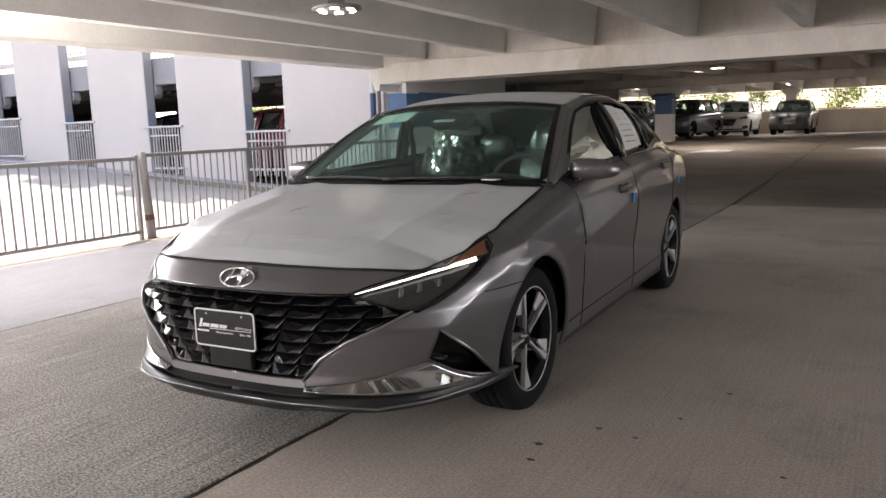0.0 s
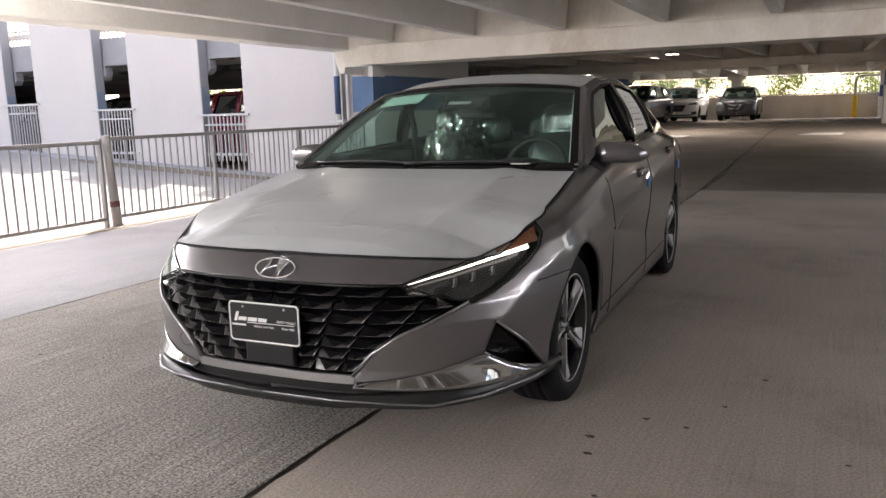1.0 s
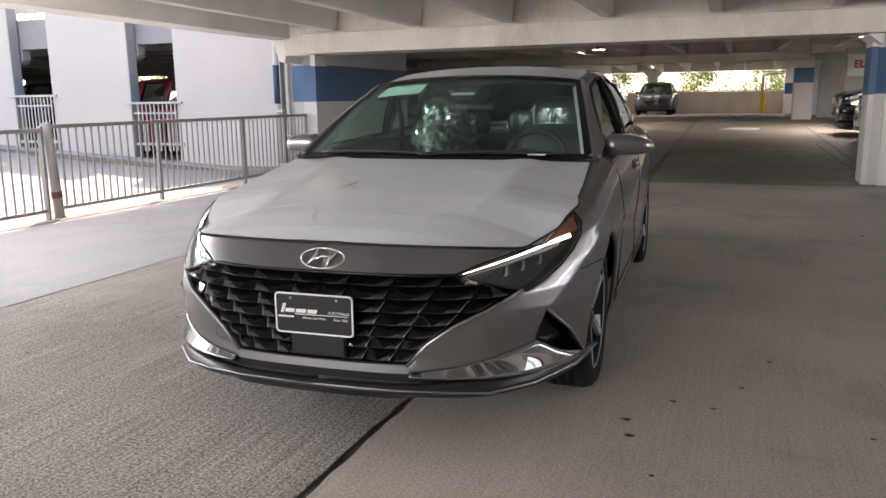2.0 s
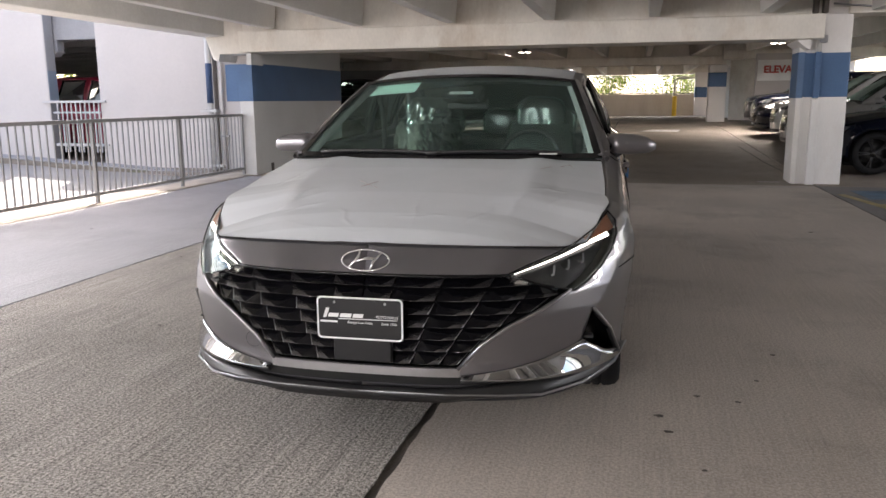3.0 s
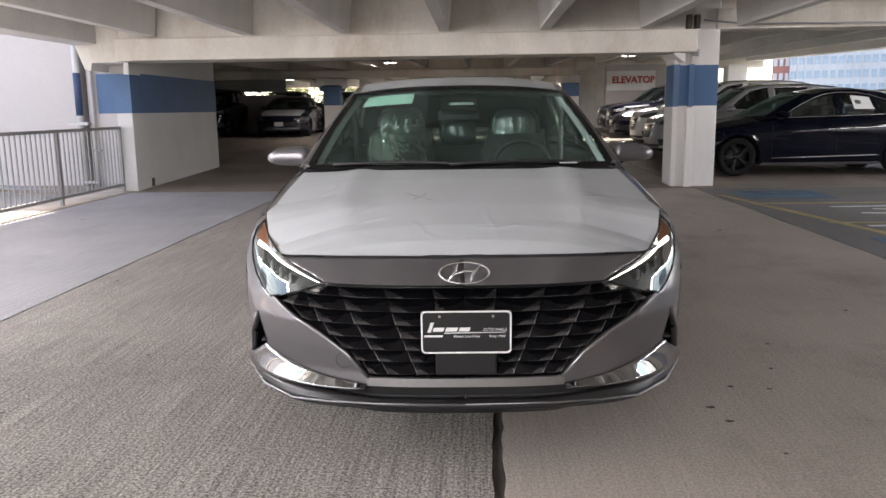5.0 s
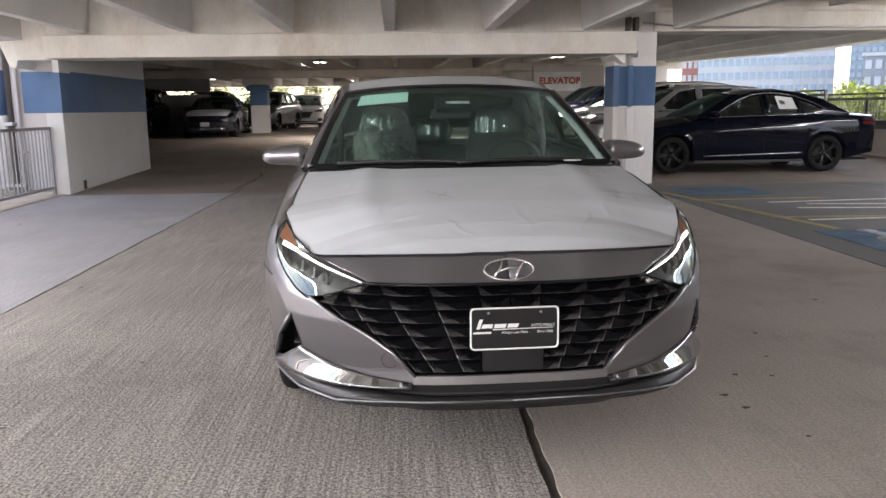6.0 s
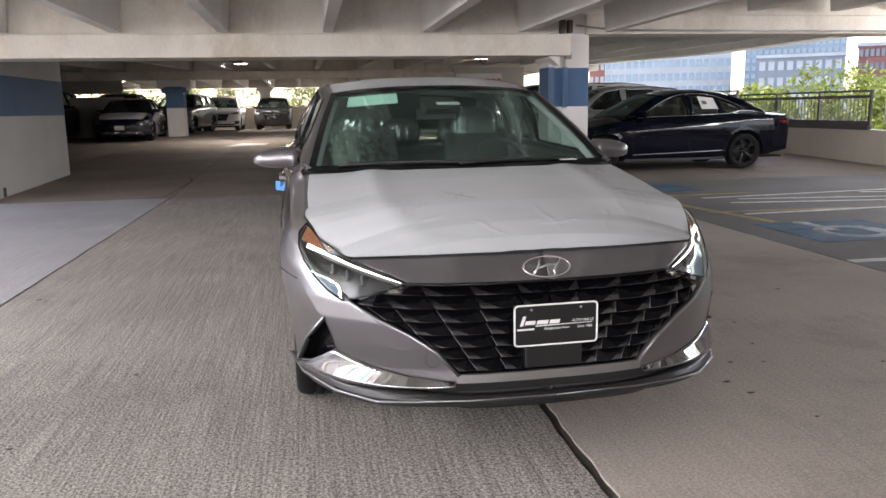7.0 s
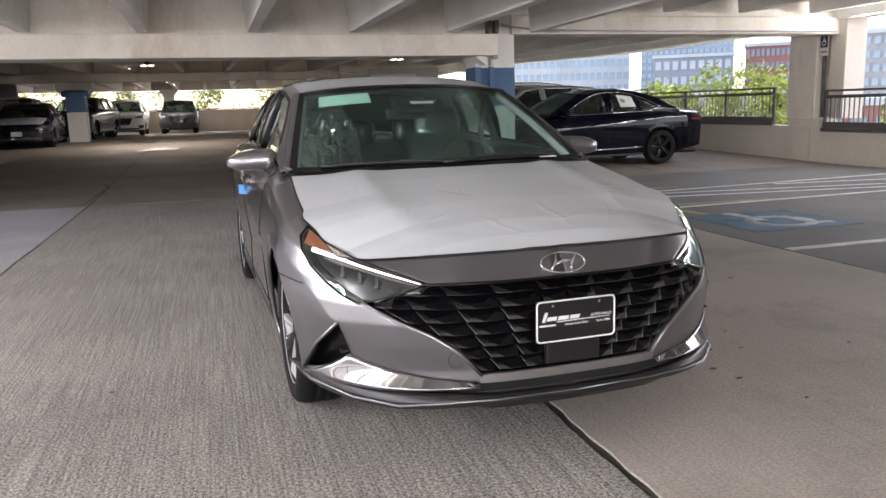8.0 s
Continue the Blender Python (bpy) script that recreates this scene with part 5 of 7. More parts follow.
# ---------------------------------------------------------------- the grey sedan
GRILLE = [(-0.1, 0.655), (0.30, 0.656), (0.49, 0.652), (0.60, 0.618), (0.705, 0.590), (0.60, 0.535), (0.50, 0.487), (0.41, 0.425), (0.335, 0.342), (-0.1, 0.342)]
LAMP_TOP = [(0.49, 0.656), (0.56, 0.684), (0.63, 0.705), (0.70, 0.729), (0.77, 0.766), (0.815, 0.814)]
LAMP_BOT = [(0.49, 0.652), (0.60, 0.618), (0.713, 0.585), (0.76, 0.610), (0.80, 0.645), (0.835, 0.69), (0.852, 0.738), (0.846, 0.782), (0.815, 0.814)]
LAMP = LAMP_TOP + LAMP_BOT[::-1][1:-1]
VENT = [(0.778, 0.510), (0.742, 0.402), (0.800, 0.340), (0.872, 0.280), (0.838, 0.400)]


def hero_car():
    e = thing("sedan", "grey metallic sedan with white protective film on bonnet and roof", "car", "", (-2.205, 2.08, 0.0), 1.8)
    sh, screen, roof, body = car_shell(SEDAN, e, M["car_grey"], M["side_glass"], (GRILLE, LAMP, VENT), True, "two_tone")

    # headlamps
    for sd in (1, -1):
        V, F = strip(sh, LAMP_TOP, LAMP_BOT, 26, 8, 0.001, sd)
        lens = part("headlamp", mesh_from("headlamp", V, F, M["lens"], True), e, "clear wedge-shaped headlamp, lit along its upper edge")
        lens.visible_shadow = False
        V, F = strip(sh, LAMP_TOP, LAMP_BOT, 26, 8, -0.045, sd)
        part("bowl", mesh_from("bowl", V, F, M["lamp_inner"], True), lens)
        rim = [(sd * x, y, z) for x, y, z in (sh.front(u, z, 0.001) for u, z in LAMP + LAMP[:1])]
        part("rim_seal", tube("rim_seal", rim, 0.004, M["gloss_black"], 6), lens)
        V, F = strip(sh, [(0.515, 0.6580), (0.60, 0.6840), (0.70, 0.712), (0.82, 0.750)], [(0.515, 0.6555), (0.60, 0.6775), (0.70, 0.704), (0.828, 0.735)], 22, 4, -0.004, sd)
        part("daylight_strip", mesh_from("daylight_strip", V, F, M["drl"], True), lens, "glowing white light strip")
        V, F = strip(sh, [(0.735, 0.745), (0.77, 0.766), (0.812, 0.809)], [(0.74, 0.732), (0.79, 0.741), (0.845, 0.758)], 12, 4, -0.003, sd)
        part("side_reflector", mesh_from("side_reflector", V, F, M["amber"], True), lens, "amber reflector")
        for k in range(3):
            x, y, w = sh.front(0.66 + 0.05 * k, 0.650 + 0.012 * k, -0.03)
            part("projector", boxes("projector", [(-0.003, -0.004, -0.016, 0.003, 0.02, 0.016), (-0.010, -0.004, -0.018, 0.0, 0.02, -0.013)], M["satin"], 0.001), lens, "", (sd * x, y, w))

    # grille: dark recess, faceted pads in rows, frame
    back = []
    for i in range(29):
        u = -0.70 + 1.40 * i / 28
        for j in range(8):
            z = 0.34 + 0.315 * j / 7
            zz = min(max(z, lerp_table([(0.0, 0.342), (0.335, 0.342), (0.41, 0.425), (0.50, 0.487), (0.60, 0.535), (0.71, 0.588)], abs(u))), 0.656)
            back.append(sh.front(u, zz, -0.055))
    gr = part("grille", mesh_from("grille", back, grid_faces(29, 8, True), M["gloss_black"], True), e, "black grille of faceted jewel-like pads")
    rows = [0.652, 0.613, 0.570, 0.525, 0.480, 0.436, 0.393, 0.346]

    def column(k, z):
        t = (z - 0.345) / 0.31
        return lerp_table([(0, 0.0), (1, 0.115), (2, 0.290), (3, 0.465), (4, 0.625), (5, 0.78), (6, 0.93)], k) * (0.58 + 0.42 * t)

    def limit(z):
        return lerp_table([(0.342, 0.328), (0.425, 0.405), (0.487, 0.492), (0.535, 0.590), (0.585, 0.69), (0.592, 0.67), (0.62, 0.585), (0.652, 0.485)], z)
    for r in range(len(rows) - 1):
        z1, z0 = rows[r], rows[r + 1]
        for sd in (1, -1):
            for c in range(6):
                h = 0.0
                ua1, ub1 = column(c - h if c else 0, z1), column(c + 1 - h, z1)
                ua0, ub0 = column(c - h if c else 0, z0), column(c + 1 - h, z0)
                l1, l0 = limit(z1 - 0.004), limit(z0 + 0.004)
                ub1, ub0 = min(ub1, l1), min(ub0, l0)
                if ub1 - ua1 < 0.02 and ub0 - ua0 < 0.02:
                    continue
                ua1, ua0 = min(ua1, ub1 - 0.004), min(ua0, ub0 - 0.004)

                def pt(u, z, off):
                    x, y, q = sh.front(u, z, off)
                    return (sd * x, y, q)
                g = 0.0025
                sag = 0.005
                A = [pt(ua1 + g, z1 - g, -0.036), pt(ub1 - g, z1 - g - sag, -0.034), pt(ub0 - g, z0 + g + sag, -0.005), pt(ua0 + g, z0 + g, -0.020)]
                mb = pt(0.42 * ua0 + 0.58 * ub0, z0 + g + 0.5 * sag, -0.008)
                B = [(p[0], p[1] + 0.03, p[2]) for p in A]
                Vp = A[:3] + [mb, A[3]] + B
                Fp = [(1, 2, 3), (0, 1, 3), (0, 3, 4), (4, 3, 2, 7, 8), (0, 4, 8, 5), (1, 6, 7, 2), (0, 5, 6, 1)]
                if sd > 0:
                    Fp = [f[::-1] for f in Fp]
                me = mesh_from("grille_pad", Vp, Fp, M["grille_pad"])
                me.materials.append(M["grille_grey"])
                me.polygons[0].material_index = 1
                part("grille_pad", me, gr)
                if ub0 - ua0 > 0.03:
                    part("grille_edge", tube("grille_edge", [A[3], mb, A[2]], [0.0005, 0.0008, 0.0008], M["grille_grey"], 5), gr)
                    if r > 1:
                        part("grille_edge", tube("grille_edge", [A[1], A[2]], [0.0007, 0.0014], M["satin"], 5), gr)
    for sd in (1, -1):
        ln = [(sd * x, y, z) for x, y, z in (sh.front(u, z, 0.004) for u, z in [(0.70, 0.592), (0.65, 0.562), (0.60, 0.534), (0.50, 0.486), (0.41, 0.424), (0.335, 0.338)])]
        part("grille_trim", tube("grille_trim", ln, [0.004, 0.005, 0.006, 0.007, 0.007, 0.006], M["satin"], 8), gr, "satin silver grille surround")
    part("grille_header", tube("grille_header", [sh.front(u, 0.655, 0.002) for u in np.linspace(-0.50, 0.50, 25)], 0.0065, M["gloss_black"], 8), gr)
    V, F = strip(sh, [(-0.345, 0.341), (0.345, 0.341)], [(-0.34, 0.312), (0.34, 0.312)], 24, 4, 0.006)
    part("grille_bar", mesh_from("grille_bar", V, F, M["satin_pale"], True), gr, "satin grey bar under the grille")

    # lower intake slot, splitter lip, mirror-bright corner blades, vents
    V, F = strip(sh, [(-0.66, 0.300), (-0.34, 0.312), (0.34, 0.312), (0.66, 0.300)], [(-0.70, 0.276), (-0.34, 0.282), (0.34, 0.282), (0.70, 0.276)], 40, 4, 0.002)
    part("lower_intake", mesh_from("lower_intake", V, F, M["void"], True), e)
    lip_top = [(0.0, 0.278), (0.30, 0.279), (0.46, 0.290), (0.588, 0.293), (0.72, 0.288), (0.84, 0.282), (0.892, 0.286)]
    lip_bot = [(0.0, 0.264), (0.30, 0.263), (0.46, 0.257), (0.588, 0.244), (0.72, 0.250), (0.84, 0.256), (0.894, 0.264)]
    half = strip(sh, lip_top, lip_bot, 40, 4, 0.024, 1, 0.026, 0.8)[0]
    other = [(-x, y, z) for i in range(39, 0, -1) for x, y, z in half[4 * i:4 * i + 4]]
    lp = part("front_lip", mesh_from("front_lip", other + half, grid_faces(79, 4), M["lip_grey"], True), e, "dark grey front splitter lip")
    md = lp.modifiers.new("thickness", "SOLIDIFY")
    md.thickness, md.offset = 0.045, -1.0
    for sd in (1, -1):
        ln = [(sd * x, y, z) for x, y, z in (sh.front(u, z + 0.002, o) for (u, z), o in zip(lip_bot, (0.0505, 0.0505, 0.0505, 0.0505, 0.039, 0.022, 0.012)))]
        part("lip_edge", tube("lip_edge", ln, [0.0028, 0.003, 0.0036, 0.0048, 0.005, 0.005, 0.004], M["satin"], 8), lp, "bright edge line")
        V, F = strip(sh, lip_bot, [(0.0, 0.240), (0.3, 0.238), (0.588, 0.225), (0.84, 0.232), (0.88, 0.240)], 30, 3, 0.030, sd, 0.0, 0.8)
        part("lip_underside", mesh_from("lip_underside", V, F, M["black"], True), lp)
        V, F = strip(sh, [(0.345, 0.318), (0.50, 0.337), (0.62, 0.360), (0.742, 0.398)], [(0.345, 0.308), (0.50, 0.300), (0.66, 0.292), (0.858, 0.284)], 26, 7, 0.004, sd, 0.024)
        bl = part("corner_blade", mesh_from("corner_blade", V, F, M["blade"], True), e, "mirror-bright corner trim under the bumper")
        md = bl.modifiers.new("thickness", "SOLIDIFY")
        md.thickness, md.offset, md.material_offset_rim = 0.012, -1.0, 1
        bl.data.materials.append(M["black"])
        ring = [sh.front(u, z, -0.06) for u, z in VENT]
        ring0 = [sh.front(u, z, 0.002) for u, z in VENT]
        n = len(VENT)
        Vv = [(sd * x, y, z) for x, y, z in ring0 + ring]
        Fv = [(i, (i + 1) % n, n + (i + 1) % n, n + i) for i in range(n)] + [tuple(range(n, 2 * n))]
        vt = part("air_vent", mesh_from("air_vent", Vv, Fv, M["gloss_black"]), e)
        ln = [(sd * x, y, z) for x, y, z in (sh.front(u, z, 0.004) for u, z in (VENT[0], VENT[4], VENT[3]))]
        part("vent_trim", tube("vent_trim", ln, 0.006, M["satin"], 6), vt)
        x0, y0, z0 = sh.front(0.765, 0.40, -0.03)
        part("vent_fin", boxes("vent_fin", [(-0.03, -0.02, -0.004, 0.04, 0.02, 0.004)], M["black"]), vt, "", (sd * x0, y0, z0))
    x0, y0, z0 = sh.front(-0.42, 0.40, 0.001)
    part("tow_cover", lathe("tow_cover", [(0.0285, 0.0), (0.0292, -0.0005), (0.030, 0.0)], M["alloy_dark"], 28, "y"), e, "", (x0, y0 - 0.002, z0))

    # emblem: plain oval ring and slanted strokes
    cx, cy, cz = sh.front(0.0, 0.698, 0.008)
    sl = math.atan2(sh.t("nose", 0.72) - sh.t("nose", 0.68), 0.04)
    ring = [(0.086 * math.cos(a), 0.033 * math.sin(a) * math.sin(sl) + 0.004 * abs(math.cos(a)) ** 2, 0.033 * math.sin(a) * 1.0) for a in np.linspace(0, 2 * math.pi, 41)]
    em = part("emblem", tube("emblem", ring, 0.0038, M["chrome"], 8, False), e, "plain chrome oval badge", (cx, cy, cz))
    for pts in ([(-0.055, -0.024), (-0.030, 0.004), (-0.022, 0.029)], [(0.022, -0.029), (0.030, -0.004), (0.055, 0.024)], [(-0.038, -0.006), (0.0, 0.006), (0.038, 0.006)]):
        part("badge_stroke", tube("badge_stroke", [(x, z * math.sin(sl), z) for x, z in pts], [0.004, 0.0065, 0.004], M["chrome"], 8), em)

    # dealer plate on a black bracket
    pl = part("dealer_plate", boxes("dealer_plate", [(-0.152, -0.006, -0.073, 0.152, 0.004, 0.073)], M["plate_black"], 0.003), e, "black dealer plate with a white rounded border", (0.004, -0.003, 0.513))
    w, h, r = 0.150, 0.0715, 0.014
    loop = []
    for ccx, ccz, a0 in ((w - r, h - r, 0), (-w + r, h - r, 90), (-w + r, -h + r, 180), (w - r, -h + r, 270)):
        loop += [(ccx + r * math.cos(radians(a0 + k * 15)), -0.006, ccz + r * math.sin(radians(a0 + k * 15))) for k in range(7)]
    part("plate_border", tube("plate_border", loop + loop[:1], 0.0032, M["plate_white"], 8, False), pl)
    xb = -0.132
    for wide, z0, z1 in ((0.012, 0.000, 0.034), (0.036, 0.003, 0.0165), (0.040, 0.003, 0.0165), (0.036, 0.003, 0.0165)):
        k = 0.35 * (z1 - z0)
        part("name_bar", prism("name_bar", [(xb, z0), (xb + wide, z0), (xb + wide + k, z1), (xb + k, z1)], "y", -0.0072, -0.006, M["plate_white"]), pl)
        xb += wide + 0.006
    part("name_bar", prism("name_bar", [(-0.075, -0.004), (0.132, -0.0015), (0.132, 0.0005), (-0.075, -0.001)], "y", -0.0072, -0.006, M["plate_white"]), pl)
    part("site_bar", boxes("site_bar", [(-0.142, -0.0072, -0.0165, -0.080, -0.006, -0.010)], M["plate_white"]), pl)
    for body_text, x, z, sz in (("AUTO MALLS", 0.096, 0.009, 0.0135), ("Always Low Price", 0.000, -0.014, 0.0125), ("Since 1966", 0.104, -0.014, 0.0125)):
        letters("lettering", body_text, sz, M["plate_white"], pl, pose(x, -0.0075, z, 90, 0, 0), 0.0004, 0.2)
    for x in (-0.09, 0.09):
        part("screw", lathe("screw", [(0.0, -0.008), (0.004, -0.0075), (0.005, -0.006)], M["steel"], 10, "y"), pl, "", (x, 0, 0.055))
    part("bracket", boxes("bracket", [(-0.105, 0.014, -0.160, 0.105, 0.04, -0.06)], M["plate_black"], 0.006), pl)

    # film over the bonnet and roof, with creases
    def wrinkle(x, y, amp):
        n1 = noise.noise((x * 3.1, y * 2.3, 0.3))
        n2 = 1 - abs(noise.noise((x * 4.2 + 1.5 * n1, y * 4.6 + 0.8 * x, 2.1)))
        near = math.exp(-((y - 0.20) / 0.10) ** 2)
        return amp * (0.35 * n1 + (n2 ** 16) * (0.05 + near * 0.5))
    folds = [(-0.50, 0.42, -0.33, 0.62), (-0.47, 0.47, -0.40, 0.68), (-0.44, 0.40, -0.28, 0.49), (0.12, 0.24, 0.09, 0.55), (0.04, 0.31, 0.24, 0.35), (0.30, 0.27, 0.41, 0.52), (0.45, 0.40, 0.49, 0.64), (0.54, 0.62, 0.60, 0.82), (0.50, 0.71, 0.66, 0.75), (-0.62, 0.75, -0.54, 1.02), (-0.10, 0.22, -0.20, 0.40), (0.60, 0.55, 0.66, 0.72)]

    def fold(x, y):
        h = 0.0
        for x0, y0, x1, y1 in folds:
            dx, dy = x1 - x0, y1 - y0
            t = ((x - x0) * dx + (y - y0) * dy) / (dx * dx + dy * dy)
            if 0 < t < 1:
                d = ((x - x0) * dy - (y - y0) * dx) / math.hypot(dx, dy) + 0.006 * math.sin(9 * t + 20 * x0)
                h += 0.0028 * math.sin(math.pi * t) ** 0.7 * (math.exp(-abs(d) / 0.0055) - 0.12 * math.exp(-((d - 0.03) / 0.02) ** 2))
        return h
    nv, na = 170, 170
    FV = []
    for k in range(nv):
        for j in range(na):
            a = -0.998 + 1.996 * j / (na - 1)
            vf = 0.134 + 0.0015 * math.sin(9 * a)
            lim = SEDAN["cowl"] + SEDAN["sweep"] * a * a - 0.015
            # the bonnet's front rim follows the plan curve, so rows start there
            v = vf + (lim - vf) * (k / (nv - 1)) ** 1.3
            x, y, z = sh.bonnet(a, v, 0.004)
            FV.append((x, y, z + 0.002 + wrinkle(x, y, 0.0012) + fold(x, y)))
    fl = part("bonnet_film", mesh_from("bonnet_film", FV, grid_faces(nv, na, True), M["film"], True), e, "white protective film with creases and pen marks")
    for pts in ([(0.52, 1.02), (0.56, 1.09), (0.555, 1.13)], [(0.60, 1.12), (0.64, 1.17), (0.66, 1.12)], [(-0.24, 0.76), (-0.12, 0.64)], [(-0.20, 0.66), (-0.15, 0.74)]):
        P3 = []
        for u, v in pts:
            x, y, z = sh.bonnet(u / sh.edge_u(v), v, 0.0090)
            P3.append((x, y, z))
        part("pen_mark", tube("pen_mark", P3, 0.0007, M["pen"], 6), fl)
    RV = []
    for k in range(30):
        for j in range(30):
            x, y, z = roof(-0.93 + 1.86 * j / 29, 0.02 + 0.96 * k / 29, 0.004)
            RV.append((x, y, z + wrinkle(x * 1.3, y + 2, 0.003)))
    part("roof_film", mesh_from("roof_film", RV, grid_faces(30, 30, True), M["film"], True), e, "white protective film over the roof")
    HL = [roof(-0.97 + 1.94 * j / 12, 0.02 + 0.96 * k / 12, -0.035) for k in range(13) for j in range(13)]
    part("headliner", mesh_from("headliner", HL, grid_faces(13, 13), M["headliner"], True), e)

    # shut lines
    def shut(path, r=0.0035):
        part("shut_line", tube("shut_line", path, r, M["void"], 6), e)
    for sd in (1, -1):
        shut([(sd * x, y, z + 0.001) for x, y, z in (sh.bonnet(1.0, v) for v in np.linspace(0.20, 1.34, 36))], 0.0017)
        for v0, lean in ((1.56, -0.10), (2.58, 0.06), (3.52, 0.2)):
            pth = []
            for r in np.linspace(0.04 if v0 < 3 else 0.52, 1.0, 20):
                vv = v0 + lean * (r - 0.5) * (0.4 if v0 < 3 else 1.0)
                x, y, z = sh.side(vv, r)
                pth.append((sd * (x + 0.0005), y, z))
            shut(pth, 0.003)
        shut([(sd * (sh.side(v, 0.13)[0] + 0.0005), v, sh.side(v, 0.13)[2]) for v in np.linspace(1.36, 3.30, 30)], 0.003)
        shut([(sd * (float(np.interp(v, sh.gv[52], sh.gu[52])) + 0.0005), v, 0.62) for v in np.linspace(0.50, 0.735, 10)], 0.0022)
        SL = []
        for v in np.linspace(1.34, 3.30, 30):
            x, y, z = sh.side(v, 0.0)
            SL += [(sd * (x + 0.004), v, z + 0.055), (sd * (x + 0.006), v, z + 0.0), (sd * (x - 0.03), v, z - 0.03)]
        part("sill_trim", mesh_from("sill_trim", SL, grid_faces(30, 3, sd > 0), M["black"], True), e)
        for v, z in ((2.32, 0.868), (3.36, 0.935)):
            rr = (z - sh.t("bottom", v)) / (sh.t("top", v) - sh.t("bottom", v))
            x = sh.side(v, rr)[0] + 0.004
            hd = part("door_handle", boxes("door_handle", [(-0.012, -0.11, -0.014, 0.022, 0.11, 0.016)], M["car_grey"], 0.01), e, "", (sd * x, v, z), (0, 0, 0 if sd > 0 else math.pi))
            part("handle_cup", boxes("handle_cup", [(-0.016, -0.09, -0.028, 0.004, 0.09, 0.026)], M["gloss_black"], 0.01), hd)
        for v, z, ww in ((2.46, 0.80, 0.03), (3.78, 0.81, 0.025))[:2 if sd > 0 else 1]:
            rr = (z - sh.t("bottom", v)) / (sh.t("top", v) - sh.t("bottom", v))
            x = sh.side(v, rr)[0] + 0.004
            part("tape", boxes("tape", [(-0.002, -ww, -0.028, 0.004, ww, 0.028)], M["tape_blue"], 0.001), e, "blue masking tape patch", (sd * x + (0 if sd > 0 else -0.012), v, z), (0, 0, 0 if sd > 0 else 0.5))
        side_mirror(e, 0.78, 1.69, 1.015, sd, M["car_grey"])
        tl = []
        for k in range(10):
            v = 4.22 + 0.42 * k / 9
            for r in (0.80, 0.86, 0.93):
                x, y, z = sh.side(v, r)
                tl.append((sd * (x + 0.004), y, z))
        part("tail_lamp", mesh_from("tail_lamp", tl, grid_faces(10, 3, sd > 0), M["tail_red"], True), e)
    # wipers and cowl tag
    for u0, u1 in ((-0.60, 0.02), (-0.05, 0.56)):
        pts = []
        for k in range(12):
            a = (u0 + (u1 - u0) * k / 11) / 0.735
            x, y, z = screen(a, 0.035 + 0.02 * math.sin(k / 11 * 3.0), 0.012)
            pts.append((x, y, z))
        part("wiper", tube("wiper", pts, 0.008, M["black"], 8), e)
    tx, ty, tz = screen(0.68, 0.02, 0.016)
    part("cowl_tag", boxes("cowl_tag", [(-0.04, -0.03, 0.0, 0.04, 0.03, 0.004)], M["paper"]), e, "small white tag", (tx, ty, tz))

    # cabin: dashboard, wheel, seats in clear wrap, sheet of paper, mirror
    DP = []
    for i in range(25):
        u = -0.74 + 1.48 * i / 24
        for v, z in ((1.40, 0.90), (1.52, 0.935), (1.70, 0.945), (1.86, 0.93), (1.93, 0.88), (1.90, 0.60), (1.90, 0.3)):
            hump = 0.05 * math.exp(-((u - 0.37) / 0.16) ** 2) if 1.6 < v < 1.9 else 0
            DP.append((u, v + 0.06 * abs(u) ** 2, z + hump))
    part("dashboard", mesh_from("dashboard", DP, grid_faces(25, 7), M["dash"], True), e)
    sw = [(0.37 + 0.175 * math.cos(a), 2.02 + 0.06 * math.sin(a), 0.90 + 0.17 * math.sin(a)) for a in np.linspace(0, 2 * math.pi, 33)]
    st = part("steering_wheel", tube("steering_wheel", sw, 0.014, M["dash"], 10, False), e)
    part("hub", boxes("hub", [(0.28, 1.98, 0.85, 0.46, 2.02, 0.94)], M["dash"], 0.012), st)
    for sx in (-0.37, 0.37):
        def cushion(name, mat, grow):
            bm = bmesh.new()
            bmesh.ops.create_cube(bm, size=1.0)
            bmesh.ops.subdivide_edges(bm, edges=bm.edges[:], cuts=4, use_grid_fill=True)
            for v in bm.verts:
                x, y, z = v.co
                rnd = 1 - 0.16 * ((abs(x) * 2) ** 4 + (abs(z) * 2) ** 4) / 2
                v.co = Vector((x * (0.50 + grow) * (1 - 0.16 * (z + 0.5)) * rnd, y * (0.15 + grow) * rnd + 0.16 * (z + 0.5) - 0.03 * math.cos(x * 6.0), z * (0.62 + grow)))
            me = bpy.data.meshes.new(name)
            bm.to_mesh(me)
            bm.free()
            me.materials.append(mat)
            me.polygons.foreach_set("use_smooth", [True] * len(me.polygons))
            return me
        bk = part("seat_back", cushion("seat_back", M["seat"], 0.0), e, "dark cloth seat in clear plastic wrap", (sx, 2.50, 0.78))
        part("seat_wrap", crumple(cushion("seat_wrap", M["wrap_loose"] if sx < 0 else M["wrap"], 0.045), 0.05 if sx < 0 else 0.02), bk)
        hr = part("headrest", pillow("headrest", 0.145, 0.065, 0.125, M["seat"]), e, "", (sx, 2.66, 1.125))
        part("headrest_wrap", crumple(pillow("headrest_wrap", 0.16, 0.08, 0.14, M["wrap_loose"] if sx < 0 else M["wrap"]), 0.07 if sx < 0 else 0.02), hr)
        part("seat_base", boxes("seat_base", [(-0.25, -0.30, -0.12, 0.25, 0.26, 0.1)], M["seat"], 0.05), e, "", (sx, 2.25, 0.45))
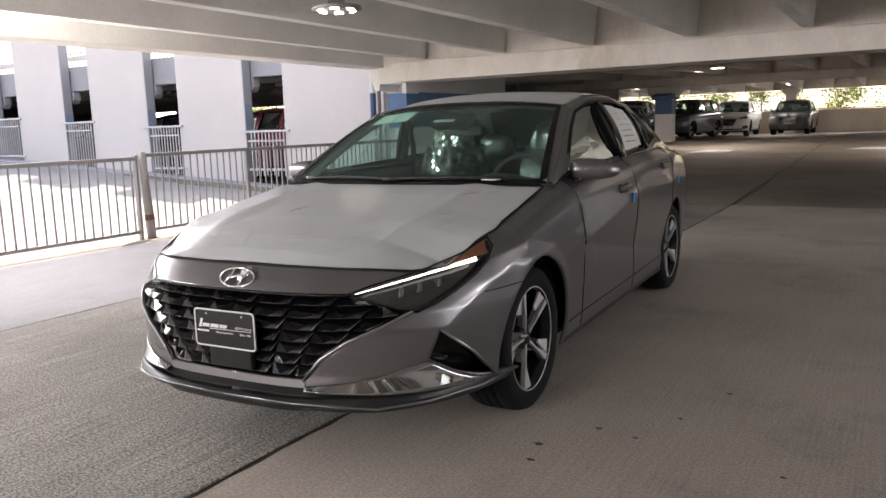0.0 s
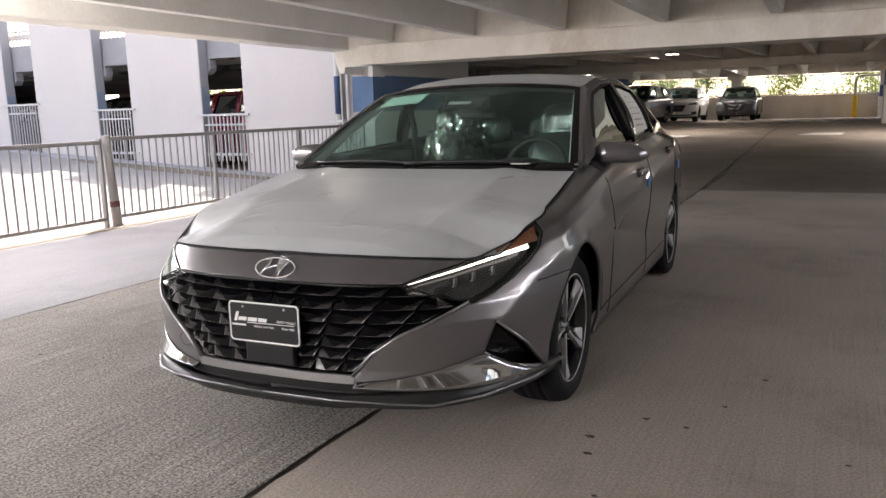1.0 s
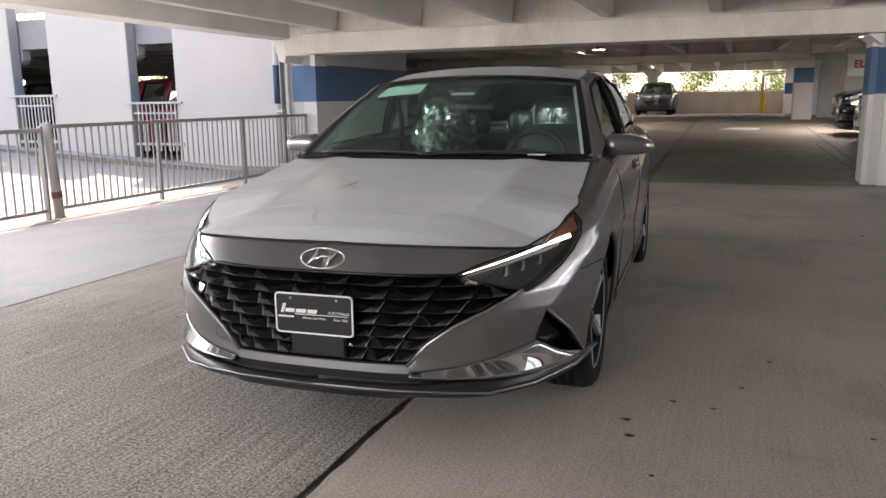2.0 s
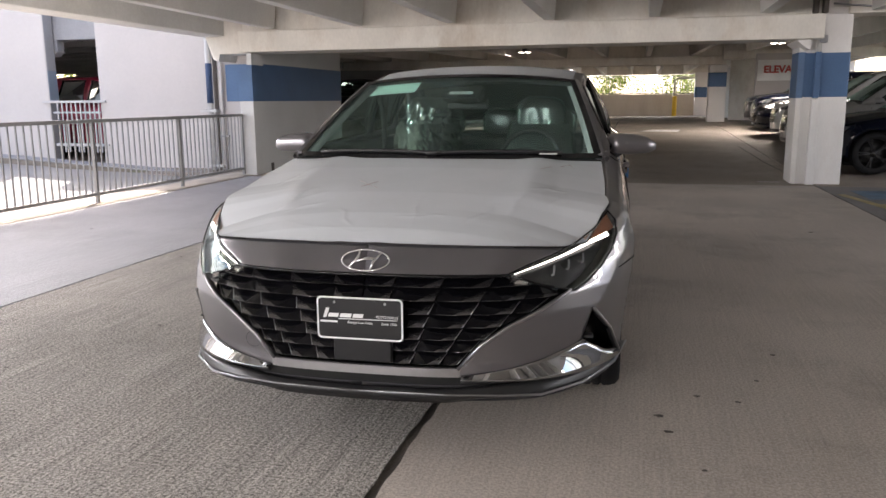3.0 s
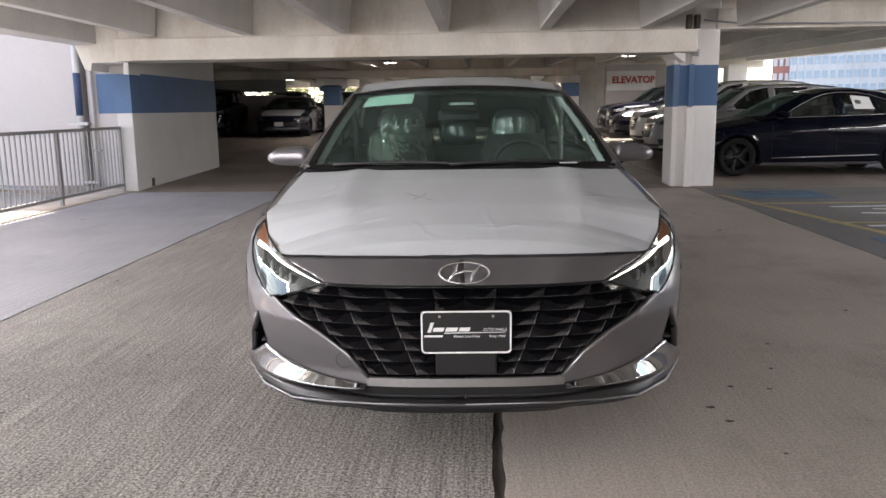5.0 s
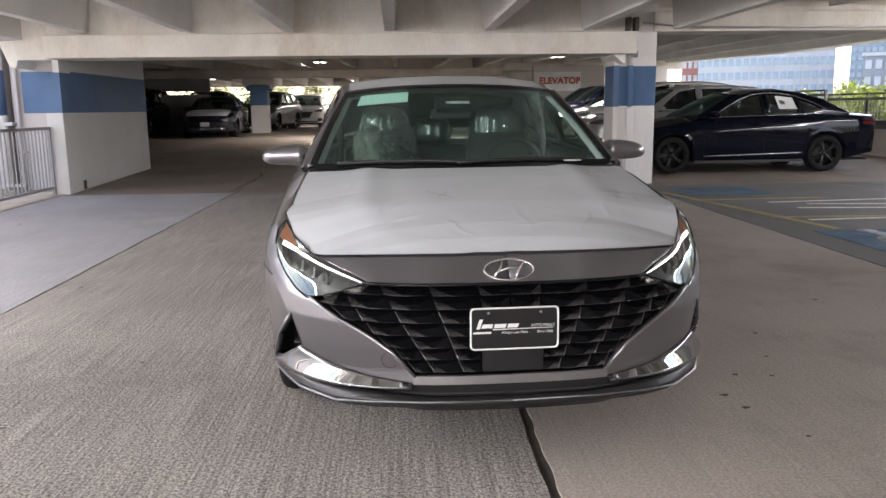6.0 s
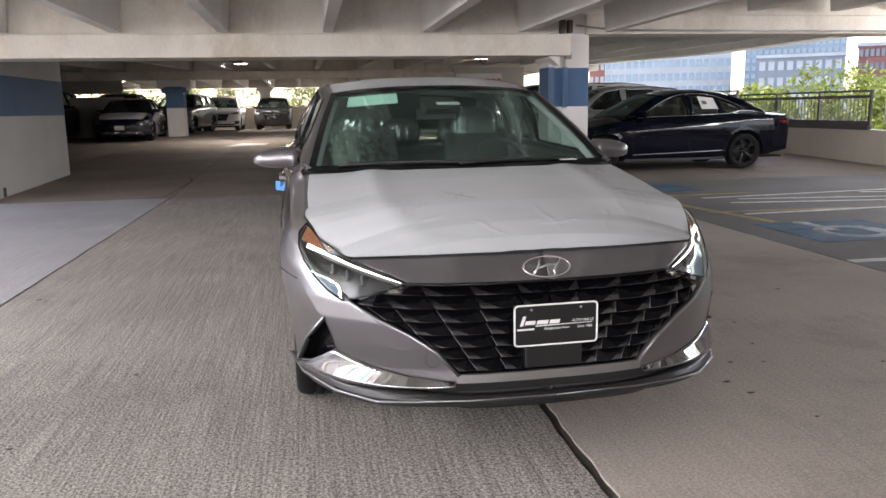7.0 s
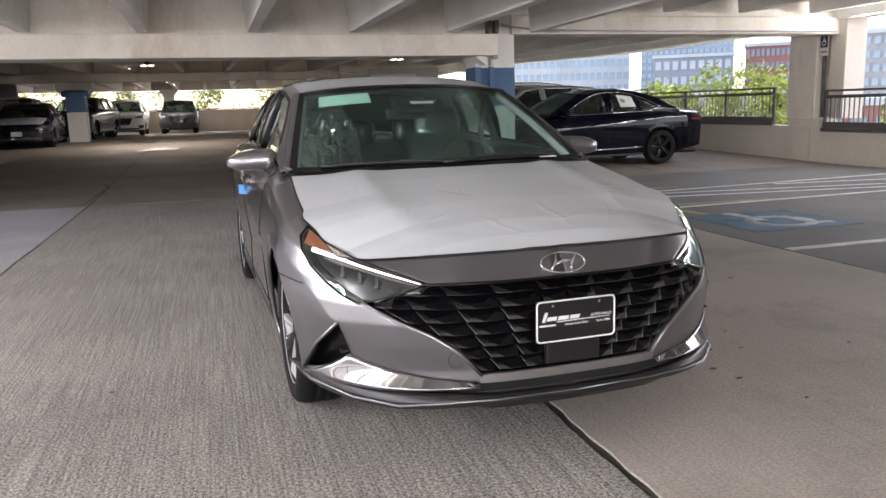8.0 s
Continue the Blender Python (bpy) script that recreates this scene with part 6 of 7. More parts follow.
    part("rear_bench", boxes("rear_bench", [(-0.66, 3.30, 0.40, 0.66, 3.50, 0.98)], M["seat"], 0.06), e)
    for sx in (-0.42, 0.0, 0.42):
        hr = part("rear_headrest", pillow("rear_headrest", 0.125, 0.055, 0.09, M["seat"]), e, "", (sx, 3.47, 1.08))
        part("headrest_wrap", crumple(pillow("headrest_wrap", 0.14, 0.07, 0.105, M["wrap"]), 0.025), hr)
    part("rear_shelf", boxes("rear_shelf", [(-0.66, 3.45, 0.96, 0.66, 4.08, 1.0)], M["dash"], 0.01), e)
    part("cabin_floor", boxes("cabin_floor", [(-0.74, 1.4, 0.24, 0.74, 3.5, 0.28)], M["dash"]), e)
    for sd in (1, -1):
        part("door_card", boxes("door_card", [(min(sd * 0.70, sd * 0.78), 1.6, 0.3, max(sd * 0.70, sd * 0.78), 3.5, 1.0)], M["dash"], 0.02), e)
    for sd in (1, -1):
        TR = []
        for k in range(12):
            b = 0.04 + 0.92 * k / 11
            x, y, z = screen(0.965, b, -0.02)
            TR += [(sd * x, y + 0.015, z), (sd * (x - 0.028), y + 0.045, z - 0.005), (sd * (x - 0.010), y + 0.10, z - 0.01)]
        part("pillar_trim", mesh_from("pillar_trim", TR, grid_faces(12, 3, sd > 0), M["headliner"], True), e, "pale cloth-grey inner pillar trim")
        belt = [(sd * 0.69, 2.56, 1.30), (sd * 0.66, 2.58, 1.12), (sd * 0.67, 2.60, 0.85)]
        part("seat_belt", tube("seat_belt", belt, 0.02, M["seat"], 6), e)
    x, y, z = screen(0.0, 0.90, -0.05)
    part("sensor_box", prism("sensor_box", [(y - 0.12, z - 0.05), (y + 0.10, z + 0.02), (y + 0.10, z - 0.04), (y - 0.02, z - 0.075)], "x", -0.10, 0.10, M["dash"], 0.008), e)
    part("rear_mirror", boxes("rear_mirror", [(-0.12, -0.012, -0.03, 0.12, 0.012, 0.03)], M["dash"], 0.01), e, "", (0.0, y + 0.13, z - 0.08))
    PV = [screen(a, b, -0.006) for b in (0.75, 0.915) for a in np.linspace(-0.83, -0.40, 6)]
    part("windscreen_sheet", mesh_from("windscreen_sheet", PV, grid_faces(2, 6, True), M["paper_green"]), e, "pale paper sheet behind the glass")
    PV = [screen(a, b, -0.006) for b in (0.70, 0.74) for a in (-0.08, 0.12)]
    part("windscreen_label", mesh_from("windscreen_label", PV, grid_faces(2, 2, True), M["paper"]), e, "small white label behind the glass")
    # black covers between the windows and in the front corner
    for sd in (1, -1):
        for (v0, z0), (v1, z1), (v2, z2), (v3, z3) in (((2.515, 1.372), (2.625, 1.374), (2.69, 1.030), (2.59, 1.028)), ((3.095, 1.348), (3.165, 1.330), (3.285, 1.066), (3.215, 1.060)), ((1.60, 1.005), (1.66, 1.045), (1.80, 1.010), (1.58, 0.985))):
            CV = []
            for k in range(9):
                t = k / 8
                for q in (0, 0.5, 1):
                    v, z = (v0 + (v1 - v0) * q) * (1 - t) + (v3 + (v2 - v3) * q) * t, (z0 + (z1 - z0) * q) * (1 - t) + (z3 + (z2 - z3) * q) * t
                    x, y, w = sh.pane(v, z, 0.009)
                    CV.append((sd * x, y, w))
            cv = part("pillar_cover", mesh_from("pillar_cover", CV, grid_faces(9, 3, sd > 0), M["gloss_black"], True), e, "gloss black window pillar cover")
            md = cv.modifiers.new("thickness", "SOLIDIFY")
            md.thickness, md.offset = 0.006, 0.0
    # price sheet in the rear side window
    for sd in (1,):
        PV = []
        for i in range(9):
            for j in range(9):
                p, q = i / 8, j / 8
                v, z = (2.69 + 0.38 * p) * (1 - q) + (2.75 + 0.40 * p) * q, (1.352 - 0.03 * p) * (1 - q) + (1.065 + 0.025 * p) * q
                PV.append((sd * sh.pane(v, z, -0.003)[0], v, z))
        part("price_sheet", mesh_from("price_sheet", PV, grid_faces(9, 9), M["paper"]), e, "white printed sheet in the window")
        for k in range(6):
            z = 1.30 - 0.035 * k
            b0, b1 = sh.pane(2.78, z, 0.0), sh.pane(3.02, z, 0.0)
            part("print_bar", mesh_from("print_bar", [b0, b1, (b1[0], b1[1], z - 0.008), (b0[0], b0[1], z - 0.008)], [(0, 1, 2, 3)], M["print"]), e)
    return e


def pillow(name, w, d, h, mat, n=14):
    """A rounded cushion, as a squared-off ellipsoid."""
    def sq(c, p=0.55):
        return math.copysign(abs(c) ** p, c)
    V = [(w * sq(math.cos(b)) * sq(math.cos(a)), d * sq(math.cos(b)) * sq(math.sin(a)), h * sq(math.sin(b), 0.7)) for b in np.linspace(-1.5707, 1.5707, n) for a in np.linspace(0, 2 * math.pi, 2 * n, endpoint=False)]
    m = 2 * n
    F = [(i * m + j, i * m + (j + 1) % m, (i + 1) * m + (j + 1) % m, (i + 1) * m + j) for i in range(n - 1) for j in range(m)]
    return mesh_from(name, V, F, mat, True)


def crumple(me, amp):
    """Loose plastic: dents and folds."""
    bm = bmesh.new()
    bm.from_mesh(me)
    bmesh.ops.subdivide_edges(bm, edges=[x for x in bm.edges if x.calc_length() > 0.05], cuts=4, use_grid_fill=True)
    for v in bm.verts:
        p = v.co
        a = noise.noise((p.x * 26, p.y * 26, p.z * 7)) + 0.6 * noise.noise((p.x * 50 + p.z * 40, p.y * 50, p.z * 24))
        v.co = p * (1 + amp * 1.6 * a)
    bm.to_mesh(me)
    bm.free()
    me.polygons.foreach_set("use_smooth", [False] * len(me.polygons))
    return me


M["grille_pad"] = material("gloss_grille_pad", (0.003, 0.003, 0.004), 0.10, var=0.1, spec=0.16)
M["blade"] = material("mirror_trim", (0.42, 0.425, 0.435), 0.03, 1.0, var=0.02)
M["pen"] = material("pen_mark", (0.26, 0.17, 0.14), 0.6)
M["paper_green"] = material("greenish_paper", (0.70, 0.88, 0.80), 0.7)
M["lip_grey"] = material("dark_grey_lip", (0.012, 0.012, 0.013), 0.34, 0.0, var=0.05)
M["satin_pale"] = material("pale_satin_trim", (0.27, 0.262, 0.265), 0.32, 0.75, var=0.08)
M["print"] = material("grey_print", (0.35, 0.36, 0.36), 0.7)
hero_car()


# ---------------------------------------------------------------- parked cars
def parked_car(kind, P, paint, label, x, y, rz, scale=1.0, film=False, wheels="silver", lift=0.0, plate=False):
    e = thing(kind, label, "car", "parked cars", (x, y, level(y) + lift), rz)
    sh, screen, roof, body = car_shell(P, e, M[paint], M["dark_glass"], (), False, wheels)
    zt = P["top"][0][1]
    for sd in (1, -1):
        u0, u1 = P["H"] * 0.55, P["H"] * 0.93
        V, F = strip(sh, [(u0, zt - 0.10), (u1, zt - 0.01)], [(u0, zt - 0.14), (u1, zt - 0.15)], 14, 4, 0.004, sd)
        part("headlamp", mesh_from("headlamp", V, F, M["lamp_front"], True), e, "clear headlamp")
        V, F = strip(sh, [(u1 - 0.22, 0.47), (u1, 0.50)], [(u1 - 0.18, 0.33), (u1, 0.36)], 8, 4, 0.004, sd)
        part("air_vent", mesh_from("air_vent", V, F, M["black"], True), e)
        mz = P["rail"][0][1] + 0.05
        side_mirror(e, P["edge"][1][1] - 0.03, P["screen"][0] + 0.28, mz, sd, M[paint])
        tl = [(sd * (sh.side(v, r)[0] + 0.004), v, sh.side(v, r)[2]) for v in np.linspace(P["tail"] - 0.28, P["tail"] - 0.01, 6) for r in (0.76, 0.90)]
        part("tail_lamp", mesh_from("tail_lamp", tl, grid_faces(6, 2, sd > 0), M["tail_red"], True), e)
        SL = []
        for v in np.linspace(P["wheels"][0] + P["arch"] + 0.03, P["wheels"][1] - P["arch"] - 0.03, 16):
            q = sh.side(v, 0.0)
            SL += [(sd * (q[0] + 0.005), v, q[2] + 0.10), (sd * (q[0] + 0.005), v, q[2]), (sd * (q[0] - 0.04), v, q[2] - 0.02)]
        part("sill_trim", mesh_from("sill_trim", SL, grid_faces(16, 3, sd > 0), M["black"] if P is SUV else M["satin"], True), e)
        for v in (2.35, 3.2):
            rr = 0.83
            q = sh.side(v, rr)
            part("door_handle", boxes("door_handle", [(-0.01, -0.1, -0.013, 0.02, 0.1, 0.013)], M[paint], 0.008), e, "", (sd * (q[0] + 0.003), v, q[2]), (0, 0, 0 if sd > 0 else math.pi))
        for v0 in (1.5, 2.56, 3.45):
            pth = [(sd * (sh.side(v0, r)[0] + 0.0005), v0, sh.side(v0, r)[2]) for r in np.linspace(0.06, 1.0, 12)]
            part("shut_line", tube("shut_line", pth, 0.003, M["void"], 5), e)
    g0, g1 = (0.50, 0.80) if P is SUV else (0.38, 0.60)
    V, F = strip(sh, [(-0.45, g1), (0.45, g1)], [(-0.30, g0), (0.30, g0)], 20, 5, 0.004)
    gr = part("grille", mesh_from("grille", V, F, M["gloss_black"], True), e)
    for k in range(5):
        z = g0 + (g1 - g0) * (k + 0.5) / 5
        w = 0.30 + 0.15 * (k + 0.5) / 5
        part("grille_slat", tube("grille_slat", [sh.front(u, z, 0.008) for u in np.linspace(-w, w, 9)], 0.006, M["grille_grey"] if paint != "car_white" else M["satin"], 6), gr)
    V, F = strip(sh, [(-0.7, 0.36 if P is SUV else 0.30), (0.7, 0.36 if P is SUV else 0.30)], [(-0.66, 0.30 if P is SUV else 0.25), (0.66, 0.30 if P is SUV else 0.25)], 20, 3, 0.004)
    part("lower_intake", mesh_from("lower_intake", V, F, M["black"], True), e)
    if plate:
        part("dealer_plate", boxes("dealer_plate", [(-0.15, -0.01, -0.07, 0.15, 0.0, 0.07)], M["plate_white"], 0.004), e, "white dealer plate", (0, -0.03, 0.47))
    part("dashboard", boxes("dashboard", [(-0.7, P["cowl"] + 0.05, 0.5, 0.7, P["cowl"] + 0.45, P["mid"][-1][1] - 0.06)], M["dash"], 0.03), e)
    for sx in (-0.38, 0.38):
        part("seat_back", boxes("seat_back", [(-0.24, -0.08, 0.0, 0.24, 0.08, 0.62)], M["seat"], 0.05), e, "", (sx, 2.45, P["mid"][-1][1] - 0.45))
        part("headrest", boxes("headrest", [(-0.13, -0.05, 0.0, 0.13, 0.05, 0.17)], M["seat"], 0.04), e, "", (sx, 2.5, P["mid"][-1][1] + 0.19))
    part("rear_bench", boxes("rear_bench", [(-0.66, 3.25, 0.4, 0.66, 3.42, P["mid"][-1][1] + 0.02)], M["seat"], 0.05), e)
    if film:
        FV = [sh.bonnet(-0.9 + 1.8 * j / 20, P["nose"][-2][1] + 0.02 + (P["cowl"] - 0.2) * k / 20, 0.004) for k in range(21) for j in range(21)]
        part("bonnet_film", mesh_from("bonnet_film", FV, grid_faces(21, 21, True), M["film"], True), e, "white protective film")
    if scale != 1.0:
        e.scale = (scale,) * 3
    return e


M["lamp_front"] = material("parked_headlamp", (0.35, 0.36, 0.38), 0.1, 0.7, coat=0.5)
# row of cars, noses towards the aisle
ps = parked_car("sedan", EXECUTIVE, "car_black", "black executive sedan with dark alloy wheels and a window sheet", 1.29, 14.02, -90, 1.02, wheels="dark")
xs = SHELLS[id(EXECUTIVE)]
for sd in (1, -1):
    part("chrome_strip", tube("chrome_strip", [(sd * (xs.side(v, 0.13)[0] + 0.006), v, xs.side(v, 0.13)[2] + 0.02 * (v - 1.5)) for v in np.linspace(1.5, 3.25, 14)], 0.010, M["chrome"], 8), ps)
    part("window_line", tube("window_line", [(sd * (xs.pane(v, z)[0] + 0.012), v, z) for v, z in ((1.64, 0.958), (1.95, 1.15), (2.2, 1.272), (2.4, 1.342), (2.6, 1.366), (2.9, 1.36), (3.14, 1.315), (3.42, 1.215), (3.70, 1.082), (3.36, 0.998), (2.7, 0.98), (1.64, 0.958))], 0.007, M["chrome"], 6), ps)
part("price_sheet", mesh_from("price_sheet", [(xs.pane(v, z, -0.006)[0], v, z) for v, z in ((2.80, 1.315), (3.16, 1.275), (3.22, 1.085), (2.86, 1.09))], [(0, 1, 2, 3)], M["paper"]), ps, "white printed sheet in the rear window")
parked_car("suv", SUV, "car_silver", "silver sport utility vehicle parked in the row", 1.5, 16.9, -90, 0.94)
parked_car("suv", SUV, "car_white", "white sport utility vehicle parked in the row", 1.7, 19.6, -90, 1.0)
parked_car("sedan", SEDAN, "car_navy", "dark blue sedan parked in the row", 1.6, 22.2, -90, 1.05)
parked_car("suv", SUV, "car_black", "black sport utility vehicle parked in the row", 1.9, 24.7, -90, 1.0)
parked_car("suv", SUV, "car_slate", "slate grey sport utility vehicle parked in the row", 2.0, 27.2, -90, 0.96)
# far end, noses towards the camera
parked_car("suv", SUV, "car_white", "white sport utility vehicle by the end wall", -7.15, 38.6, 0, 1.02)
parked_car("suv", SUV, "car_slate", "dark grey sport utility vehicle by the end wall", -4.76, 41.0, 0, 1.02)
parked_car("suv", SUV, "car_white", "white sport utility vehicle half hidden by the end pillar", -9.4, 41.2, -6, 1.0)
parked_car("suv", SUV, "car_slate", "dark grey sport utility vehicle beside the capital pillar", -8.8, 33.6, -10, 1.02)
# dark corner behind the cheek wall
parked_car("sedan", SEDAN, "car_navy", "dark blue hatchback with film on its bonnet", -8.95, 26.2, 2, 1.0, film=True, plate=True)
parked_car("suv", SUV, "car_black", "black sport utility vehicle in the dim corner", -12.0, 26.6, 2, 1.05)
parked_car("suv", SUV, "car_black", "black sport utility vehicle in the dim corner", -15.0, 27.0, 2, 1.05)
parked_car("suv", SUV, "car_black", "black sport utility vehicle in the dim corner", -10.9, 33.0, 0, 1.05)
# behind the openings of the white wing
parked_car("suv", SUV, "car_red", "red car behind the railed opening", -10.2, 14.9, 80, 1.06)
parked_car("suv", SUV, "car_black", "black car behind the railed opening", -14.0, 15.2, 80, 1.06)
parked_car("sedan", SEDAN, "car_slate", "dark car behind the railed opening", -18.3, 15.4, 80, 1.12)


# ---------------------------------------------------------------- painted marks on the floor
def mark(name, label, quads, mat, category="floor marking"):
    V, F = [], []
    for q in quads:
        k = len(V)
        V += [(x, y, level(y) + 0.004) for x, y in q] + [(x, y, level(y) - 0.01) for x, y in q]
        n = len(q)
        F += [tuple(range(k, k + n)), *[(k + i, k + n + i, k + n + (i + 1) % n, k + (i + 1) % n) for i in range(n)]]
    return structure(name, mesh_from(name, V, F, mat), label, category)


def line(x0, y0, x1, y1, w=0.1):
    dx, dy = x1 - x0, y1 - y0
    n = math.hypot(dx, dy)
    ox, oy = -dy / n * w / 2, dx / n * w / 2
    return [(x0 - ox, y0 - oy), (x1 - ox, y1 - oy), (x1 + ox, y1 + oy), (x0 + ox, y0 + oy)]


mark("stall_lines", "worn white stall and hatch lines", [line(1.2, 5.02, 7.6, 5.12, 0.10), line(1.9, 7.74, 7.6, 8.05, 0.08), line(2.2, 9.32, 7.5, 9.75, 0.07), line(2.6, 9.1, 6.9, 8.45, 0.06), line(2.3, 8.75, 6.2, 8.2, 0.06), line(4.6, 9.35, 7.5, 8.9, 0.06)], M["paint_white"])
mark("stall_line_yellow", "worn yellow stall lines", [line(1.28, 10.7, 1.85, 7.1), line(1.6, 8.0, 3.4, 7.9, 0.07), line(1.4, 9.7, 3.2, 9.75, 0.07)], M["paint_yellow"])
mark("accessible_panel", "worn blue accessible-parking panel", [[(1.55, 5.85), (2.8, 5.85), (2.8, 7.0), (1.55, 7.0)]], M["paint_blue"])
mark("accessible_panel_far", "worn blue accessible-parking panel", [[(1.5, 10.2), (2.7, 10.2), (2.7, 11.2), (1.5, 11.2)]], M["paint_blue"])
mk = thing("accessible_symbol", "worn white wheel symbol painted on the blue panel", "floor marking", "", (0, 0, 0), 0, "structure")
part("ring", lathe("ring", [(0.24, 0.0065), (0.36, 0.0065), (0.36, 0.0), (0.24, 0.0)], M["paint_smear"], 28, "z"), mk, "", (2.2, 6.32, 0))
part("stroke", boxes("stroke", [(2.02, 6.42, 0.0, 2.14, 6.90, 0.0066), (2.06, 6.56, 0.0, 2.42, 6.66, 0.0067), (2.38, 6.12, 0.0, 2.50, 6.62, 0.0068), (2.44, 6.04, 0.0, 2.64, 6.14, 0.0069)], M["paint_smear"]), mk)
part("head", lathe("head", [(0.0, 0.0067), (0.09, 0.0067), (0.09, 0.0), (0.0, 0.0)], M["paint_smear"], 16, "z"), mk, "", (2.06, 6.94, 0))
mark("aisle_arrows", "worn white aisle arrows", [[(-5.4, 23.3), (-4.3, 23.5), (-4.2, 24.2), (-5.0, 24.5)], [(-1.3, 24.0), (-0.2, 23.9), (-0.1, 24.8), (-0.9, 24.9)]], M["paint_white"])
# drain grate by the pillar
dg = thing("drain_grate", "small dark drain grate beside the pillar", "drain")
part("frame", boxes("frame", [(0.42, 12.08, -0.004, 0.78, 12.30, 0.006)], M["sealant"], 0.002), dg)
for k in range(7):
    part("slat", boxes("slat", [(-0.012, -0.09, 0.004, 0.012, 0.09, 0.011)], M["steel"]), dg, "", (0.46 + 0.045 * k, 12.19, 0))


def spot(x, y, r, seed, mat="oil", name="oil_spot", label="small dark oily spot on the concrete"):
    rnd = random.Random(seed)
    pts = []
    for k in range(14):
        a = 2 * math.pi * k / 14
        rr = r * rnd.uniform(0.5, 1.15)
        pts.append((x + rr * math.cos(a) * 1.5, y + rr * math.sin(a) * 0.8))
    V = [(px, py, 0.0035) for px, py in pts] + [(px, py, -0.01) for px, py in pts]
    n = len(pts)
    tagged(new(name, mesh_from(name, V, [tuple(range(n))] + [(i, n + i, n + (i + 1) % n, (i + 1) % n) for i in range(n)], M[mat])), label, "stain", "floor stains")


for k, (x, y, r) in enumerate([(-1.15, 2.55, 0.022), (-1.02, 2.95, 0.018), (-0.86, 2.92, 0.014), (-1.18, 2.70, 0.026), (-0.62, 3.6, 0.018), (-1.04, 2.25, 0.012), (-0.75, 3.2, 0.012), (-0.3, 2.8, 0.014), (0.1, 4.3, 0.02), (-4.9, 5.2, 0.02), (-3.9, 3.4, 0.016), (-4.4, 7.8, 0.03), (0.3, 7.5, 0.03), (-6.6, 6.3, 0.025), (-6.9, 8.6, 0.03), (-4.2, 2.6, 0.014)]):
    spot(x, y, 0.55 * r, k)
# hairline crack running off the joint
def crack(pts, w, seed):
    rnd = random.Random(seed)
    V, F = [], []
    P = []
    for (x0, y0), (x1, y1) in zip(pts, pts[1:]):
        n = max(2, int(math.hypot(x1 - x0, y1 - y0) / 0.12))
        for k in range(n):
            P.append((x0 + (x1 - x0) * k / n + rnd.uniform(-0.02, 0.02), y0 + (y1 - y0) * k / n))
    for k, (x, y) in enumerate(P):
        ww = w * rnd.uniform(0.4, 1.2)
        V += [(x - ww, y, level(y) + 0.0035), (x + ww, y, level(y) + 0.0035), (x + ww, y, level(y) - 0.01), (x - ww, y, level(y) - 0.01)]
    for k in range(len(P) - 1):
        for a, b in ((0, 1), (1, 2), (3, 0)):
            F.append((4 * k + a, 4 * k + b, 4 * k + 4 + b, 4 * k + 4 + a))
    tagged(new("floor_crack", mesh_from("floor_crack", V, F, M["sealant"])), "thin dark crack in the concrete floor", "crack", "floor cracks")


crack([(-7.76, 1.0), (-7.8, 4.0), (-7.76, 6.0), (-7.82, 9.0), (-7.78, 12.0)], 0.007, 11)
crack([(-2.05, 11.8), (-2.02, 14.0), (-2.1, 16.5), (-2.0, 19.0)], 0.015, 3)
crack([(1.12, 12.1), (0.95, 15.0), (0.9, 19.0)], 0.012, 5)
crack([(-5.2, 11.8), (-5.1, 14.0), (-5.25, 15.0)], 0.012, 7)

# ---------------------------------------------------------------- outside: ground, trees, buildings
M["grass"] = material("far_ground", (0.40, 0.39, 0.35), 0.9, var=0.3, scale=0.05, fine=1.0)
M["leaf"] = material("fresh_leaves", (0.14, 0.185, 0.03), 0.6, var=0.35, scale=2.0, fine=8, tint=(0.10, 0.17, 0.03), stain=0.4)
M["leaf_dark"] = material("dark_leaves", (0.075, 0.125, 0.035), 0.6, var=0.35, scale=2.0, fine=8)
for lm in (M["leaf"], M["leaf_dark"]):
    # sunlight shines through the leaves
    nt = lm.node_tree
    pb = nt.nodes["Principled BSDF"]
    tl, mx = nt.nodes.new("ShaderNodeBsdfTranslucent"), nt.nodes.new("ShaderNodeMixShader")
    nt.links.new(pb.inputs["Base Color"].links[0].from_socket, tl.inputs["Color"])
    mx.inputs[0].default_value = 0.45
    nt.links.new(pb.outputs[0], mx.inputs[1])
    nt.links.new(tl.outputs[0], mx.inputs[2])
    nt.links.new(mx.outputs[0], nt.nodes["Material Output"].inputs[0])
M["bark"] = material("bark", (0.12, 0.09, 0.07), 0.9, var=0.3, scale=4, fine=30, bump=0.3)
# far glass and windows: distance haze is put into these pale, low-contrast colours
M["b_glass"] = material("blue_glass_front", (0.19, 0.27, 0.35), 0.25, 0.1, var=0.2, scale=0.1, fine=1)
M["b_haze"] = material("hazy_window", (0.20, 0.27, 0.34), 0.3, var=0.15, scale=0.1, fine=1)
M["b_frame"] = material("pale_frame", (0.29, 0.33, 0.37), 0.6, var=0.1, scale=0.2, fine=2)
M["b_slate"] = material("slate_front", (0.15, 0.18, 0.215), 0.6, var=0.1, scale=0.2, fine=2)
M["b_brick"] = material("red_brick_front", (0.21, 0.095, 0.085), 0.8, var=0.15, scale=0.3, fine=4)
M["b_grey"] = material("grey_front", (0.20, 0.22, 0.24), 0.7, var=0.1, scale=0.2, fine=2)
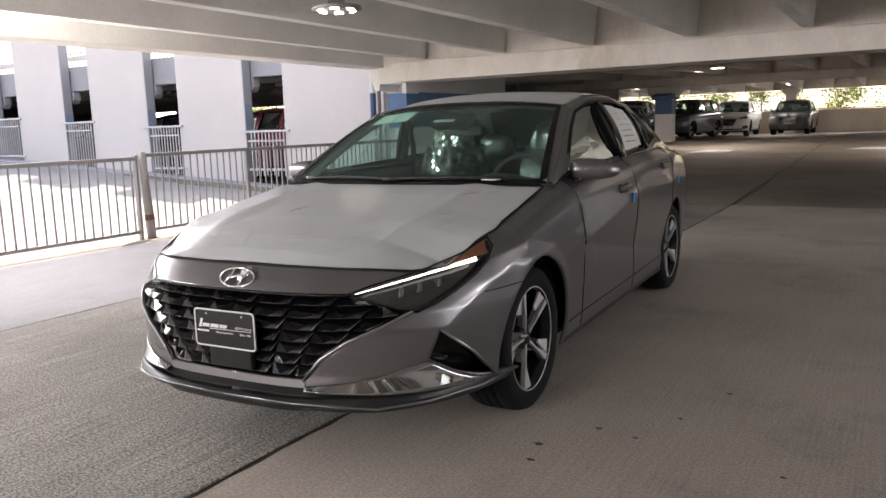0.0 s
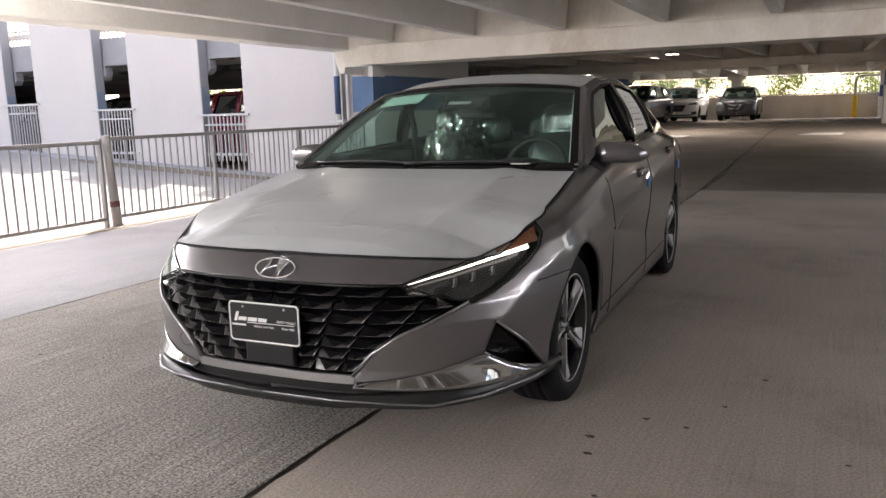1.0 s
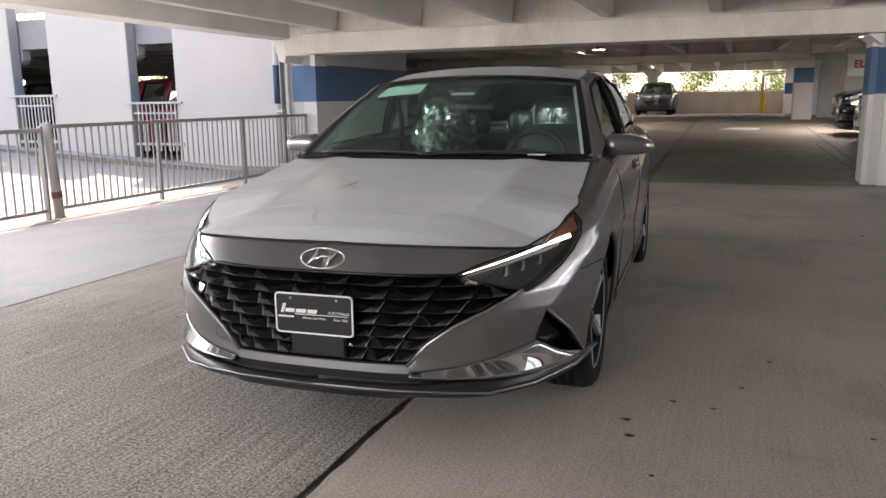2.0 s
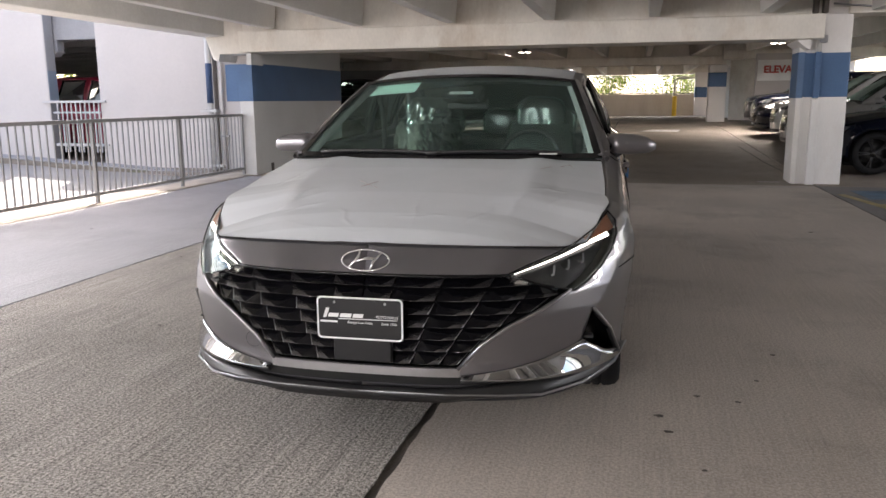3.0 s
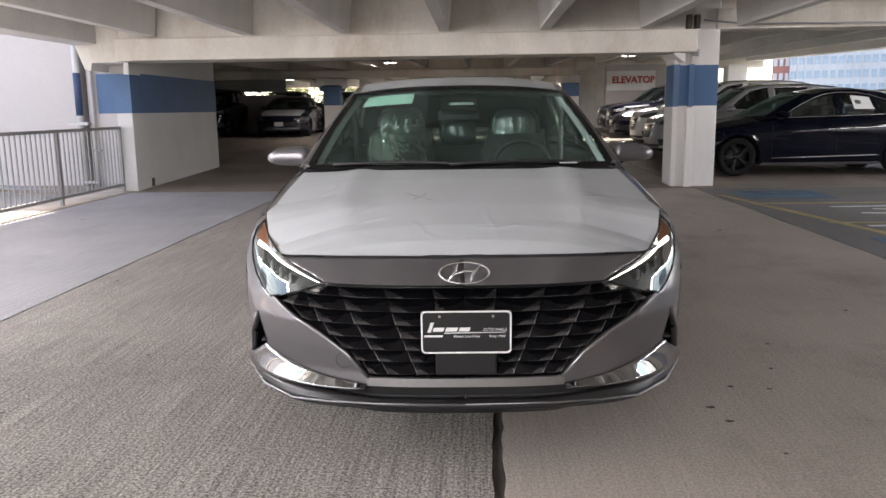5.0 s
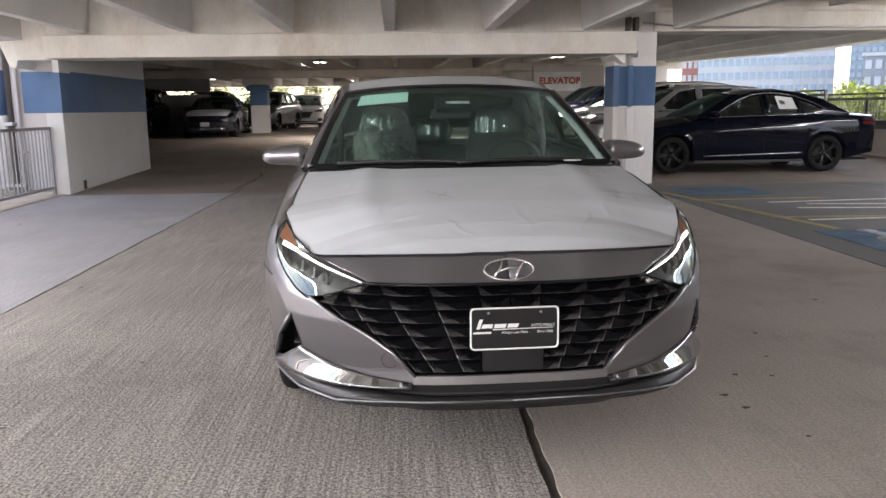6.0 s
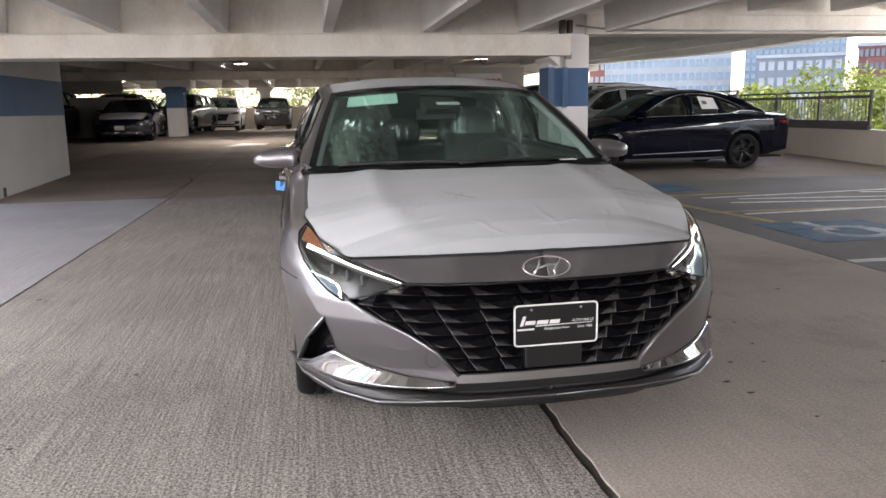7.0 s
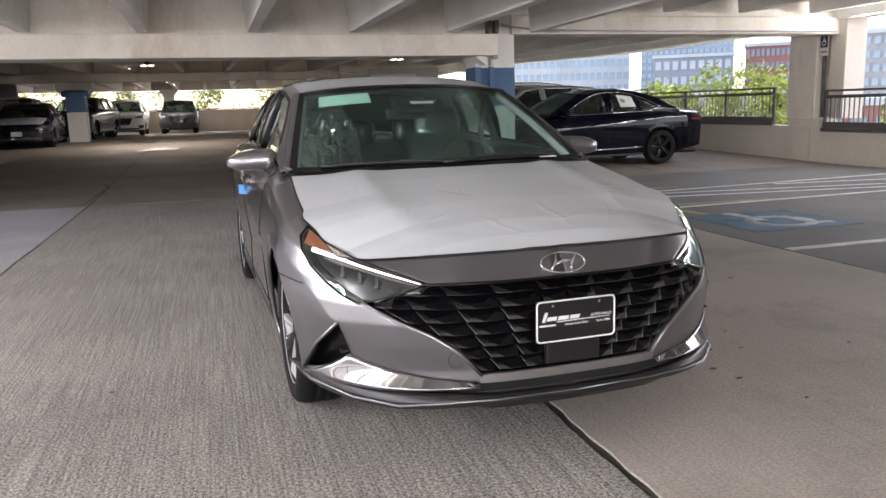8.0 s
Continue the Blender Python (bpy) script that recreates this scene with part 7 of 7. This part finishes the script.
structure("ground", mesh_from("ground", [(-900, -900, -9), (900, -900, -9), (900, 900, -9), (-900, 900, -9)], [(0, 1, 2, 3)], M["grass"]), "flat green and grey ground far below", "ground")


def tree(x, y, z0, top, spread, seed, dark=False):
    rnd = random.Random(seed)
    e = thing("tree", "leafy street tree with yellow-green crown" if not dark else "dense dark green tree", "tree", "trees outside", (x, y, z0))
    h = top - z0
    part("trunk", tube("trunk", [(0, 0, 0), (0.1, 0.05, h * 0.3), (0.0, 0.1, h * 0.6), (0.05, 0, h * 0.85)], [0.22, 0.17, 0.1, 0.04], M["bark"], 8), e)
    V, F = [], []
    limbs = []
    for k in range(7):
        a, el = rnd.uniform(0, 6.28), rnd.uniform(0.3, 1.0)
        zz = h * rnd.uniform(0.4, 0.7)
        tip = Vector((math.cos(a) * spread * 0.7, math.sin(a) * spread * 0.7, zz + el * h * 0.25))
        limbs.append((Vector((0, 0.05, zz)), tip))
        part("limb", tube("limb", [tuple(limbs[-1][0]), tuple((limbs[-1][0] + tip) / 2 + Vector((0, 0, 0.2))), tuple(tip)], [0.07, 0.05, 0.02], M["bark"], 6), e)
    centres = [Vector((rnd.gauss(0, spread * 0.42), rnd.gauss(0, spread * 0.42), h * rnd.uniform(0.55, 0.97))) for _ in range(34)]
    for c in centres:
        r = spread * rnd.uniform(0.18, 0.34) * (1.15 - 0.5 * max(0, c.z / h - 0.6))
        for _ in range(190):
            d = Vector((rnd.gauss(0, 1), rnd.gauss(0, 1), rnd.gauss(0, 0.8))).normalized() * r * rnd.uniform(0.5, 1.1)
            p = c + d
            s = rnd.uniform(0.055, 0.12)
            a, b = Vector((rnd.gauss(0, 1), rnd.gauss(0, 1), rnd.gauss(0, 1))).normalized(), Vector((rnd.gauss(0, 1), rnd.gauss(0, 1), rnd.gauss(0, 1))).normalized()
            k = len(V)
            V += [p - a * s, p + b * s * 0.6, p + a * s, p - b * s * 0.6]
            F.append((k, k + 1, k + 2, k + 3))
    part("crown", mesh_from("crown", V, F, M["leaf_dark"] if dark else M["leaf"]), e)


for k, (x, y, top, sp) in enumerate([(14.6, 22.5, 2.7, 2.0), (12.4, 23.5, 2.7, 2.0), (10.9, 24.5, 2.1, 1.7), (17.5, 17.5, 1.9, 2.2), (19, 12, 0.9, 2.2), (20.5, 31, 2.9, 2.6), (16.4, 31, 2.4, 2.2)]):
    tree(x, y, -9, top - 0.35, sp, k)
for k, (x, y, top, sp) in enumerate([(-3.5, 56, 4.0, 3.0), (-8.5, 58, 4.8, 3.2), (1.0, 57, 3.6, 3.0), (-13, 60, 4.6, 3.4), (-18, 58, 4.4, 3.2), (4.5, 62, 4.6, 3.4), (-30.5, 35.5, 3.2, 2.6), (-32.5, 37.0, 3.0, 2.4)]):
    tree(x, y, -9, top, sp, 40 + k, k % 2 == 1)


def block(name, label, x, y, rz, w, d, z0, z1, mat, pane_mat, nx, nz, top_band=None):
    """A distant building: body, roof edge and a grid of windows on the near front."""
    e = thing(name, label, "building", "far buildings", (x, y, 0), rz)
    part("wall", boxes("wall", [(-w / 2, 0, z0, w / 2, d, z1)], mat), e)
    part("roof_edge", boxes("roof_edge", [(-w / 2 - 0.3, -0.3, z1, w / 2 + 0.3, d, z1 + 0.5)], M["b_frame"]), e)
    pw, ph = w / nx, (z1 - z0) / nz
    win = boxes("window", [(-pw * 0.32, -0.15, -ph * 0.27, pw * 0.32, 0.05, ph * 0.27)], pane_mat)
    for i in range(nx):
        for j in range(nz):
            part("window", win, e, "", (-w / 2 + pw * (i + 0.5), 0, z0 + ph * (j + 0.5)))
    return e


def polar(a, r):
    return -3.4 + r * math.sin(radians(a)), -0.3 + r * math.cos(radians(a))


for nm, lb, a, r, w, z1, mat, pane, nx, nz in (
        ("office_tower", "pale blue glass office tower", 25.6, 150, 22, 26, "b_frame", "b_glass", 18, 15),
        ("office_tower", "tall blue glass office tower", 33.6, 190, 20, 14.8, "b_glass", "b_haze", 16, 14),
        ("office_block", "slate office block with paired windows", 34.0, 135, 12, 8.1, "b_slate", "b_frame", 9, 7),
        ("brick_block", "red brick block with rows of windows", 38.9, 140, 7.5, 9.6, "b_brick", "b_slate", 10, 9),
        ("office_block", "long grey office block", 47.0, 105, 14, 8.3, "b_grey", "b_haze", 14, 11),
        ("brick_block", "low red brick block", 46.5, 60, 9, 0.6, "b_brick", "b_slate", 6, 3),
        ("office_block", "pale pink office block", 21.4, 160, 6, 13.0, "b_brick", "b_frame", 6, 8),
        ("shop_row", "low row of shops with red awnings", 34.0, 110, 22, 1.8, "b_frame", "b_slate", 12, 4),
        ("office_block", "grey office block behind the near bay", 66, 120, 40, 16, "b_grey", "b_glass", 12, 8),
        ("office_block", "grey office block across the street", 120, 130, 50, 14, "b_grey", "b_glass", 12, 7),
        ("brick_block", "red brick block across the street", 160, 120, 40, 12, "b_brick", "b_slate", 10, 6)):
    x, y = polar(a, r)
    block(nm, lb, x, y, -a, w, 18, -9, z1, M[mat], M[pane], nx, nz)

# ---------------------------------------------------------------- floor slabs
fl = thing("floor", "broom-finished concrete floor slabs with dark sealed joints", "floor", "", (0, 0, 0), 0, "structure")
base_V, base_F = [], []
ys = [-24, Y_G0, Y_G1, Y_G2, Y_END]
for k, (a, b) in enumerate(zip(ys, ys[1:])):
    n = len(base_V)
    x0, x1 = (-22 if k >= 2 else -7.75), 7.95
    base_V += [(x0, a, level(a) - 0.009), (x1, a, level(a) - 0.009), (x1, b, level(b) - 0.009), (x0, b, level(b) - 0.009)]
    base_F.append((n, n + 1, n + 2, n + 3))
part("joint_bed", mesh_from("joint_bed", base_V, base_F, M["sealant"]), fl, "black joint sealant")
rnd = random.Random(4)
for k, (a, b) in enumerate(zip(ys, ys[1:])):
    xs = ([-22, -15, -11] if k >= 2 else []) + ([-7.74] if k < 2 else [-8.2]) + X_JOINTS + [7.9]
    for x0, x1 in zip(xs, xs[1:]):
        gl = 0.020 if abs(x0 + 2.08) < 0.03 else 0.012
        gr = 0.018 if abs(x1 + 2.08) < 0.03 else 0.008
        n = 420
        L, Rr = [], []
        for i in range(n + 1):
            y = a + 0.008 + (b - a - 0.016) * i / n
            wob = 0.55 * gl * noise.noise((x0, y * 1.7, 0.0)) + 0.35 * gl * noise.noise((x0, y * 7.0, 4.0))
            L.append((x0 + gl + 2 * wob, y, level(y)))
            wob = 0.55 * gr * noise.noise((x1 + 9, y * 1.3, 2.0)) + 0.35 * gr * noise.noise((x1, y * 8.0, 7.0))
            Rr.append((x1 - gr + 2 * wob, y, level(y)))
        V = [p for q in zip(L, Rr) for p in q] + [(p[0], p[1], p[2] - 0.02) for q in zip(L, Rr) for p in q]
        m = 2 * (n + 1)
        F = [(2 * i, 2 * i + 1, 2 * i + 3, 2 * i + 2) for i in range(n)]
        F += [(2 * i, 2 * i + 2, m + 2 * i + 2, m + 2 * i) for i in range(n)] + [(2 * i + 3, 2 * i + 1, m + 2 * i + 1, m + 2 * i + 3) for i in range(n)]
        F += [(0, m, m + 1, 1), (2 * n + 1, m + 2 * n + 1, m + 2 * n, 2 * n)]
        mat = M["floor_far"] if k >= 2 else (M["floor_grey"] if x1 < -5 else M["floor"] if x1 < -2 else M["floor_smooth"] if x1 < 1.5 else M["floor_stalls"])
        part("slab", mesh_from("slab", V, F, mat), fl, "pale grey coated slab" if mat is M["floor_grey"] else "")
